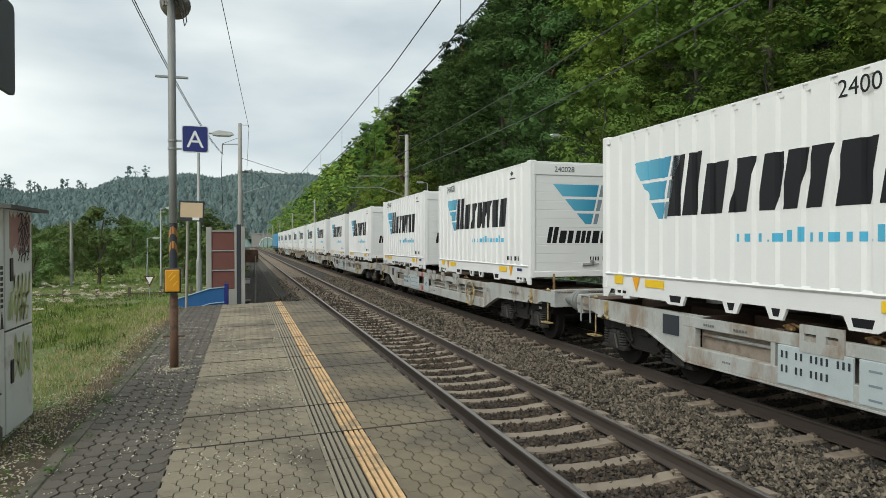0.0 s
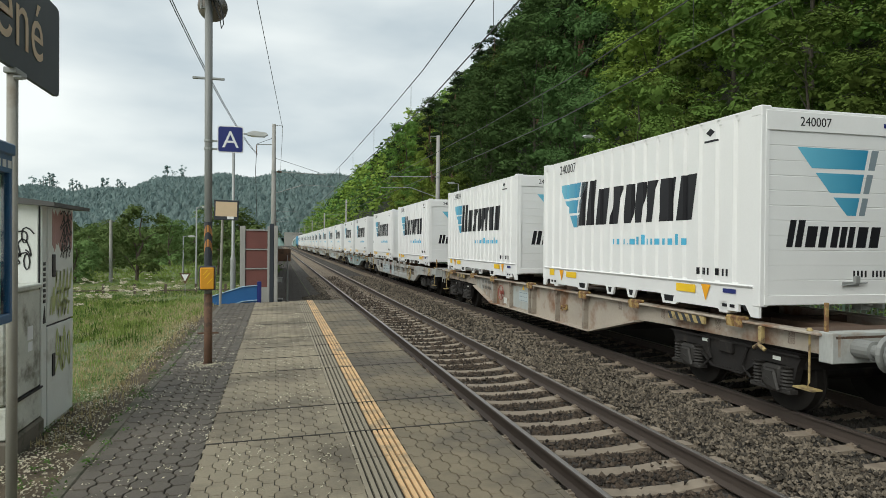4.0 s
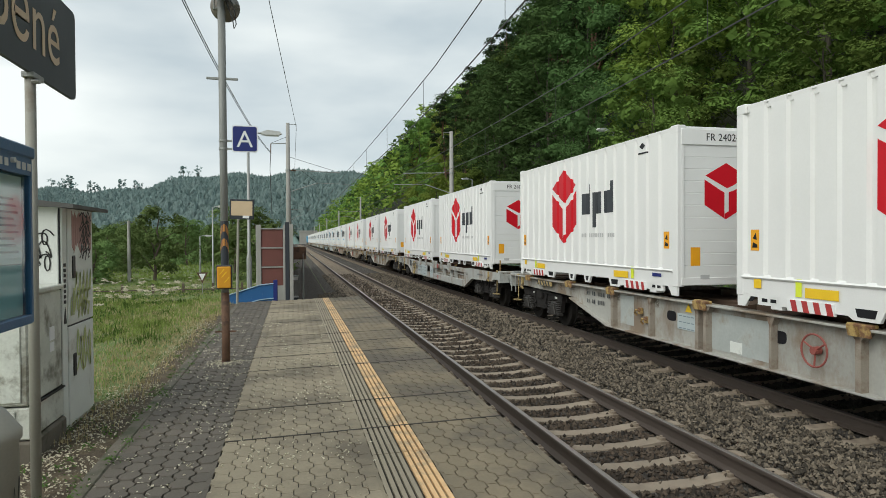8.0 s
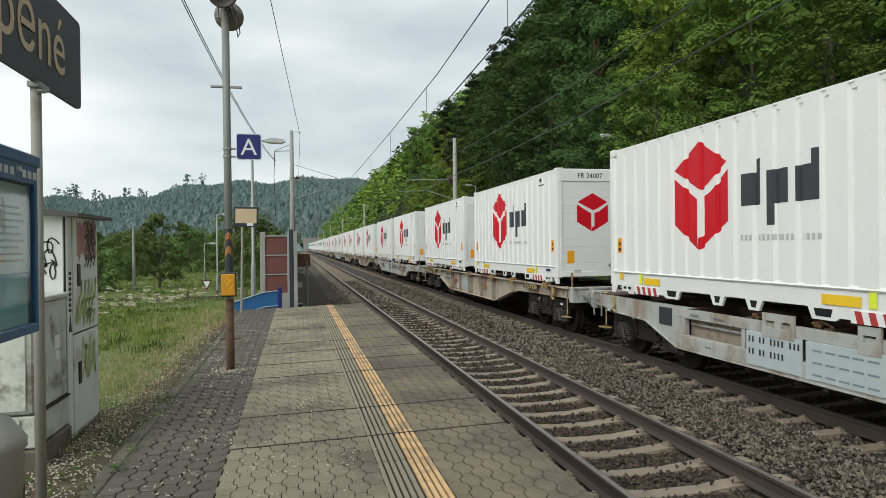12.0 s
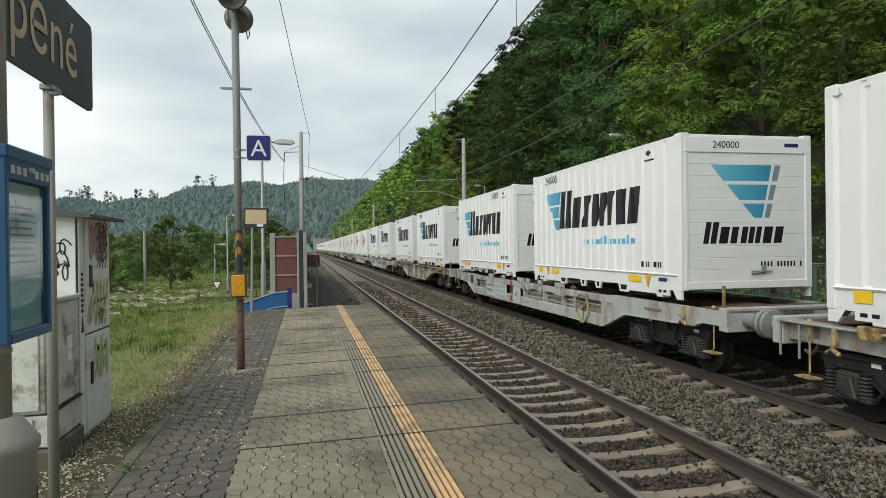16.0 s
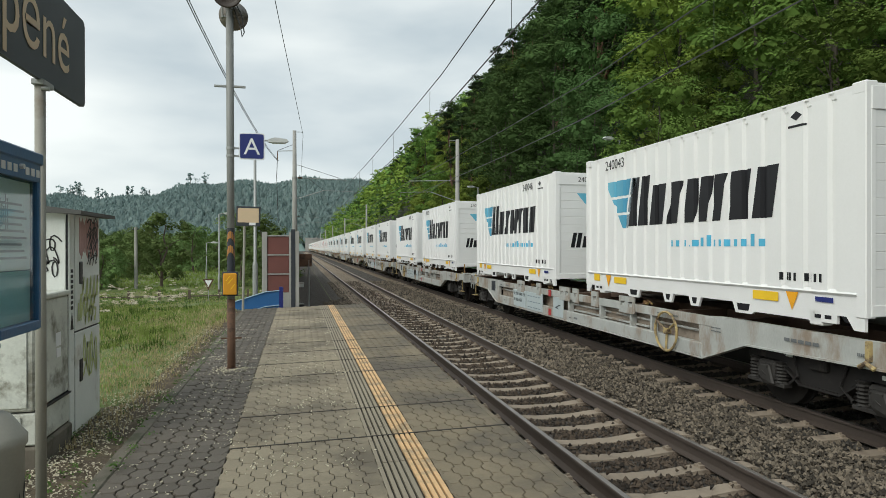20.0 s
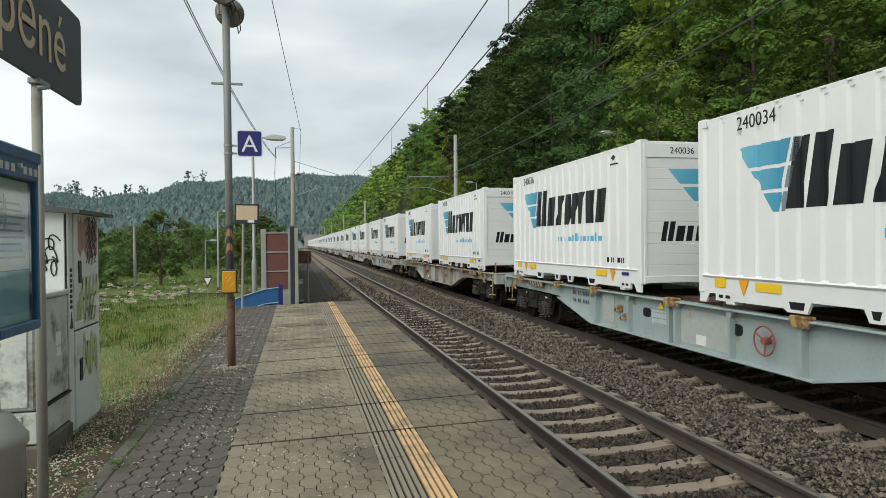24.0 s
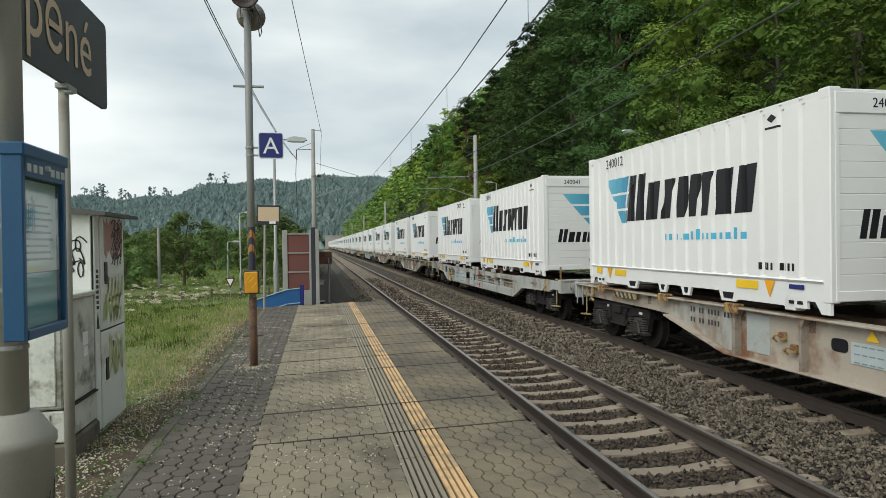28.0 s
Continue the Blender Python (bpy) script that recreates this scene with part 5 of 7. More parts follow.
M_PANELS = {w: mesh_of("repainted_panel", box(-0.004, 0.0, -w / 2, w / 2, -0.28, 0.28), PANEL_PAINT) for w in (1.3, 0.5)}
bm = box(-0.07, 0.0, -0.05, 0.05, -0.06, 0.06, 0.012)
tube([(-0.06, -0.04, 0.0), (-0.10, 0.06, 0.02), (-0.09, 0.12, -0.04), (-0.05, 0.10, -0.09)], 0.018, 6, bm)
M_HOOKBRACKET = mesh_of("hook_bracket", bm, LATCH)
bm = box(-0.008, -0.004, -0.13, 0.13, -0.08, 0.08)
M_SMALLFRAME = mesh_of("small_frame", bm, CAB_WHITE)
bm = prism([(-0.09, -0.06), (0.09, -0.06), (0.0, 0.08)], -0.009, -0.005, "x")
M_WARN = mesh_of("warning_sticker", bm, YELLOW_FILM)
bm = bmesh.new()
for k in range(5):
    a = -0.40 + 0.18 * k
    prism([(a, -0.05), (a + 0.075, -0.05), (a + 0.145, 0.06), (a + 0.07, 0.06)], -0.024, -0.02, "x", bm)
M_BLACKBARS = mesh_of("black_stripes", bm, LOCO_DARK)


def bogie(w, y):
    b = part("bogie", M_BOGIE, None, w, "dark grimy two-axle bogie")
    b.location = (0, y, 0)
    for a in (-0.9, 0.9):
        part("axle", M_AXLE, None, b).location = (0, a, 0.46)
        for s in (-1, 1):
            o = part("wheel", M_WHEEL, None, b)
            o.matrix_basis = pose(s * 0.75, a, 0.46, 0, 0, 0 if s < 0 else 180)
            o = part("axle_box", M_AXLEBOX, None, b)
            o.matrix_basis = pose(s * 1.06, a, 0.46, 0, 0, 0 if s < 0 else 180)
            o = part("spring", M_SPRING, None, b)
            o.location = (s * 1.06, a, 0)
    part("white_marking", M_CHALK, None, b).location = (-1.052, 0.52, 0.74)
    part("white_marking", M_CHALK, None, b).location = (-1.052, -0.95, 0.71)
    return b


def wagon(kind, paint, d=1, flip=False):
    lab = {"A": "grey open-frame container wagon with yellow brake wheel", "B": "%s ribbed fish-bellied container wagon" % {"grey_wagon_paint_brown_stains": "brown-stained grey", "blue_grey_wagon_paint": "blue-grey", "rust_stained_wagon_paint": "rust-stained"}.get(paint.name, "grey")}[kind]
    w = thing("container_wagon", pose(0, 0, 0), lab, "freight wagon", "wagons of the train")
    part("centre_sill", M_CROSS["rusty_deck"], None, w)
    for y, turn in ((-9.0, 0), (9.0, 180)):
        part("headstock", M_HEADSTOCK, None, w).location = (0, y, 0)
        for s in (-1, 1):
            part("buffer", M_BUFFER, None, w).matrix_basis = pose(s * 0.875, y * 0.996, 1.0, 0, 0, 180 - turn)
        part("coupling", M_HOOK, None, w).matrix_basis = pose(0, y, 0.98, 0, 0, 180 - turn)
        part("brake_hose", M_HOSE, None, w, "hanging dark grey hose").matrix_basis = pose(0, y, 0.9, 0, 0, 180 - turn)
        part("shunter_step", M_STEP, None, w).matrix_basis = pose(-SX + 0.02, y + (0.25 if turn == 0 else -0.55), 1.0)
        part("tow_hook", M_LOOP, None, w).matrix_basis = pose(-SX - 0.02, y + (1.0 if turn == 0 else -1.0), 0.95)
    part("handrail", M_HANDRAIL, None, w, "whitish bent handrail").location = (-SX - 0.02, 8.75, 1.0)
    part("end_stake", M_STAKE, None, w).location = (-SX + 0.06, -8.95, 1.16)
    bogie(w, -7.1), bogie(w, 7.1)
    part("air_tank", M_TANK, None, w).location = (0.3, 5.3, 0.72)
    part("brake_rigging", M_UNDERFILL, None, w)
    if kind == "B":
        part("side_girder", M_GIRDERS[paint.name], None, w)
        part("girder_flange", M_FLANGES[paint.name], None, w)
        for y in (-2.88, -1.5, -0.1, 0.1, 1.5, 2.88):
            for s in (-1, 1):
                o = part("stiffening_rib", M_RIBS[WAGON_BLUE.name if paint is WAGON_BLUE else RIB_BROWN.name], None, w)
                o.matrix_basis = pose(s * SX - s * 0.0, y, 0, 0, 0, 180 if s < 0 else 0)
                if abs(y) == 1.5:
                    o.scale = (0.8, 0.6, 1)
        px = -SX + 0.075
        if flip:
            for y in (-1.55, 0.95):
                part("oval_slot", M_SLOT, None, w).matrix_basis = pose(px, y, 0.86)
            for y, z in ((1.9, 0.84), (1.68, 0.70)):
                part("hook_bracket", M_HOOKBRACKET, None, w, "rusty ochre hook bracket").location = (px, y, z)
            part("repainted_panel", M_PANELS[1.3], None, w, "pale repainted panel").location = (px, -0.78, 0.76)
            part("repainted_panel", M_PANELS[0.5], None, w, "pale repainted panel").location = (px, 2.45, 0.80)
            part("hand_brake_wheel", M_WHEEL_R, None, w, "faded red brake wheel").location = (-SX - 0.03, -2.25, 0.80)
            plates = (0.46,)
        else:
            part("hand_brake_wheel", M_WHEEL_R, None, w, "faded red brake wheel").location = (-SX - 0.03, 2.2, 0.80)
            part("repainted_panel", M_PANELS[1.3], None, w, "pale repainted panel").location = (px, 0.82, 0.76)
            part("hook_bracket", M_HOOKBRACKET, None, w, "rusty ochre hook bracket").location = (px, -1.9, 0.78)
            plates = (0.72,)
        part("small_frame", M_SMALLFRAME, None, w, "small white notice frame").location = (px, -0.7 if flip else 2.1, 0.58)
        part("warning_sticker", M_WARN, None, w, "yellow warning triangle").location = (px, plates[0], 1.03)
        if paint is WAGON_RUST:
            part("number_panel", prism([(2.95, 0.46), (3.2, 0.46), (4.75, 0.84), (4.9, 1.1), (2.95, 1.1)], px - 0.004, px + 0.01, "x"), WAGON_GREY, w, "pale repainted number panel")
        tagged(part("wagon_lettering", M_NUMBERS, None, w), kind="stuff").location = (px - 0.008, 3.62, 0.92)
    else:
        part("side_frame", M_LATTICE["grey_wagon_paint"], None, w)
        for y in (4.22, 0.22, -1.4, -2.68, -3.42):
            part("bay_strut", M_STRUT, None, w).location = (-SX + 0.04, y, 0)
        for s in (-1, 1):
            part("bay_panel", M_BAYPANEL, None, w, "dusty brown inner web").location = (s * (SX - 0.17), 0, 0)
        for me in M_PIPES:
            part("brake_pipe", me, None, w).location = (-SX + 0.10, 0, 0)
        part("cable_ledge", M_LEDGE, None, w).location = (-SX + 0.10, 0, 0)
        part("hand_brake_wheel", M_WHEEL_Y, None, w, "yellow brake wheel").location = (-SX - 0.07, -4.0 if d > 0 else 4.9, 0.74)
        part("dark_box", M_DARKBOX, None, w).location = (-SX - 0.006, 6.2, 0.93)
        tagged(part("stencil_print", M_STENCIL, None, w), kind="stuff").location = (-SX - 0.024, 0, 0)
        for z in (0.55, 1.025):
            part("red_marker", M_REDPLATE, None, w).location = (-SX - 0.025, 1.34 if d > 0 else -0.5, z)
        for k, y in enumerate((3.61, 2.44, 0.80)):
            o = part("board", M_BOARDS[k], None, w)
            o.location = (-SX - 0.03, y, 0.71)
            if k == 0:
                n = tagged(part("wagon_lettering", M_NUMBERS, None, o), kind="stuff")
                n.location, n.scale = (-0.004, 0.0, 0.05), (1, 0.82, 1)
            elif k == 1:
                tagged(part("plate_print", M_PLATEINK, None, o), kind="stuff").scale = (1, 1.8, 1.5)
            else:
                part("swoosh", M_SWOOSH, None, o)
        for y, wide in ((3.5, 0.58), (2.1, 0.30), (0.4, 0.58), (-0.22, 0.30), (-1.2, 0.30), (-2.58, 0.58)):
            part("pocket_bracket", M_POCKETS[wide], None, w).location = (-SX - 0.025, y, 0.93)
        for y in (4.1, 3.0, 1.75, 0.95, -0.75, -2.1, -3.0):
            part("lever_clamp", M_CLAMP, None, w, "rusty ochre lever clamp").location = (-SX + 0.14, y, 1.10)
        px, plates = -SX - 0.012, ()
    for y in plates:
        o = part("data_plate", M_PLATE, None, w)
        o.location = (px, y, 0.80)
        tagged(part("plate_print", M_PLATEINK, None, o), kind="stuff")
    for y in (-7.5, -2.9, 0.0, 2.9, 7.5, -4.9, 4.9) if kind == "B" else ():
        for s in (-1,):
            o = part("container_latch", M_LATCH, None, w)
            o.matrix_basis = pose(s * SX, y, DECK, 0, 0, 0 if s < 0 else 180)
    for y in (-6.4, 6.4) if kind == "B" else ():
        h = part("hazard_board", M_STRIPED, None, w, "worn yellow and black striped board")
        h.location = (-SX - 0.03, y, 1.06)
        part("black_stripes", M_BLACKBARS, None, h)
    return w


CARS = []
for key, (kind, cargo, n1, n2) in ORDER.items():
    paint = {"A": WAGON_GREY, "B": WAGON_STAINED, "b": WAGON_BLUE, "R": WAGON_RUST}[kind]
    w = wagon("A" if kind == "A" else "B", paint, -1 if key in (7, 18, 20, 21, 26) else 1, key in (8, 9, 16, 23, 25, 27))
    c1 = container(cargo, n1.strip("*-"), n1.endswith("*"), n1 == "-")
    c2 = container(cargo, n2)
    CARS += [(w, key, 0.0, RAIL_Z), (c1, key, 4.43, BOX_Z), (c2, key, -4.49 if cargo == "blue" else -4.53, BOX_Z)]


def make_loco():
    l = thing("locomotive", pose(0, 0, 0), "light blue electric locomotive with dark roof gear", "locomotive")
    body = [(-9.2, 1.15), (9.2, 1.15), (9.3, 2.0), (8.9, 3.4), (8.3, 3.9), (-8.3, 3.9), (-8.9, 3.4), (-9.3, 2.0)]
    part("body", prism(body, -1.45, 1.45, "x"), LOCO_BLUE, l)
    part("roof", box(-1.2, 1.2, -8.0, 8.0, 3.9, 4.1, 0.05), LOCO_DARK, l)
    part("stripe", box(-1.47, 1.47, -9.1, 9.1, 1.2, 1.5), LOCO_DARK, l)
    part("rear_window", box(-1.0, 1.0, -9.22, -9.0, 2.7, 3.35), LOCO_DARK, l)
    part("underframe", box(-1.3, 1.3, -8.9, 8.9, 0.75, 1.15), BOGIE, l)
    for y in (-4.8, 4.8):
        bogie(l, y)
    for y in (-5.5, 5.5):
        bm = bmesh.new()
        tube([(-0.5, y - 0.6, 4.1), (-0.4, y + 0.7, 4.6), (0.4, y + 0.7, 4.6), (0.5, y - 0.6, 4.1)], 0.03, 6, bm)
        part("pantograph", bm, LOCO_DARK, l)
    for s in (-1, 1):
        for y, turn in ((-9.2, 180), (9.2, 0)):
            part("buffer", M_BUFFER, None, l).matrix_basis = pose(s * 0.875, y, 1.0, 0, 0, turn)
    return l


CARS.append((make_loco(), -6, 0.0, RAIL_Z))


def motions():
    """The train runs away from the camera and slowly gathers speed."""
    # how far the middle of wagon 0 has come along the line, by the second
    run = {0: 21.35, 1: 39.03, 2: 56.73, 3: 73.98, 4: 91.88, 7: 144.95, 8: 162.25, 9: 180.30, 10: 198.32, 11: 215.88, 12: 233.88, 15: 287.77,
           16: 305.33, 17: 323.71, 18: 341.41, 19: 359.80, 20: 378.21, 21: 395.96, 24: 450.78, 25: 469.32, 26: 487.29, 27: 505.81, 28: 523.53}
    for ob, key, off, z in CARS:
        rows = [(t, pose(FAR_TRACK, y + off - PITCH * key, z)) for t, y in run.items()]
        walk(ob, rows)

# ---- trees ----
def leaf_cloud(rng, centres, radii, flat, count, size, tilt, dome=0.0):
    """Many small leaf blades gathered in sprays."""
    n = len(centres)
    pick = rng.integers(0, n, count)
    d = rng.normal(0, 1, (count, 3))
    d /= np.linalg.norm(d, axis=1)[:, None]
    up = rng.random(count) < dome
    d[up, 2] = abs(d[up, 2])
    r = rng.random(count) ** 0.42
    p = centres[pick] + d * (r * radii[pick])[:, None] * np.array((1, 1, flat))
    a = rng.uniform(0, 2 * math.pi, count)
    nrm = np.column_stack((rng.normal(0, tilt, count), rng.normal(0, tilt, count), np.ones(count)))
    nrm += 0.5 * d
    nrm /= np.linalg.norm(nrm, axis=1)[:, None]
    t = np.column_stack((np.cos(a), np.sin(a), np.zeros(count)))
    t -= nrm * (t * nrm).sum(1)[:, None]
    t /= np.linalg.norm(t, axis=1)[:, None]
    b = np.cross(nrm, t)
    s = (size * rng.uniform(0.6, 1.3, count))[:, None]
    v = np.stack((p - t * s, p - b * s * 0.55 + t * s * 0.1, p + t * s, p + b * s * 0.5), 1)
    return v.reshape(-1, 3)


def quads(v, k=0):
    return (np.arange(len(v) // 4)[:, None] * 4 + np.arange(4) + k).tolist()


def blade_quads(p, nrm, rng, size):
    """One small leaf at each point, lying across its normal."""
    count = len(p)
    a = rng.uniform(0, 2 * math.pi, count)
    t = np.column_stack((np.cos(a), np.sin(a), np.zeros(count)))
    nrm = nrm / np.linalg.norm(nrm, axis=1)[:, None]
    t -= nrm * (t * nrm).sum(1)[:, None]
    t /= np.linalg.norm(t, axis=1)[:, None]
    b = np.cross(nrm, t)
    s = (size * rng.uniform(0.6, 1.35, count))[:, None]
    return np.stack((p - t * s, p - b * s * 0.6 + t * s * 0.1, p + t * s, p + b * s * 0.55), 1).reshape(-1, 3)


def crown_mesh(name, seed, height, base, rad, lobes, count, size, material, flat=0.55):
    """A crown of separate leafy lobes, each covered with overhanging sprays, round a loose shaded inside."""
    rng = np.random.default_rng(seed)
    f = (np.arange(lobes) + rng.random(lobes)) / lobes
    a = np.arange(lobes) * 2.4 + rng.uniform(-0.6, 0.6, lobes)
    w = rad * np.sqrt(np.clip(1 - ((f - 0.36) / 0.66) ** 2, 0.03, 1))
    q = rng.uniform(0.5, 0.85, lobes) * w
    c = np.column_stack((q * np.cos(a), q * np.sin(a), base + (height - base) * 0.93 * f))
    big = rng.uniform(0.24, 0.42, lobes) * rad
    per = 12
    d = rng.normal(0, 1, (lobes * per, 3))
    d[:, 2] = abs(d[:, 2]) - 0.35
    d /= np.linalg.norm(d, axis=1)[:, None]
    home = np.repeat(np.arange(lobes), per)
    sc = c[home] + d * (big[home] * rng.uniform(0.6, 1.05, len(d)))[:, None] * np.array((1, 1, 0.75))
    sr = big[home] * rng.uniform(0.28, 0.5, len(d))
    out, n = d[:, :2], len(sc)
    pick = rng.choice(n, count, p=sr ** 2 / (sr ** 2).sum())
    e = rng.normal(0, 1, (count, 3))
    e /= np.linalg.norm(e, axis=1)[:, None]
    up = rng.random(count) < 0.8
    e[up, 2] = abs(e[up, 2])
    ragged = rng.uniform(0.6, 1.05, count) + np.where(rng.random(count) < 0.1, rng.uniform(0, 0.5, count), 0)
    p = sc[pick] + e * (ragged * sr[pick])[:, None] * np.array((1, 1, flat))
    p[:, 2] -= 0.5 * (e[:, :2] * out[pick]).sum(1) * sr[pick]
    nrm = e * 0.6 + d[pick] * 0.6 + np.array((0, 0, 0.45)) + rng.normal(0, 0.25, (count, 3))
    v = blade_quads(p, nrm, rng, size)
    home = np.repeat(np.arange(lobes), 44)
    e = rng.normal(0, 1, (len(home), 3))
    e /= np.linalg.norm(e, axis=1)[:, None]
    p = c[home] + e * (big[home] * rng.uniform(0.25, 0.66, len(home)))[:, None] * np.array((1, 1, 0.7))
    p[::4, :2] *= 0.35
    v = np.concatenate((v, blade_quads(p, e + rng.normal(0, 0.3, e.shape), rng, 0.062 * rad)))
    return pydata(name, v.tolist(), quads(v), material), c


def trunk_mesh(name, height, r, limbs, material, seed):
    rng = random.Random(seed)
    bm = bmesh.new()
    pts = [(0, 0, -0.8)] + [(rng.uniform(-0.15, 0.15) * k / 2, rng.uniform(-0.15, 0.15) * k / 2, height * 0.85 * k / 5) for k in range(1, 6)]
    tube(pts, [r * 1.25] + [r * (1 - 0.17 * k) for k in range(5)], 7, bm)
    for c in limbs:
        k = rng.uniform(0.35, 0.8) * c[2]
        tube([(0, 0, k), (c[0] * 0.5, c[1] * 0.5, (k + c[2]) / 2 + 0.1), tuple(c)], [r * 0.35, r * 0.22, r * 0.08], 5, bm, False)
    me = bpy.data.meshes.new(name)
    bm.to_mesh(me)
    bm.free()
    me.materials.append(material)
    return me


KINDS = []
BROAD = ((14, 1.2, 4.0, LEAF_A), (12, 0.8, 3.8, LEAF_B), (15, 1.5, 4.2, LEAF_C), (10, 0.4, 3.4, LEAF_B), (13, 1.0, 4.4, LEAF_A))


def broadleaf(leaves, size):
    for i, (h, base, rad, m) in enumerate(BROAD):
        crown, c = crown_mesh("crown", 10 + i, h, base, rad, 26, leaves, size, m)
        KINDS.append((crown, trunk_mesh("trunk", h, 0.04 + 0.006 * h, c[::3], SLOPE_BARK, i), "broadleaf tree in full summer leaf on the slope"))


broadleaf(8000, 0.122)
# tall pines: needle tufts at the ends of bare limbs, gathered towards the top
rng = np.random.default_rng(77)
for i in range(2):
    h, k = 17, 30
    z = np.linspace(7.5, 17, k) + rng.uniform(-0.4, 0.4, k)
    a = np.arange(k) * 2.4 + rng.uniform(-0.5, 0.5, k)
    q = rng.uniform(0.35, 1.0, k) * np.interp(z, (7, 11, 17.5), (1.2, 2.7, 0.25))
    c = np.column_stack((q * np.cos(a), q * np.sin(a), z))
    v = leaf_cloud(rng, c, rng.uniform(0.55, 1.15, k), 0.42, 5600, 0.17, 0.6, 0.6)
    KINDS.append((pydata("crown", v.tolist(), quads(v), NEEDLE), trunk_mesh("trunk", h, 0.22, c[::2], PINE_BARK, 40 + i), "tall dark pine with a bare orange trunk"))


# low dense trees of the meadow and the wood edge
for i, (h, base, rad, n, size, m) in enumerate(((3.7, 0.7, 1.55, 6500, 0.055, LEAF_HAZED), (3.4, 0.1, 1.7, 6500, 0.06, LEAF_HAZED), (6.0, 0.1, 2.7, 6000, 0.095, LEAF_HAZED), (5.6, 0.1, 2.9, 6000, 0.095, LEAF_HAZED))):
    crown, c = crown_mesh("crown", 60 + i, h, base, rad, 16, n, size, m, flat=0.7)
    KINDS.append((crown, trunk_mesh("trunk", h, 0.03 + 0.014 * h, c[::2], BARK, 70 + i), "low round-crowned leafy tree on the meadow"))
# the same broadleaf trees in finer leaf, for the edge of the wood
broadleaf(15000, 0.088)


def plant(kind, x, y, z, s, turn, name, group, label=""):
    crown, trunk, lab = KINDS[kind]
    t = thing(name, pose(x, y, z, random.uniform(-3, 3), random.uniform(-3, 3), turn) @ Matrix.Diagonal((s, s, s * random.uniform(0.9, 1.15), 1)), label or lab, "tree", group)
    part("crown", crown, None, t)
    part("trunk", trunk, None, t)
    return t


REST = []


def make_slope_wood():
    rng = random.Random(4)
    spots = []
    y = 3.0
    while y < 150:
        x = 16.5 + rng.uniform(0, 3)
        while x < 96:
            spots.append((x + rng.uniform(-1.6, 1.6), y + rng.uniform(-1.6, 1.6)))
            x += 5.6 + (x - 16) * 0.03
        y += 5.2 + y * 0.02
    near = [p for p in spots if 0.18 < p[0] / max(p[1], 0.1) < 2.3]
    near.sort(key=lambda p: p[0] * p[0] + p[1] * p[1])
    for i, (x, y) in enumerate(near):
        edge = x < 22
        kind = rng.choice((1, 3, 1, 0, 4)) if edge else rng.choice((0, 1, 1, 4, 2, 0, 3, 1, 2))
        a = math.degrees(math.atan2(x, y))
        if a < 13.5:
            kind = rng.choice((1, 3, 1, 0))
        elif 17 < a < 28 and x < 37:
            kind = rng.choice((2, 2, 2, 5, 6, 2, 0))
        s = rng.uniform(0.6, 0.85) if edge else rng.uniform(0.8, 1.2)
        if 14.5 < a < 25:
            # the crowns stay under the line of the ridge
            tall = max(v.co.z for v in KINDS[kind][0].vertices)
            room = 1.64 + math.hypot(x, y) * math.tan(radians(a - 1.6)) - hill_z(x, y)
            s = max(0.42, min(s, room / (tall * 1.05)))
        if i < 215:
            plant(kind + 11 if math.hypot(x, y) < 46 and kind < 5 else kind, x, y, hill_z(x, y) - 0.3, s, rng.uniform(0, 360), "tree", "trees on the slope")
        else:
            REST.append((x, y))
    # pines standing a little above the leafy skyline, and a few among the broadleaf trees
    for k in range(24):
        a = 8.0 + 0.62 * k + rng.uniform(-0.3, 0.3)
        y = max(rng.uniform(92, 136), rng.uniform(23, 28) / math.tan(radians(a)))
        x = y * math.tan(radians(a))
        g = hill_z(x, y) - 0.3
        top = 1.64 + math.hypot(x, y) * math.tan(radians(a + rng.uniform(-3.0, -0.9)))
        plant(rng.choice((5, 6)), x, y, g, min(1.35, max(0.7, (top - g) / 17)), rng.uniform(0, 360), "pine", "pines on the slope")
    for x, y, s in ((35, 66, 0.9), (38, 72, 0.95), (34, 82, 0.95), (29, 58, 0.8), (27, 62, 0.8), (44, 70, 0.95), (31, 70, 0.85), (40, 56, 0.9), (36, 60, 0.85)):
        plant(rng.choice((5, 6)), x, y, hill_z(x, y) - 0.3, s, rng.uniform(0, 360), "pine", "pines on the slope")


make_slope_wood()


def far_wood(name, spots, material, label, per, size, tilt=0.8):
    """A wood too far off to count: leafy clumps, uneven in height."""
    rng = np.random.default_rng(len(spots))
    vs = []
    for x, y, z, h, r in spots:
        k = 7
        c = np.column_stack((rng.normal(0, r * 0.42, k), rng.normal(0, r * 0.42, k), h * rng.uniform(0.25, 0.95, k)))
        c[0] = (0, 0, h * 0.95)
        v = leaf_cloud(rng, c, np.full(k, r * 0.55), 0.8, per, size * h / 12, tilt)
        vs.append(v + np.array((x, y, z)))
    v = np.concatenate(vs)
    tagged(new(name, pydata(name, v.tolist(), quads(v), material)), label, "forest", kind="stuff")


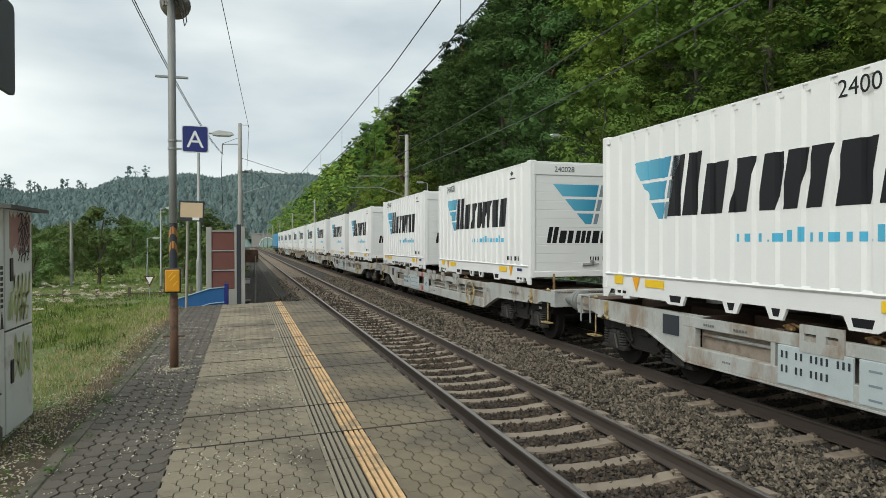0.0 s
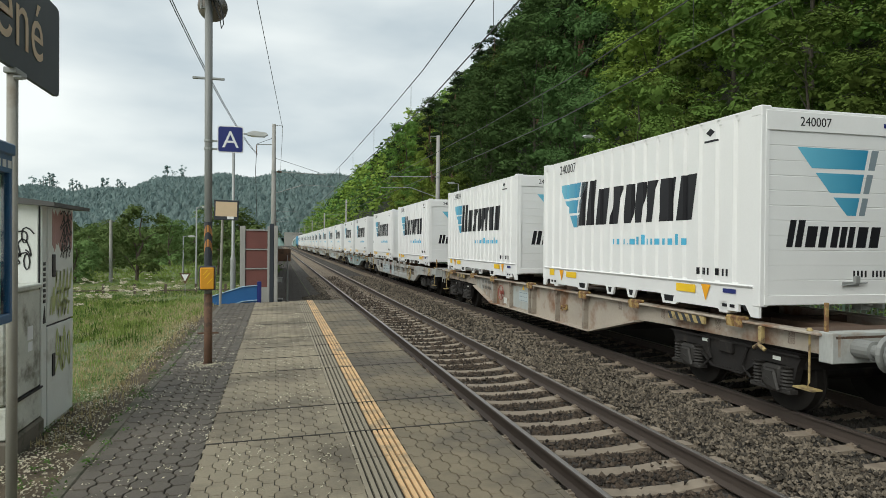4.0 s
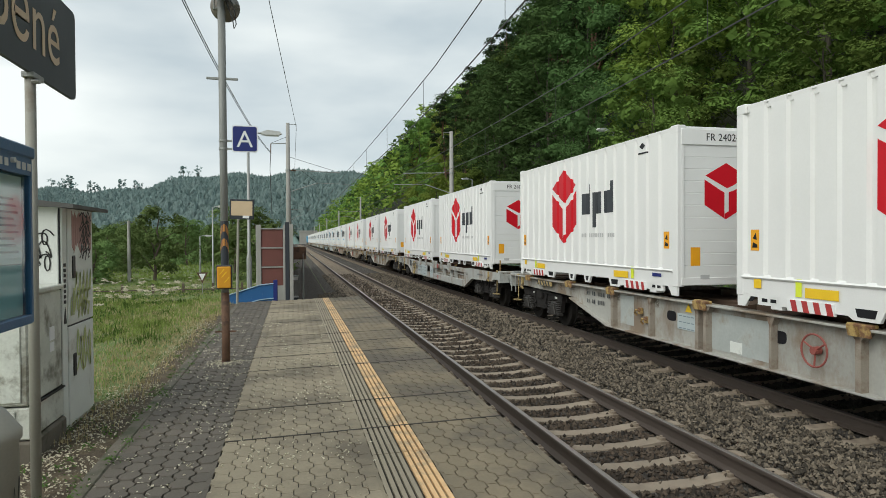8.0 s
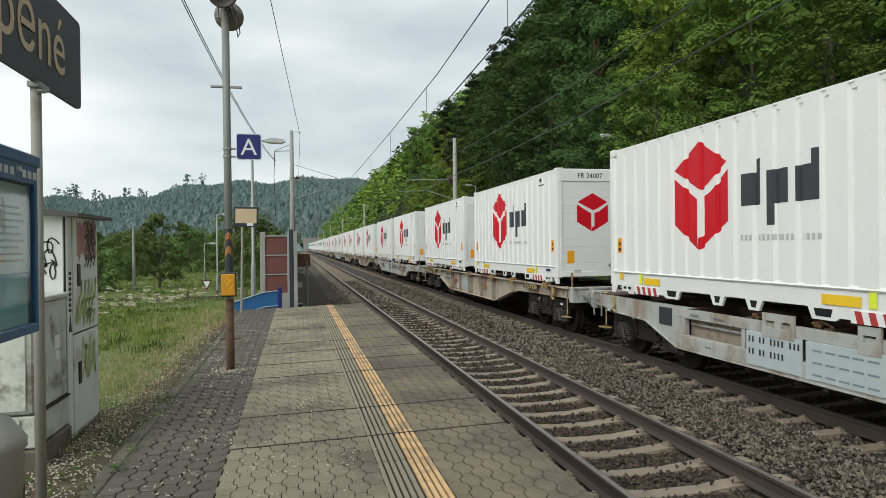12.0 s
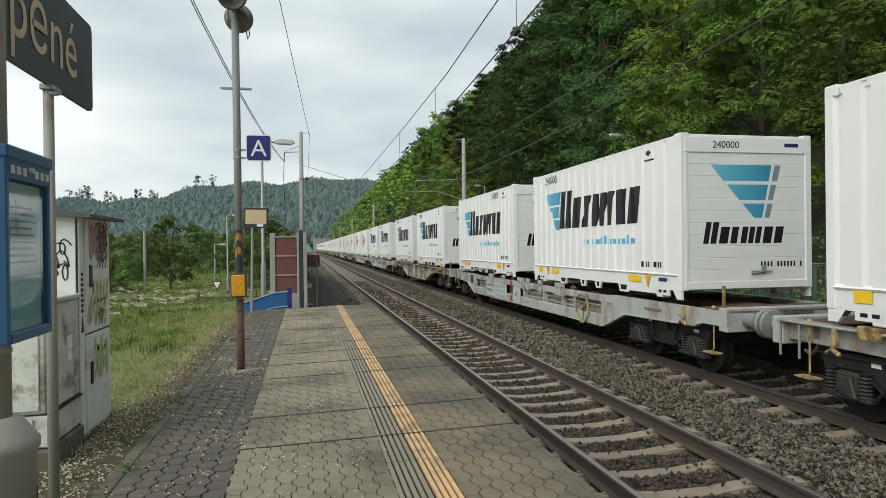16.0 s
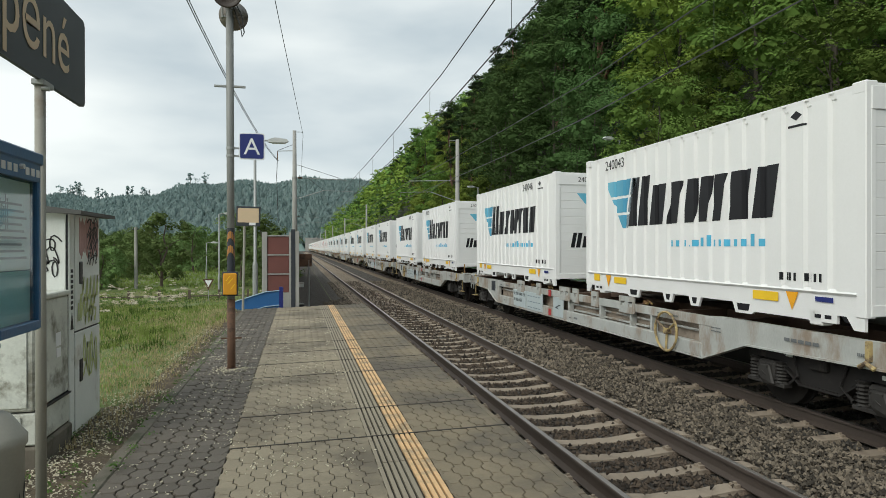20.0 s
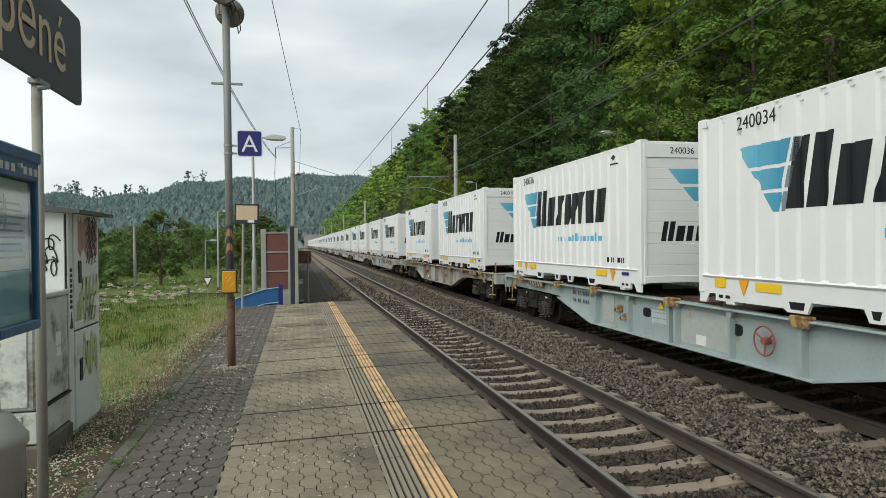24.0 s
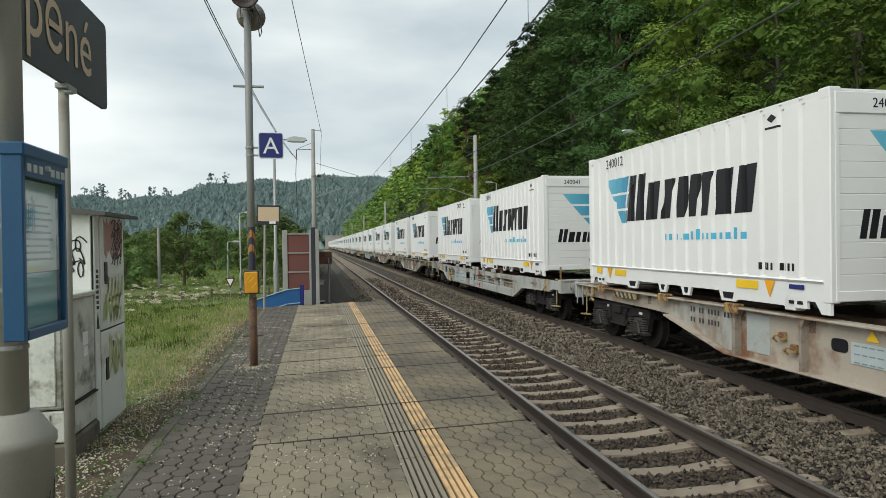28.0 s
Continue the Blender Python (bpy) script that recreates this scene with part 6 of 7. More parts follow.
def canopy(name, spots, material, label, shoulder):
    """Closed forest far off: a small uneven crown for each tree, broken up by loose leaf clumps."""
    rng = np.random.default_rng(len(spots) + 3)
    base = np.array(spots)
    n, k = len(base), 6
    a = np.linspace(0, 2 * math.pi, k, endpoint=False)
    rings = []
    for up, out in ((0.0, 1.2), (0.5, 1.0), (0.8, shoulder), (1.0, 0.06)):
        w = base[:, 4:5] * out * rng.uniform(0.6, 1.4, (n, k))
        h = base[:, 3:4] * up * rng.uniform(0.85, 1.15, (n, k))
        rings.append(np.stack((base[:, 0:1] + w * np.cos(a), base[:, 1:2] + w * np.sin(a), base[:, 2:3] + h), -1))
    v = np.stack(rings, 1).reshape(-1, 3)
    q = [(r * k + i, r * k + (i + 1) % k, (r + 1) * k + (i + 1) % k, (r + 1) * k + i) for r in range(3) for i in range(k)]
    f = (np.array(q)[None] + (np.arange(n) * 4 * k)[:, None, None]).reshape(-1, 4).tolist()
    m = 7
    d = rng.normal(0, 1, (n * m, 3))
    d /= np.linalg.norm(d, axis=1)[:, None]
    d[:, 2] = abs(d[:, 2])
    size = np.repeat(base[:, 3:5], m, 0)
    p = np.repeat(base[:, :3], m, 0) + d * np.column_stack((size[:, 1] * 1.05, size[:, 1] * 1.05, size[:, 0]))
    leaf = blade_quads(p, d + np.array((0, 0, 0.5)), rng, 0.8)
    f += quads(leaf, len(v))
    tagged(new(name, pydata(name, np.concatenate((v, leaf)).tolist(), f, material)), label, "forest", kind="stuff")


def make_far_woods():
    rng = random.Random(8)
    mixed = {0: [], 1: [], 2: []}
    y = 120.0
    while y < 640:
        x = 17.0 + rng.uniform(0, 4)
        while x < 120:
            if y > 150 or x / y < 0.2 or x > 90:
                xx, yy = x + rng.uniform(-2, 2), y + rng.uniform(-2, 2)
                mixed[rng.choice((0, 1, 1, 2)) if xx / yy < 0.22 else rng.choice((0, 0, 1, 2, 2, 2))].append((xx, yy, hill_z(xx, yy) - 1, rng.uniform(9, 15), rng.uniform(3, 4.6)))
            x += 6 + y * 0.006
        y += 5.5 + (y - 120) * 0.012
    for x, y in REST:
        mixed[rng.choice((0, 1, 2))].append((x, y, hill_z(x, y) - 1, rng.uniform(10, 15), rng.uniform(3, 4.4)))
    for k, m in ((0, LEAF_A), (1, LEAF_B), (2, LEAF_C)):
        far_wood("slope_forest", mixed[k], m, "leafy forest covering the steep slope", 130, 0.55)
    # unseen trees behind the camera, added to close off the light there
    back = []
    for _ in range(170):
        x, y = rng.uniform(17, 75), rng.uniform(-75, 3)
        back.append((x, y, hill_z(x, y) - 1, rng.uniform(9, 14), rng.uniform(3, 4.4)))
    far_wood("slope_forest", back, LEAF_A, "leafy forest covering the steep slope", 130, 0.55)
    hill = []
    for _ in range(17000):
        x, y = rng.uniform(-420, 190), 425 + 330 * rng.random() ** 0.8
        z = far_hill(x, y) - 2
        if x > 11 and hill_z(x, y) > z + 4:
            continue
        if z > 4:
            hill.append((x, y, z, rng.uniform(5, 9.5), rng.uniform(1.7, 2.7)))
    canopy("hill_forest", hill[::2], FAR_LEAF, "forest on the far hill, tinted blue-green for haze", 0.75)
    canopy("hill_conifers", hill[1::2], FAR_CONIFER, "darker conifers on the far hill, tinted for haze", 0.35)
    # thin lone pines along the skyline
    bm = bmesh.new()
    sky = []
    for i in range(70):
        x = rng.choice((rng.gauss(-190, 16), rng.gauss(-150, 16), rng.gauss(-225, 25), rng.gauss(-112, 14))) if i < 30 else rng.uniform(-110, 130)
        h = rng.uniform(11, 19) if i < 30 else rng.uniform(4, 8)
        z = far_hill(x, 722)
        tube([(x, 722, z - 2), (x, 722, z + h)], [0.35, 0.15], 5, bm)
        sky.append((x, 722, z + h * 0.25, h * 0.8, rng.uniform(2.0, 3.6) if i < 30 else 1.6))
    tagged(part("skyline_trunks", bm, BARK), "thin trunks of lone pines on the ridge", "forest", kind="stuff")
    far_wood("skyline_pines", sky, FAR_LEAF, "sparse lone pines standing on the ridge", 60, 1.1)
    # dark wood edge across the meadow
    edge, edge2 = [], []
    for _ in range(190):
        a = rng.uniform(-24, 2.5)
        d = rng.uniform(98, 134)
        x, y = d * math.tan(radians(a)), d
        if x > -3.5:
            continue
        (edge if rng.random() < 0.6 else edge2).append((x, y, meadow_z(x, y) - 0.3, rng.uniform(3.0, 4.6) + (d - 92) * 0.03, rng.uniform(2.2, 3.2)))
    far_wood("wood_edge", edge, LEAF_A, "shaded leafy wood edge behind the meadow", 700, 0.52)
    far_wood("wood_edge", edge2, LEAF_HAZED, "green leafy wood edge behind the meadow", 700, 0.52)


make_far_woods()
for k, x, y, s in ((8, -13.5, 50, 1.0), (9, -26, 60, 0.9), (8, -16.5, 46, 0.95), (9, -19.5, 58, 0.85), (10, -2.2, 48, 1.0), (10, -4.4, 53, 0.9), (7, -10.1, 52, 1.45), (9, -15.0, 66, 0.85), (10, -19.0, 74, 0.85), (9, -23.5, 70, 0.9)):
    plant(k, x, y, meadow_z(x, y) - 0.2, s, k * 70 + x * 10, "tree", "trees on the meadow", "small round-crowned leafy tree on the meadow")



def make_undergrowth():
    rng = np.random.default_rng(31)
    n = 420
    c = np.column_stack((rng.uniform(13.2, 18.5, n), 2 + 88 * rng.random(n) ** 1.3, np.zeros(n)))
    c[:, 2] = [hill_z(x, y) + rng.uniform(0.2, 1.3) for x, y, _ in c]
    v = leaf_cloud(rng, c, rng.uniform(0.4, 0.9, n), 0.7, 17000, 0.09, 0.7)
    tagged(new("undergrowth", pydata("undergrowth", v.tolist(), quads(v), LEAF_A)), "leafy undergrowth at the foot of the slope", "bushes", kind="stuff")


make_undergrowth()

# ---- grass ----
def blades(name, n, where, hgt, wid, material, label, seed, lean=0.45, clump=4):
    rng = np.random.default_rng(seed)
    pts = [where(rng) for _ in range(n // clump)]
    base = np.repeat(np.array([(x, y, meadow_z(x, y)) for x, y in pts]), clump, 0)
    m = len(base)
    base[:, :2] += rng.normal(0, 0.05, (m, 2))
    a = rng.uniform(0, 6.283, m)
    h = rng.uniform(0.5, 1.2, m) * np.repeat(rng.uniform(0.6, 1.3, m // clump), clump) * hgt
    w = wid * rng.uniform(0.6, 1.3, m)
    d = np.column_stack((np.cos(a), np.sin(a), np.zeros(m)))
    t = np.column_stack((-np.sin(a), np.cos(a), np.zeros(m)))
    up = np.array((0, 0, 1.0))
    l = rng.uniform(0, lean, m)[:, None]
    mid = base + up * (h * 0.6)[:, None] + d * (h[:, None] * l * 0.35)
    top = base + up * h[:, None] * (1 - l * 0.25) + d * (h[:, None] * l)
    v = np.stack((base - t * w[:, None], base + t * w[:, None], mid + t * w[:, None] * 0.7, mid - t * w[:, None] * 0.7, top), 1).reshape(-1, 3)
    i = (np.arange(m) * 5)[:, None]
    f = (i + np.array((0, 1, 2, 3))).tolist() + (i + np.array((3, 2, 4))).tolist()
    tagged(new(name, pydata(name, v.tolist(), f, material)), label, "grass", kind="stuff")


def strip(x0, x1, y0, y1, px=1.0, py=1.0):
    return lambda r: (x1 - (x1 - x0) * r.random() ** px, y0 + (y1 - y0) * r.random() ** py)


def patches(n, d0, d1):
    """Spots gathered in uneven patches over the meadow."""
    r0 = np.random.default_rng(n)
    c = []
    while len(c) < n:
        d, a = d0 + (d1 - d0) * r0.random() ** 0.8, math.radians(r0.uniform(-28, -6))
        if d * math.sin(a) < -3.2:
            c.append((d * math.sin(a), d * math.cos(a), 0.25 + 0.02 * d))

    def f(r):
        x, y, w = c[r.integers(0, n)]
        return x + r.normal(0, w), y + r.normal(0, w * 1.3)
    return f


def tufts(n, d0, d1):
    """Small separate tufts, left clear of the platform."""
    r0 = np.random.default_rng(n)
    c = []
    while len(c) < n:
        d, a = d0 + (d1 - d0) * r0.random() ** 0.9, math.radians(r0.uniform(-30, -6))
        if d * math.sin(a) < -2.5:
            c.append((d * math.sin(a), d * math.cos(a), r0.uniform(0.08, 0.28)))

    def f(r):
        x, y, w = c[r.integers(0, n)]
        return x + r.normal(0, w), y + r.normal(0, w)
    return f


def fan(d0, d1, a0, a1):
    def f(r):
        while True:
            d = d0 + (d1 - d0) * r.random() ** 0.8
            a = math.radians(r.uniform(a0, a1))
            if d * math.sin(a) < -1.7:
                return d * math.sin(a), d * math.cos(a)
    return f


for i in range(26):
    a = -22.5 + 0.92 * i + random.uniform(-0.3, 0.3)
    d = random.uniform(82, 106)
    x, y = d * math.sin(radians(a)), d * math.cos(radians(a))
    if x < -2.6:
        plant((9, 10, 9)[i % 3], x, y, meadow_z(x, y) - 0.3, random.uniform(0.75, 1.05), 40 * i, "tree", "trees of the wood edge", "round leafy tree at the dark wood edge")
blades("weed_patches", 15000, patches(40, 14, 48), 0.13, 0.014, GRASS_DARK, "dark green weed patches in the meadow", 21, 0.6)
blades("grass", 30000, strip(-8.5, -2.2, 6.0, 22, 1.0), 0.065, 0.006, GRASS, "uneven green grass beside the platform", 1, 1.1)
blades("dry_grass", 32000, strip(-7.0, -1.70, 6.3, 20, 1.1), 0.07, 0.005, DRY_GRASS, "straw-coloured dry grass beside the platform", 2, 0.9)
blades("grass_tufts", 15000, tufts(170, 12.5, 32), 0.17, 0.008, GRASS, "taller green grass tufts in the meadow", 7, 0.9)
blades("dark_grass_tufts", 6000, tufts(120, 11, 32), 0.19, 0.009, GRASS_DARK, "dark green tufts in the meadow", 8, 0.9)
blades("meadow_grass", 64000, fan(15, 62, -30, -1), 0.10, 0.012, GRASS, "green meadow grass", 3, 0.9)
blades("meadow_seedheads", 15000, fan(14, 45, -30, -2), 0.11, 0.009, DRY_GRASS, "pale seed heads in the meadow", 4, 0.6)
blades("meadow_far_grass", 20000, fan(50, 100, -26, -1), 0.22, 0.045, GRASS, "far meadow grass", 6)


def umbels():
    rng = np.random.default_rng(12)
    drift = patches(22, 27, 46)
    spots = [drift(rng) for _ in range(110)] + [strip(-7, -3, 17, 26)(rng) for _ in range(50)]
    c = np.array([(x, y, meadow_z(x, y) + rng.uniform(0.45, 0.8)) for x, y in spots])
    v = leaf_cloud(rng, c, np.full(len(c), 0.11), 0.3, 5200, 0.035, 0.4)
    tagged(new("umbel_flowers", pydata("umbel_flowers", v.tolist(), quads(v), FLOWER)), "white umbel flowers in the meadow", "flowers", kind="stuff")
    spots = [strip(-2.4, -1.3, 3.5, 14, 1.0)(rng) for _ in range(240)]
    c = np.array([(x, y, (meadow_z(x, y) if x < -1.5 else plat_z(x)) + 0.03) for x, y in spots])
    v = leaf_cloud(rng, c, np.full(len(c), 0.07), 0.5, 3000, 0.015, 0.5)
    tagged(new("kerb_weeds", pydata("kerb_weeds", v.tolist(), quads(v), GRASS_DARK)), "low green weeds growing along the kerb", "weeds", kind="stuff")
    n = 15000
    p = np.column_stack((KERB_X - 0.5 + 2.6 * rng.random(n) ** 2.2, 2.5 + 13 * rng.random(n) ** 1.4, np.zeros(n)))
    heap = p[rng.integers(0, n, 420), :2]
    p[7600:, :2] = heap[rng.integers(0, 420, n - 7600)] + rng.normal(0, 0.06, (n - 7600, 2))
    p[14300:, :2] = np.array((-0.92, 9.5)) + rng.normal(0, 0.12, (n - 14300, 2))
    p[:5400, 0] = rng.uniform(-2.9, -1.5, 5400)
    p[:5400, 1] = 3.2 + 5.5 * rng.random(5400) ** 1.3
    p[:, 2] = [plat_z(x) + 0.006 if x > KERB_X else meadow_z(x, y) + 0.02 for x, y, _ in p]
    v = leaf_cloud(rng, p, np.full(n, 0.004), 0.2, n, 0.0125, 0.35)
    tagged(new("fallen_petals", pydata("fallen_petals", v.tolist(), quads(v), FLOWER)), "pale fallen petals scattered on the paving", "petals", kind="stuff")


umbels()

# ---- things on and beside the platform ----
def ribbon(points, width, x, face=1, bm=None):
    """A flat painted stroke on a wall at x, through points (y, z)."""
    bm = bm or bmesh.new()
    ps = [Vector((0, y, z)) for y, z in points]
    rows = []
    for i, p in enumerate(ps):
        d = (ps[min(i + 1, len(ps) - 1)] - ps[max(i - 1, 0)]).normalized()
        n = Vector((0, -d.z, d.y)) * width / 2
        rows.append((bm.verts.new((x, p.y + n.y, p.z + n.z)), bm.verts.new((x, p.y - n.y, p.z - n.z))))
    for (a, b), (c, d) in zip(rows, rows[1:]):
        bm.faces.new((a, b, d, c) if face > 0 else (a, c, d, b))
    return bm


def scrawl(rng, y0, y1, z0, z1, loops):
    """A looping spray stroke that spells nothing."""
    out, n = [], loops * 11
    f1, f2, p1, p2 = rng.uniform(0.8, 1.2), rng.uniform(1.6, 2.7), rng.uniform(0, 6), rng.uniform(0, 6)
    for i in range(n + 1):
        t = i / n
        a = t * loops * 2 * math.pi
        out.append((y0 + (y1 - y0) * (t * 0.76 + 0.12 + 0.12 * math.cos(a * f1 + p1)), (z0 + z1) / 2 + (z1 - z0) * (0.33 * math.sin(a * f1 + p2) + 0.15 * math.sin(a * f2 + p1))))
    return out


def make_speaker_post():
    x, y = -0.92, 9.57
    z0 = plat_z(x)
    t = thing("speaker_post", pose(x, y, z0, 0.3, -0.15, 0), "grey steel post with rusty foot, hazard band and loudspeakers", "post")
    part("shaft", tube([(0, 0, 0.95), (0, 0, 5.06)], 0.052, 16), POST_GREY, t, smooth=True)
    part("rusty_foot", tube([(0, 0, -0.3), (0, 0, 0.98)], 0.056, 16), POST_BROWN, t, "flaking brown post foot", smooth=True)
    part("base_plate", lathe([(0.075, 0.0), (0.075, 0.012), (0.06, 0.016)], 12), POST_BROWN, t)
    bm = bmesh.new()
    for k, (a, b) in enumerate(((1.52, 1.70), (1.72, 1.88))):
        for q in range(12):
            an, bn = math.pi * 2 * q / 12, math.pi * 2 * (q + 1) / 12
            za, zb = a + 0.12 * math.sin(an) * -1, a + 0.12 * math.sin(bn) * -1
            v = [bm.verts.new((0.0545 * math.cos(i), 0.0545 * math.sin(i), zz)) for i, zz in ((an, za), (bn, zb), (bn, zb + 0.1), (an, za + 0.1))]
            bm.faces.new(v)
    bmesh.ops.remove_doubles(bm, verts=bm.verts[:], dist=0.0005)
    part("hazard_band", bm, ORANGE_BAND, t, "faded orange spiral band")
    part("dark_band", lathe([(0.0535, 1.36), (0.0535, 1.98)], 16), LOCO_DARK, t)
    b = part("control_box", box(-0.092, 0.092, -0.17, -0.055, 1.05, 1.35, 0.012), BOX_ORANGE, t, "orange-yellow control box")
    part("box_frame", box(-0.104, 0.104, -0.15, -0.052, 1.035, 1.37, 0.01), LOCO_DARK, b)
    rng = random.Random(3)
    for k in range(4):
        a = rng.uniform(-0.06, 0.04)
        z = rng.uniform(1.12, 1.27)
        part("scratch", prism([(a, z), (a + 0.012, z), (a + 0.07, z + 0.07), (a + 0.058, z + 0.07)], -0.172, -0.1705, "y"), YELLOW_FILM, b)
    part("cross_arm", box(-0.21, 0.21, -0.02, 0.02, 3.955, 3.985, 0.004), GALV, t)
    part("foot_bracket", box(-0.14, 0.14, -0.02, 0.02, 0.42, 0.44), POST_BROWN, t)
    for z in (2.98, 3.09):
        part("clamp", lathe([(0.06, z), (0.06, z + 0.03)], 16), GALV, t)
        part("clamp_arm", box(0.05, 0.14, -0.015, 0.015, z + 0.003, z + 0.027), GALV, t)
    horn = [(0.035, -0.17), (0.075, -0.15), (0.10, -0.07), (0.15, 0.03), (0.20, 0.10), (0.205, 0.125), (0.185, 0.13), (0.12, 0.06), (0.03, 0.0)]
    for x1, y1, zz, sc, tilt, turn, m, lab in ((-0.01, -0.12, 5.225, 1.0, -12, 180, SPEAKER_BROWN, "dark brown horn loudspeaker"), (0.05, 0.14, 5.03, 1.0, 8, 10, SPEAKER_GREY, "round grey-brown horn loudspeaker")):
        o = part("loudspeaker", lathe(horn, 24, "y"), m, t, lab, smooth=True)
        o.matrix_basis = pose(x1, y1, zz, tilt, 0, turn) @ Matrix.Diagonal((sc, sc, sc, 1))
    part("speaker_bracket", box(-0.11, -0.085, -0.03, 0.03, 4.92, 5.10, 0.004), GALV, t)
    part("speaker_bracket", box(-0.11, 0.02, -0.02, 0.02, 4.93, 4.955, 0.004), GALV, t)
    part("cap", lathe([(0.056, 5.04), (0.056, 5.07), (0.03, 5.30)], 12), POST_GREY, t)
    part("loose_cable", tube([(0.1, -0.05, 5.1), (0.17, -0.06, 4.95), (0.2, -0.06, 4.72), (0.17, -0.05, 4.66), (0.15, -0.05, 4.8), (0.06, -0.05, 5.05)], 0.008, 5), WIRE, t)
    # sector sign fixed to the post by its own clamps
    s = thing("sector_sign", pose(x, y, z0), "square blue sector sign with a white letter A", "sign")
    r = 0.03
    pts = [(cx + r * math.cos(a), cz + r * math.sin(a)) for cx, cz, a0 in ((0.43, 3.285, 0), (0.145, 3.285, 90), (0.145, 2.975, 180), (0.43, 2.975, 270)) for a in (radians(a0 + q) for q in (0, 30, 60, 90))]
    part("sign_plate", prism(pts, -0.085, -0.07, "y"), SIGN_WHITE, s)
    cx, cz = 0.2875, 3.13
    part("blue_face", prism([(cx + (a - cx) * 0.93, cz + (b - cz) * 0.93) for a, b in pts], -0.088, -0.084, "y"), SIGN_BLUE, s)
    o = part("letter", text_mesh("A", 0.33, "white_sign_paint"), None, s)
    o.matrix_basis = Matrix(((1, 0, 0, cx), (0, 0, -1, -0.09), (0, 1, 0, 3.015), (0, 0, 0, 1)))


def street_lamp(x, y, z0, h, reach, label, turn=0, thick=0.05):
    t = thing("street_lamp", pose(x, y, z0, 0, 0, turn), label, "lamp", "station lamps")
    part("pole", tube([(0, 0, -0.3), (0, 0, 0.0), (0, 0, h)], [thick, thick, thick * 0.75], 12), GALV, t, smooth=True)
    part("base_sleeve", lathe([(thick * 1.5, -0.2), (thick * 1.5, 1.25), (thick * 1.1, 1.35)], 14), GALV, t)
    part("arm", tube([(0, 0, h - 0.02), (reach * 0.25, 0, h + 0.03), (reach * 0.5, 0, h + 0.03)], thick * 0.5, 8), GALV, t)
    bm = bmesh.new()
    prism([(reach * 0.4, h - 0.02), (reach * 0.9, h - 0.02), (reach, h + 0.02), (reach * 0.95, h + 0.08), (reach * 0.6, h + 0.12), (reach * 0.4, h + 0.06)], -0.09, 0.09, "y", bm)
    head = part("lamp_head", bm, LAMP_GLASS, t, "flat pale lamp head")
    part("cover", box(reach * 0.5, reach * 0.92, -0.075, 0.075, h - 0.045, h - 0.02, 0.01), SIGN_WHITE, head)
    return t


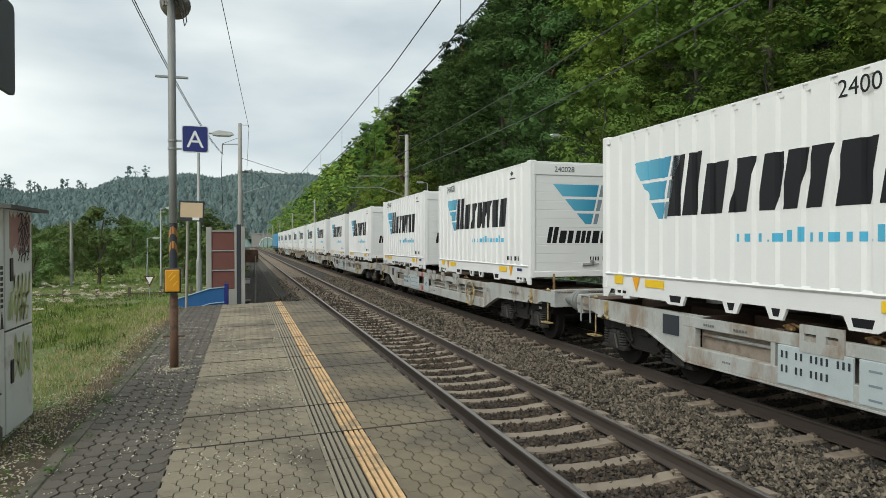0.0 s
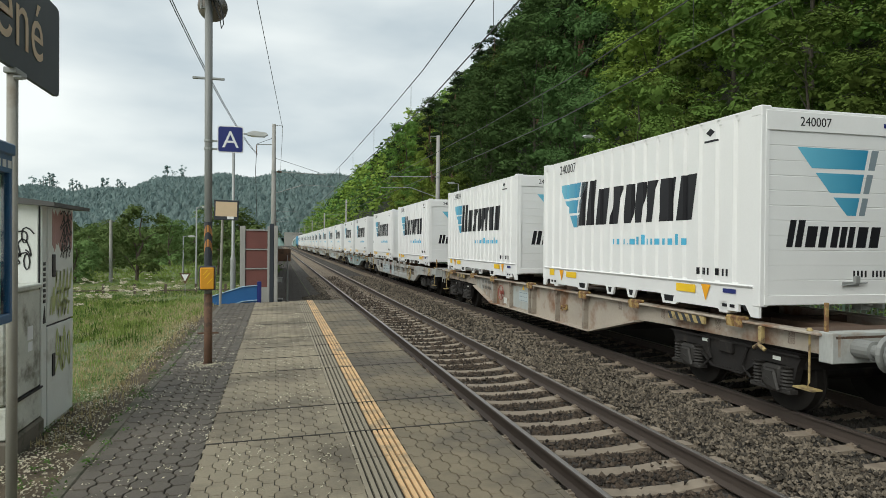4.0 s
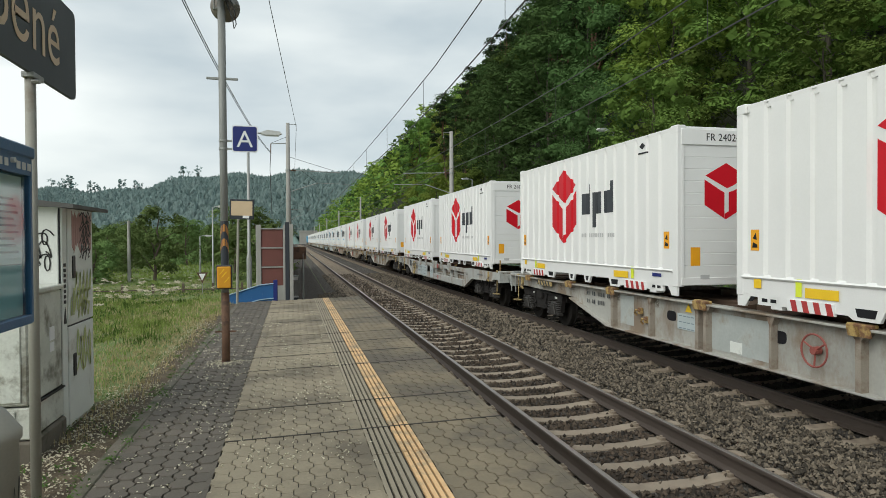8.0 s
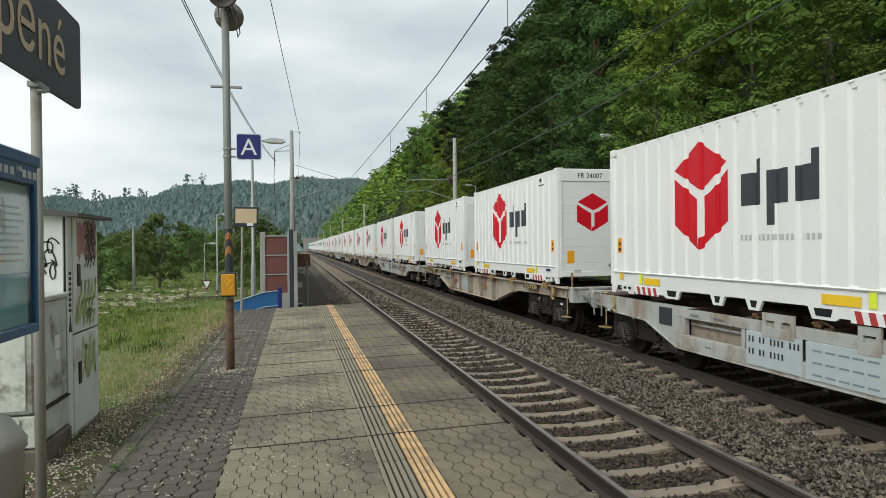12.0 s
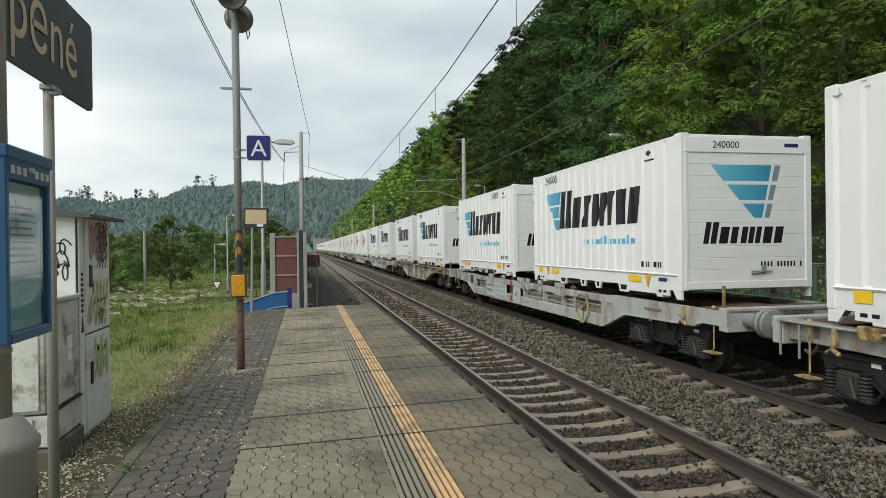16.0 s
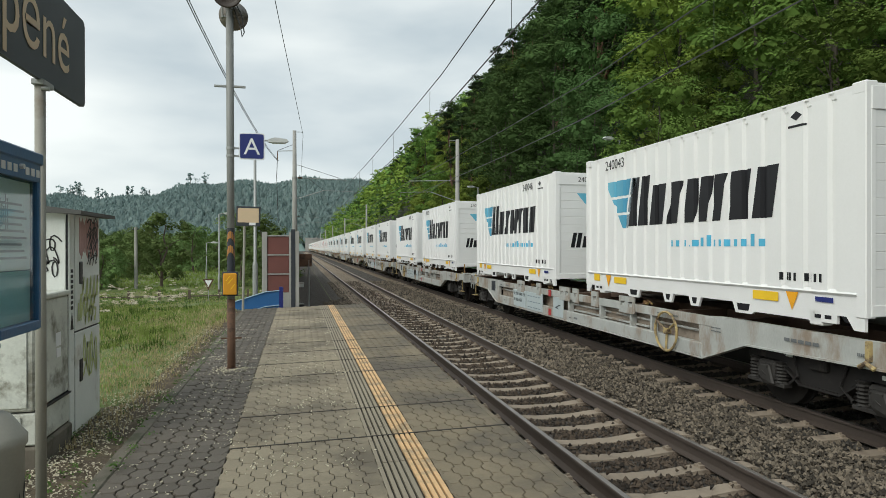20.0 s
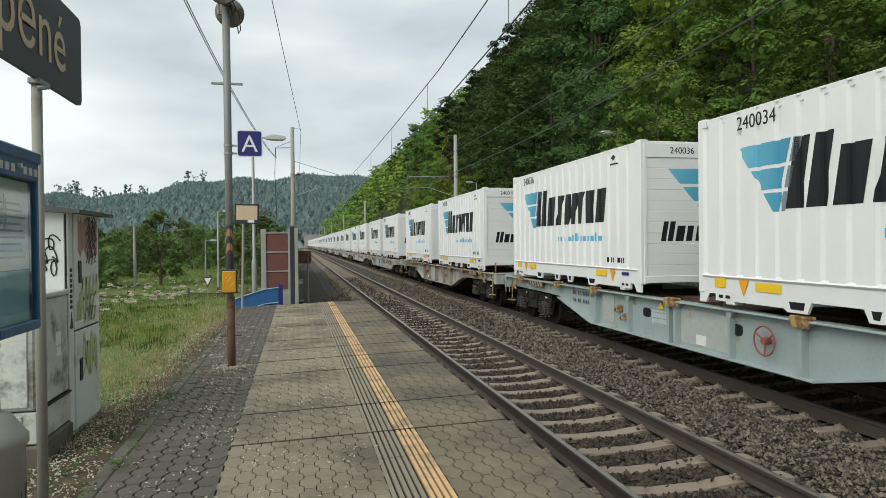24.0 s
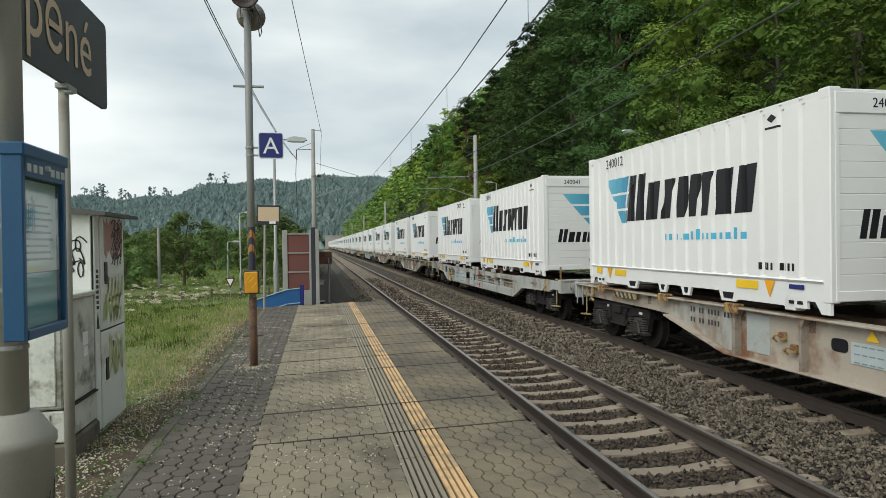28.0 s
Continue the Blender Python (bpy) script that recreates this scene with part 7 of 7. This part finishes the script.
def make_platform_end():
    t = thing("notice_board", pose(-1.52, 18.4, plat_z(-1.5), 0, 1.2, 0), "small dark-framed notice board on a thin pole", "notice board")
    part("pole", tube([(0.05, 0, -0.3), (0.05, 0, 2.35)], 0.035, 10), POST_OLIVE, t)
    part("frame", box(-0.17, 0.46, -0.04, 0.03, 2.30, 2.84, 0.01), LOCO_DARK, t)
    part("sheet", box(-0.13, 0.42, -0.045, -0.03, 2.40, 2.79), NAME_CREAM, t, "faded cream notice sheet")
    part("label", box(0.17, 0.34, -0.05, -0.03, 2.33, 2.40), SIGN_WHITE, t)
    # blue sheet parapet of the steps down
    t = thing("stair_parapet", pose(0, 0, 0), "blue sheet-metal stair parapet with pale trim", "parapet")
    x0, x1, y = -1.75, -0.47, 19.25
    zb, zl, zr = -0.75, 0.10, 0.40
    knee = -0.92
    outline = [(x0, zb), (x1, zb), (x1, zr), (knee, zr - 0.04), (x0, zl)]
    part("panel", prism(outline, y - 0.02, y + 0.02, "y"), STAIR_BLUE, t)
    part("end_post", box(x1 - 0.07, x1 + 0.05, y - 0.06, y + 0.06, zb, 0.50, 0.015), SIGN_BLUE, t, "dark blue end post")
    for dz, dz2 in ((0.0, 0.0), (-0.40, -0.42)):
        part("trim", tube([(x0, y - 0.04, zl + dz), (knee, y - 0.04, zr - 0.04 + dz2), (x1, y - 0.04, zr + dz2)], 0.017, 6), TRIM_BLUE, t)
    for k in range(1, 4):
        xx = x0 + 0.3 * k
        part("fold", box(xx - 0.012, xx + 0.012, y - 0.03, y + 0.03, zb, zl + (zr - zl) * k / 4.2), STAIR_BLUE, t)
    # noise barrier: red-brown panels between pale posts, a short return and the run along the line
    t = thing("noise_barrier", pose(0, 0, 0), "noise barrier of red-brown panels between concrete posts", "noise barrier")
    for xx, y2 in ((-1.02, 21.0), (-0.20, 21.0)):
        part("post", box(xx - 0.08, xx + 0.08, y2 - 0.08, y2 + 0.08, -1.4, 2.12, 0.012), CONCRETE, t)
    for k in range(3):
        z = 0.22 + 0.60 * k
        part("panel", box(-0.94, -0.28, 20.96, 21.04, z, z + 0.56, 0.015), BARRIER_RED, t)
        part("panel_rail", box(-0.94, -0.28, 20.93, 21.07, z + 0.56, z + 0.60), CONCRETE, t)
    part("plinth", box(-0.94, -0.28, 20.94, 21.06, -1.3, 0.22), CONCRETE, t)
    part("dark_post", box(-0.20, -0.08, 19.25, 19.42, -1.2, 2.16, 0.01), LOCO_DARK, t, "dark steel end post")
    part("pale_post", box(-0.07, 0.03, 19.2, 19.36, -1.2, 2.10, 0.01), CONCRETE, t)
    for k in range(14):
        y = 21.2 + 3.0 * k
        part("post", box(-0.22, -0.06, y - 0.08, y + 0.08, -1.4, 2.12), CONCRETE, t)
        if k < 13:
            for q in range(3):
                part("panel", box(-0.18, -0.10, y + 0.09, y + 2.91, -0.4 + 0.82 * q, 0.4 + 0.82 * q), BARRIER_RED, t)
    # small track-side board on a pole, and cable boxes on the barrier
    t = thing("trackside_board", pose(0.42, 26.5, -0.98), "small grey trackside board on a thin pole", "sign")
    part("pole", tube([(0, 0, 0), (0, 0, 2.1)], 0.035, 8), GALV, t)
    part("board", box(-0.42, 0.12, -0.03, 0.0, 1.85, 2.35, 0.01), POST_BROWN, t)
    for z in (0.42, -0.28):
        t = thing("junction_box", pose(0.08, 22.3, z), "small pale cable box on the barrier", "cable box")
        part("case", box(-0.14, 0.10, -0.1, 0.1, -0.12, 0.0, 0.01), LAMP_GLASS if z > 0 else LOCO_DARK, t)
        part("lid", box(-0.14, 0.12, -0.11, 0.11, 0.0, 0.04, 0.008), CONCRETE, t)


def make_cabinets():
    rng = random.Random(9)
    g = meadow_z(-2.3, 6.5)
    t = thing("tall_cabinet", pose(0, 0, 0), "tall dirty white switch cabinet scrawled with graffiti", "cabinet")
    X, xb, y0, y1 = -2.1, -2.78, 6.70, 7.65
    part("body", box(xb, X - 0.02, y0, y1, g - 0.1, 1.98, 0.012), CAB_WHITE, t)
    up = part("upper_door", box(X - 0.03, X + 0.005, y0 + 0.166, y1 - 0.005, 0.832, 1.96, 0.006), CAB_WHITE, t)
    lo = part("lower_door", box(X - 0.03, X + 0.005, y0 + 0.166, y1 - 0.005, g + 0.05, 0.812, 0.006), CAB_WHITE, t)
    part("corner_strip", box(X - 0.03, X + 0.002, y0 + 0.012, y0 + 0.14, g + 0.02, 1.96, 0.006), CAB_WHITE, t)
    part("seam", box(X - 0.025, X - 0.012, y0 + 0.004, y1 - 0.01, g + 0.04, 1.95), BLACK_LOGO, t)
    for d, z in ((up, 1.28), (lo, 0.32)):
        part("handle_recess", box(X, X + 0.012, y0 + 0.28, y0 + 0.37, z, z + 0.22, 0.01), BLACK_LOGO, d, "black handle recess")
    roof = part("roof", prism([(xb - 0.06, 1.99), (X + 0.13, 1.95), (X + 0.13, 1.985), (xb + 0.3, 2.05), (xb - 0.06, 2.03)], y0 - 0.08, y1 + 0.12, "y"), CAB_ROOF, t, "dark overhanging sheet roof")
    part("lifting_eye", tube([(X - 0.3 + 0.03 * math.cos(a), y0 + 0.2, 2.07 + 0.03 * math.sin(a)) for a in np.linspace(0, 6.28, 10)], 0.009, 5), WIRE, roof)
    for k in range(11):
        a = y0 + 0.28 + 0.056 * k
        part("red_smear", prism([(a, 1.52 + rng.uniform(0, 0.16)), (a + 0.050, 1.50 + rng.uniform(0, 0.14)), (a + 0.054, 1.86 + rng.uniform(0, 0.09)), (a + 0.002, 1.88 + rng.uniform(0, 0.07))], X + 0.003, X + 0.007, "x"), SPRAY_RED, up, "dark red spray streak")
    for k in range(6):
        z = 1.44 + 0.07 * k
        part("black_scrawl", ribbon(scrawl(rng, y0 + 0.50, y1 - 0.05, z, z + 0.16, 3), 0.017, X + 0.009), SPRAY_BLACK, up)
    part("green_scrawl", ribbon(scrawl(rng, y0 + 0.24, y1 - 0.03, 0.92, 1.36, 5), 0.034, X + 0.009), SPRAY_GREEN, up)
    for k in range(3):
        part("green_scrawl", ribbon([(y0 + 0.22 + 0.05 * k, 0.92), (y0 + 0.24 + 0.05 * k, 1.1 + 0.03 * k)], 0.024, X + 0.011), SPRAY_GREEN, up)
    part("green_scrawl", ribbon(scrawl(rng, y0 + 0.42, y1 - 0.10, 0.86, 1.06, 3), 0.032, X + 0.009), SPRAY_GREEN, up)
    part("green_scrawl", ribbon(scrawl(rng, y0 + 0.30, y1 - 0.04, 0.30, 0.78, 5), 0.034, X + 0.009), SPRAY_GREEN, lo)
    for k in range(8):
        z = 1.05 + 0.05 * k
        part("black_mark", box(X + 0.002, X + 0.006, y0 + 0.045, y0 + 0.10, z, z + 0.032), SPRAY_BLACK, t)
    part("black_arrow", prism([(y0 + 0.035, 0.86), (y0 + 0.11, 0.86), (y0 + 0.0725, 1.02)], X + 0.002, X + 0.006, "x"), SPRAY_BLACK, t)
    # tag on the side that faces along the platform
    for k, (a, b) in enumerate(((1.36, 1.54), (1.46, 1.66), (1.60, 1.76))):
        bm = ribbon(scrawl(rng, -0.20, 0.16, a, b, 3), 0.014, 0, -1)
        o = part("black_scrawl", bm, SPRAY_BLACK, t)
        o.matrix_basis = Matrix(((0, 1, 0, -2.30), (-1, 0, 0, y0 - 0.004), (0, 0, 1, 0), (0, 0, 0, 1)))
    # low concrete cabinet in front of it
    t = thing("low_cabinet", pose(0, 0, 0), "low stained grey concrete cabinet with a loose cap", "cabinet")
    ya, yb, Xl = 5.88, 6.68, -2.1
    part("body", box(-2.72, Xl, ya, yb, 0.30, 1.2, 0.015), CAB_GREY, t)
    part("cap", box(-2.74, Xl + 0.02, ya - 0.02, yb + 0.01, 1.2, 1.245, 0.01), CAB_GREY, t)
    part("plinth", box(-2.70, Xl + 0.01, ya + 0.01, yb, 0.02, 0.285, 0.012), CAB_GREY, t)
    part("foot", box(-2.74, Xl + 0.03, ya - 0.01, yb + 0.02, g - 0.2, 0.01, 0.02), KERB, t)
    part("seam", box(-2.60, Xl + 0.006, ya + 0.02, ya + 0.05, 0.30, 1.19), BLACK_LOGO, t)
    part("white_panel", box(-2.66, Xl - 0.05, ya - 0.012, ya, 0.33, 1.17, 0.006), CAB_MOULD, t, "whitish mould-spotted end panel")
    part("lower_white_panel", box(-2.66, Xl - 0.1, ya - 0.006, ya + 0.01, 0.0, 0.26, 0.006), CAB_MOULD, t)
    part("paper_label", box(Xl + 0.001, Xl + 0.005, yb - 0.32, yb - 0.20, 0.76, 0.88), SIGN_WHITE, t)
    part("paper_label", box(Xl + 0.001, Xl + 0.005, yb - 0.31, yb - 0.21, 0.66, 0.74), SIGN_WHITE, t)
    part("ledge", box(Xl - 0.02, Xl + 0.025, ya + 0.1, yb, 0.285, 0.30), BLACK_LOGO, t)


def make_station_signs():
    t = thing("station_name_sign", pose(0, 0, 0), "slate grey station name sign with cream letters on posts", "sign")
    X = -1.70
    r, pts = 0.05, []
    for cy, cz, a0 in ((5.77, 3.43, 0), (2.75, 3.43, 90), (2.75, 2.83, 180), (5.77, 2.83, 270)):
        pts += [(cy + r * math.cos(radians(a0 + q)), cz + r * math.sin(radians(a0 + q))) for q in (0, 45, 90)]
    part("sign_plate", prism(pts, X - 0.03, X, "x"), NAME_GREY, t)
    o = part("lettering", text_mesh("p\u011bn\u00e9", 0.58, "cream_letters"), None, t)
    o.matrix_basis = Matrix(((0, 0, 1, X + 0.003), (1, 0, 0, 4.86), (0, 1.06, 0, 2.95), (0, 0, 0, 1)))
    for y in (4.93, 3.0):
        part("post", tube([(X - 0.02, y, -0.4), (X - 0.02, y, 2.76)], 0.034, 14), POST_OLIVE, t, smooth=True)
        part("bracket", box(X - 0.06, X + 0.02, y - 0.05, y + 0.14, 2.745, 2.785, 0.005), GALV, t)
        part("bolt", lathe([(0.016, 0.0), (0.016, 0.05)], 8, "x"), GALV, t).location = (X + 0.0, y - 0.03, 2.72)
    # lamp column with a wide foot, carrying the timetable case
    t = thing("lamp_column", pose(-1.58, 3.75, -0.2), "thick weathered lamp column with a flared foot", "lamp post")
    part("shaft", tube([(0, 0, 0.75), (0, 0, 6.5)], [0.076, 0.066], 24), POST_OLIVE, t, smooth=True)
    part("foot", lathe([(0.185, -0.2), (0.185, 0.80), (0.20, 0.82), (0.20, 0.86), (0.185, 0.88), (0.125, 0.97), (0.10, 0.985), (0.08, 0.99)], 28), POST_OLIVE, t, smooth=True)
    for z in (1.62, 1.32, 1.95):
        part("strap", lathe([(0.080, z), (0.080, z + 0.022)], 24), GALV, t)
    part("scrape", ribbon([(-0.08, 0.42), (-0.04, 0.58), (-0.01, 0.44), (0.02, 0.62)], 0.016, 0.1865), SPRAY_BLACK, t)
    t = thing("timetable_case", pose(0, 0, 0), "dark blue glazed timetable case with faded sheets", "display case")
    xa, xb, y0, y1, z0, z1 = -1.50, -1.40, 3.47, 4.02, 1.19, 2.14
    part("back", box(xa + 0.004, xa + 0.05, y0 + 0.005, y1 - 0.005, z0 + 0.004, z1 - 0.004), CASE_BLUE, t)
    part("head_rail", box(xa, xb + 0.012, y0 - 0.01, y1 + 0.01, z1 - 0.045, z1 + 0.02, 0.008), CASE_BLUE, t)
    part("head_panel", box(xa + 0.05, xb, y0 + 0.02, y1 - 0.02, z1 - 0.14, z1 - 0.045), CASE_BLUE, t)
    part("foot_rail", box(xa + 0.003, xb + 0.004, y0 + 0.036, y1 - 0.036, z0, z0 + 0.05, 0.004), CASE_BLUE, t)
    for a in (y0, y1 - 0.035):
        part("stile", box(xa, xb, a, a + 0.035, z0, z1, 0.006), CASE_BLUE, t)
    part("paper", box(xa + 0.05, xa + 0.056, y0 + 0.04, y1 - 0.04, 1.52, z1 - 0.15), PAPER, t, "faded pale timetable sheet")
    part("lower_paper", box(xa + 0.05, xa + 0.056, y0 + 0.04, y1 - 0.04, z0 + 0.05, 1.515), PAPER_TEAL, t, "faded teal poster sheet")
    for k in range(9):
        part("print_line", box(xa + 0.0565, xa + 0.058, y0 + 0.07, y1 - 0.09 - 0.03 * (k % 3), 1.58 + 0.035 * k, 1.592 + 0.035 * k), INK, t)
    for k in range(7):
        h = 0.05 + 0.02 * ((k * 7) % 4)
        part("print_bar", box(xa + 0.0565, xa + 0.058, y0 + 0.09 + 0.022 * k, y0 + 0.10 + 0.022 * k, 1.78 - h / 2, 1.80 + h), INK, t)
    for k in range(6):
        part("scratch_mark", box(xb + 0.0, xb + 0.003, y0 + 0.05 + 0.07 * k + (0.08 if k > 2 else 0), y0 + 0.095 + 0.07 * k + (0.08 if k > 2 else 0), z1 - 0.115, z1 - 0.075), LAMP_GLASS, t)
    part("lock", lathe([(0.014, 0.0), (0.014, 0.02)], 10, "x"), LAMP_GLASS, t).location = (xb, (y0 + y1) / 2, z1 - 0.08)
    g = part("glass", box(xb - 0.02, xb - 0.016, y0 + 0.03, y1 - 0.03, z0 + 0.04, z1 - 0.13), GLASS, t, "dirty reflecting glass")
    g.visible_shadow = False


make_speaker_post()
street_lamp(-1.22, 19.6, plat_z(-1.2) - 0.05, 4.85, 0.95, "galvanised platform lamp with a flat head")
make_platform_end()
make_cabinets()
make_station_signs()


# ---- meadow side: lamps, poles, road sign ----
def spot(az, d):
    x, y = d * math.sin(radians(az)), d * math.cos(radians(az))
    return x, y, meadow_z(x, y)


street_lamp(*spot(-6.45, 41), 5.0, 0.75, "slim grey lamp beside the meadow path")
street_lamp(*spot(-7.45, 58), 3.4, 0.95, "slim grey lamp by the road")
x, y, z = spot(-12.75, 52)
t = thing("utility_pole", pose(x, y, z), "weathered pale wooden utility pole in the meadow", "pole")
part("shaft", tube([(0, 0, -0.5), (0, 0, 4.4)], [0.13, 0.10], 10), CONCRETE, t)
part("insulator", tube([(-0.25, 0, 4.25), (0.3, 0, 4.25)], 0.04, 6), LOCO_DARK, t)
x, y, z = spot(-7.3, 38)
t = thing("yield_sign", pose(x, y, z - 0.30) @ Matrix.Diagonal((0.66, 0.8, 0.78, 1)), "white triangular give-way sign with dark red rim", "road sign")
part("pole", tube([(0, 0, -0.1), (0, 0, 1.9)], 0.03, 8), GALV, t)
part("rim", prism([(-0.45, 1.9), (0.45, 1.9), (0, 1.12)], -0.03, -0.015, "y"), POST_BROWN, t)
part("face", prism([(-0.27, 1.81), (0.27, 1.81), (0, 1.34)], -0.036, -0.028, "y"), SIGN_WHITE, t)
x, y, z = spot(-11.6, 40)
t = thing("timber_fence", pose(x, y, z), "low weathered timber fence among the weeds", "fence")
for k in range(8):
    part("post", box(k * 1.6 - 6 - 0.06, k * 1.6 - 6 + 0.06, -0.06, 0.06, -0.3, 0.6), BARK, t)
part("rail", box(-6.1, 5.4, -0.03, 0.03, 0.22, 0.28), BARK, t)


# ---- overhead line ----
def mast(x, y, top, side, label):
    t = thing("catenary_mast", pose(x, y, -0.98), label, "mast", "overhead line masts")
    part("shaft", tube([(0, 0, -0.5), (0, 0, top + 0.98)], [0.19, 0.12], 14), CONCRETE, t, smooth=True)
    h = 6.15 + 0.98
    part("bracket_arm", tube([(0, 0, h + 0.1), (side * 3.4, 0, h)], 0.03, 6), GALV, t)
    part("stay", tube([(0, 0, h + 1.0), (side * 3.0, 0, h + 0.1)], 0.014, 5), WIRE, t)
    part("strut", tube([(0, 0, h - 1.35), (side * 1.9, 0, h - 0.72)], 0.03, 6), GALV, t)
    part("drop_stay", tube([(side * 0.9, 0, h + 0.05), (side * 1.9, 0, h - 0.72)], 0.012, 5), WIRE, t)
    part("steady_arm", tube([(side * 1.9, 0, h - 0.72), (side * 4.0, 0, h - 0.78), (side * 4.0, 0, h - 1.1)], 0.02, 6), GALV, t)
    part("insulator", lathe([(0.05, 0.2), (0.075, 0.25), (0.05, 0.3), (0.075, 0.35), (0.05, 0.4), (0.075, 0.45), (0.05, 0.5)], 10, "x"), POST_BROWN, t).location = (0 if side > 0 else -0.7, 0, h + 0.09)
    part("top_bracket", tube([(0, 0, top + 0.9), (side * 0.55, 0, top + 0.9), (side * 0.55, 0, top + 0.5)], 0.02, 6), GALV, t)
    part("collar", lathe([(0.17, h + 0.05), (0.17, h + 0.15)], 12), GALV, t)
    return t


m1 = mast(-0.22, 44.0, 9.35, 1, "grey tubular overhead line mast with bracket arms")
part("side_arm", tube([(0, 0, 9.0), (-1.08, 0, 8.95)], 0.03, 6), GALV, m1)
part("side_arm_stay", tube([(0, 0, 9.45), (-1.08, 0, 8.98)], 0.014, 5), WIRE, m1)
part("side_insulator", tube([(-1.08, 0, 8.95), (-1.1, 0, 8.35)], 0.035, 6), POST_BROWN, m1)
part("down_lead", tube([(-1.1, 0, 8.35), (-1.15, 0, 7.3), (-1.1, 0, 5.6), (-1.05, 0, 4.2)], 0.02, 5), WIRE, m1)
mast(10.8, 43.7, 9.1, -1, "grey concrete overhead line mast beside the slope")
for y in (100, 150, 205, 260, 320, 385):
    mast(-0.3, y, 8.0, 1, "distant overhead line mast")
    mast(10.9, y + 6, 8.6, -1, "distant overhead line mast")


def wire(name, pts, r, label):
    o = part(name, tube(pts, r, 5, cap=False), WIRE)
    return tagged(o, label, "overhead wire", "overhead wires")


def span(x0, y0, z0, x1, y1, z1, sag, n=8):
    return [(x0 + (x1 - x0) * k / n, y0 + (y1 - y0) * k / n, z0 + (z1 - z0) * k / n - sag * 4 * (k / n) * (1 - k / n)) for k in range(n + 1)]


supports = [-16, 44, 100, 150, 205, 260, 320, 385]
DIP = ((-16, 6.0, 6.9), (9, 5.35, 6.3), (12, 5.22, 6.17), (16, 5.06, 6.0), (23, 5.0, 5.97), (34, 5.02, 6.03), (44, 5.05, 6.15))
for tx in (NEAR_TRACK, FAR_TRACK):
    con, mes = [(tx, y, c) for y, c, _ in DIP], [(tx, y, m) for y, _, m in DIP]
    for y in (10.5, 17.5, 24.5, 31.5, 38.5):
        lo, hi = (float(np.interp(y, [d[0] for d in DIP], [d[k] for d in DIP])) for k in (1, 2))
        wire("dropper_wire", [(tx, y, lo), (tx, y, hi)], 0.006, "thin dropper between overhead wires")
    for a, b in zip(supports[1:], supports[2:]):
        con += span(tx, a, 5.05, tx, b, 5.05, 0.02, 4)[1:]
        mes += span(tx, a, 6.15, tx, b, 6.15, 0.2)[1:]
    wire("contact_wire", con, 0.014, "dark contact wire above the track")
    wire("messenger_wire", mes, 0.013, "dark sagging carrying wire above the track")
wire("feeder_wire", span(-3.03, -24.4, 11.5, 0.33, 44, 9.1, 0.0) + span(0.33, 44, 9.1, 0.2, 100, 8.4, 0.6)[1:], 0.013, "single feeder wire along the mast tops")
for q in (-0.03, 0.03):
    pts = [(-0.065 * (44 - y) - 1.27 + q, y, 7.24 + 0.00286 * (y - 38.5) ** 2) for y in np.arange(8.0, 44.1, 3.0)]
    wire("stay_wire", [(-5.3 + q, -12.0, 13.1)] + pts, 0.014, "twin feeder wire to the mast arm")

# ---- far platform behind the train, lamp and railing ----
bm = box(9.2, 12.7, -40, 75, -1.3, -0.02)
tagged(part("far_platform", bm, SHADE_CONCRETE), "plain concrete platform beyond the train", "platform", kind="structure")
for y in (26.6, 2.0, 50.0):
    street_lamp(14.05, y, -0.8, 7.2, -1.0, "grey lamp on the far platform", 20)
rail = thing("railing", pose(0, 0, 0), "grey-green steel railing on the far platform", "railing")
for k in range(30):
    y = -6 + 2.0 * k
    part("post", tube([(12.5, y, -0.3), (12.5, y, 1.08)], 0.03, 6), FENCE_GREEN, rail)
for z in (1.08, 0.12):
    part("rail", tube([(12.5, -6, z), (12.5, 52, z)], 0.025, 6), FENCE_GREEN, rail)
bar = mesh_of("bar", tube([(0, 0, 0.12), (0, 0, 1.08)], 0.011, 5), FENCE_GREEN)
for k in range(130):
    part("bar", bar, None, rail).location = (12.5, 4 + 0.14 * k, 0)

# ---- small arched bridge across the end of the valley ----
t = thing("arch_bridge", pose(13.2, 395, -1), "small pale concrete arch bridge in the distance", "bridge")
arc = [(4.2 * math.cos(a), 1.0 + 4.6 * math.sin(a)) for a in np.linspace(0, math.pi, 13)]
part("arch", prism([(-9, 0), (-9, 7.5), (9, 7.5), (9, 0), (4.2, 0)] + arc + [(-4.2, 0)], -2, 2, "y"), CONCRETE, t)
part("arch_rim", tube([(x * 1.06, -2.1, z * 1.03) for x, z in arc], 0.3, 6), SIGN_WHITE, t, "whitewashed arch rim")
part("parapet", box(-9.2, 9.2, -2.2, 2.2, 7.5, 8.3), CONCRETE, t)


motions()
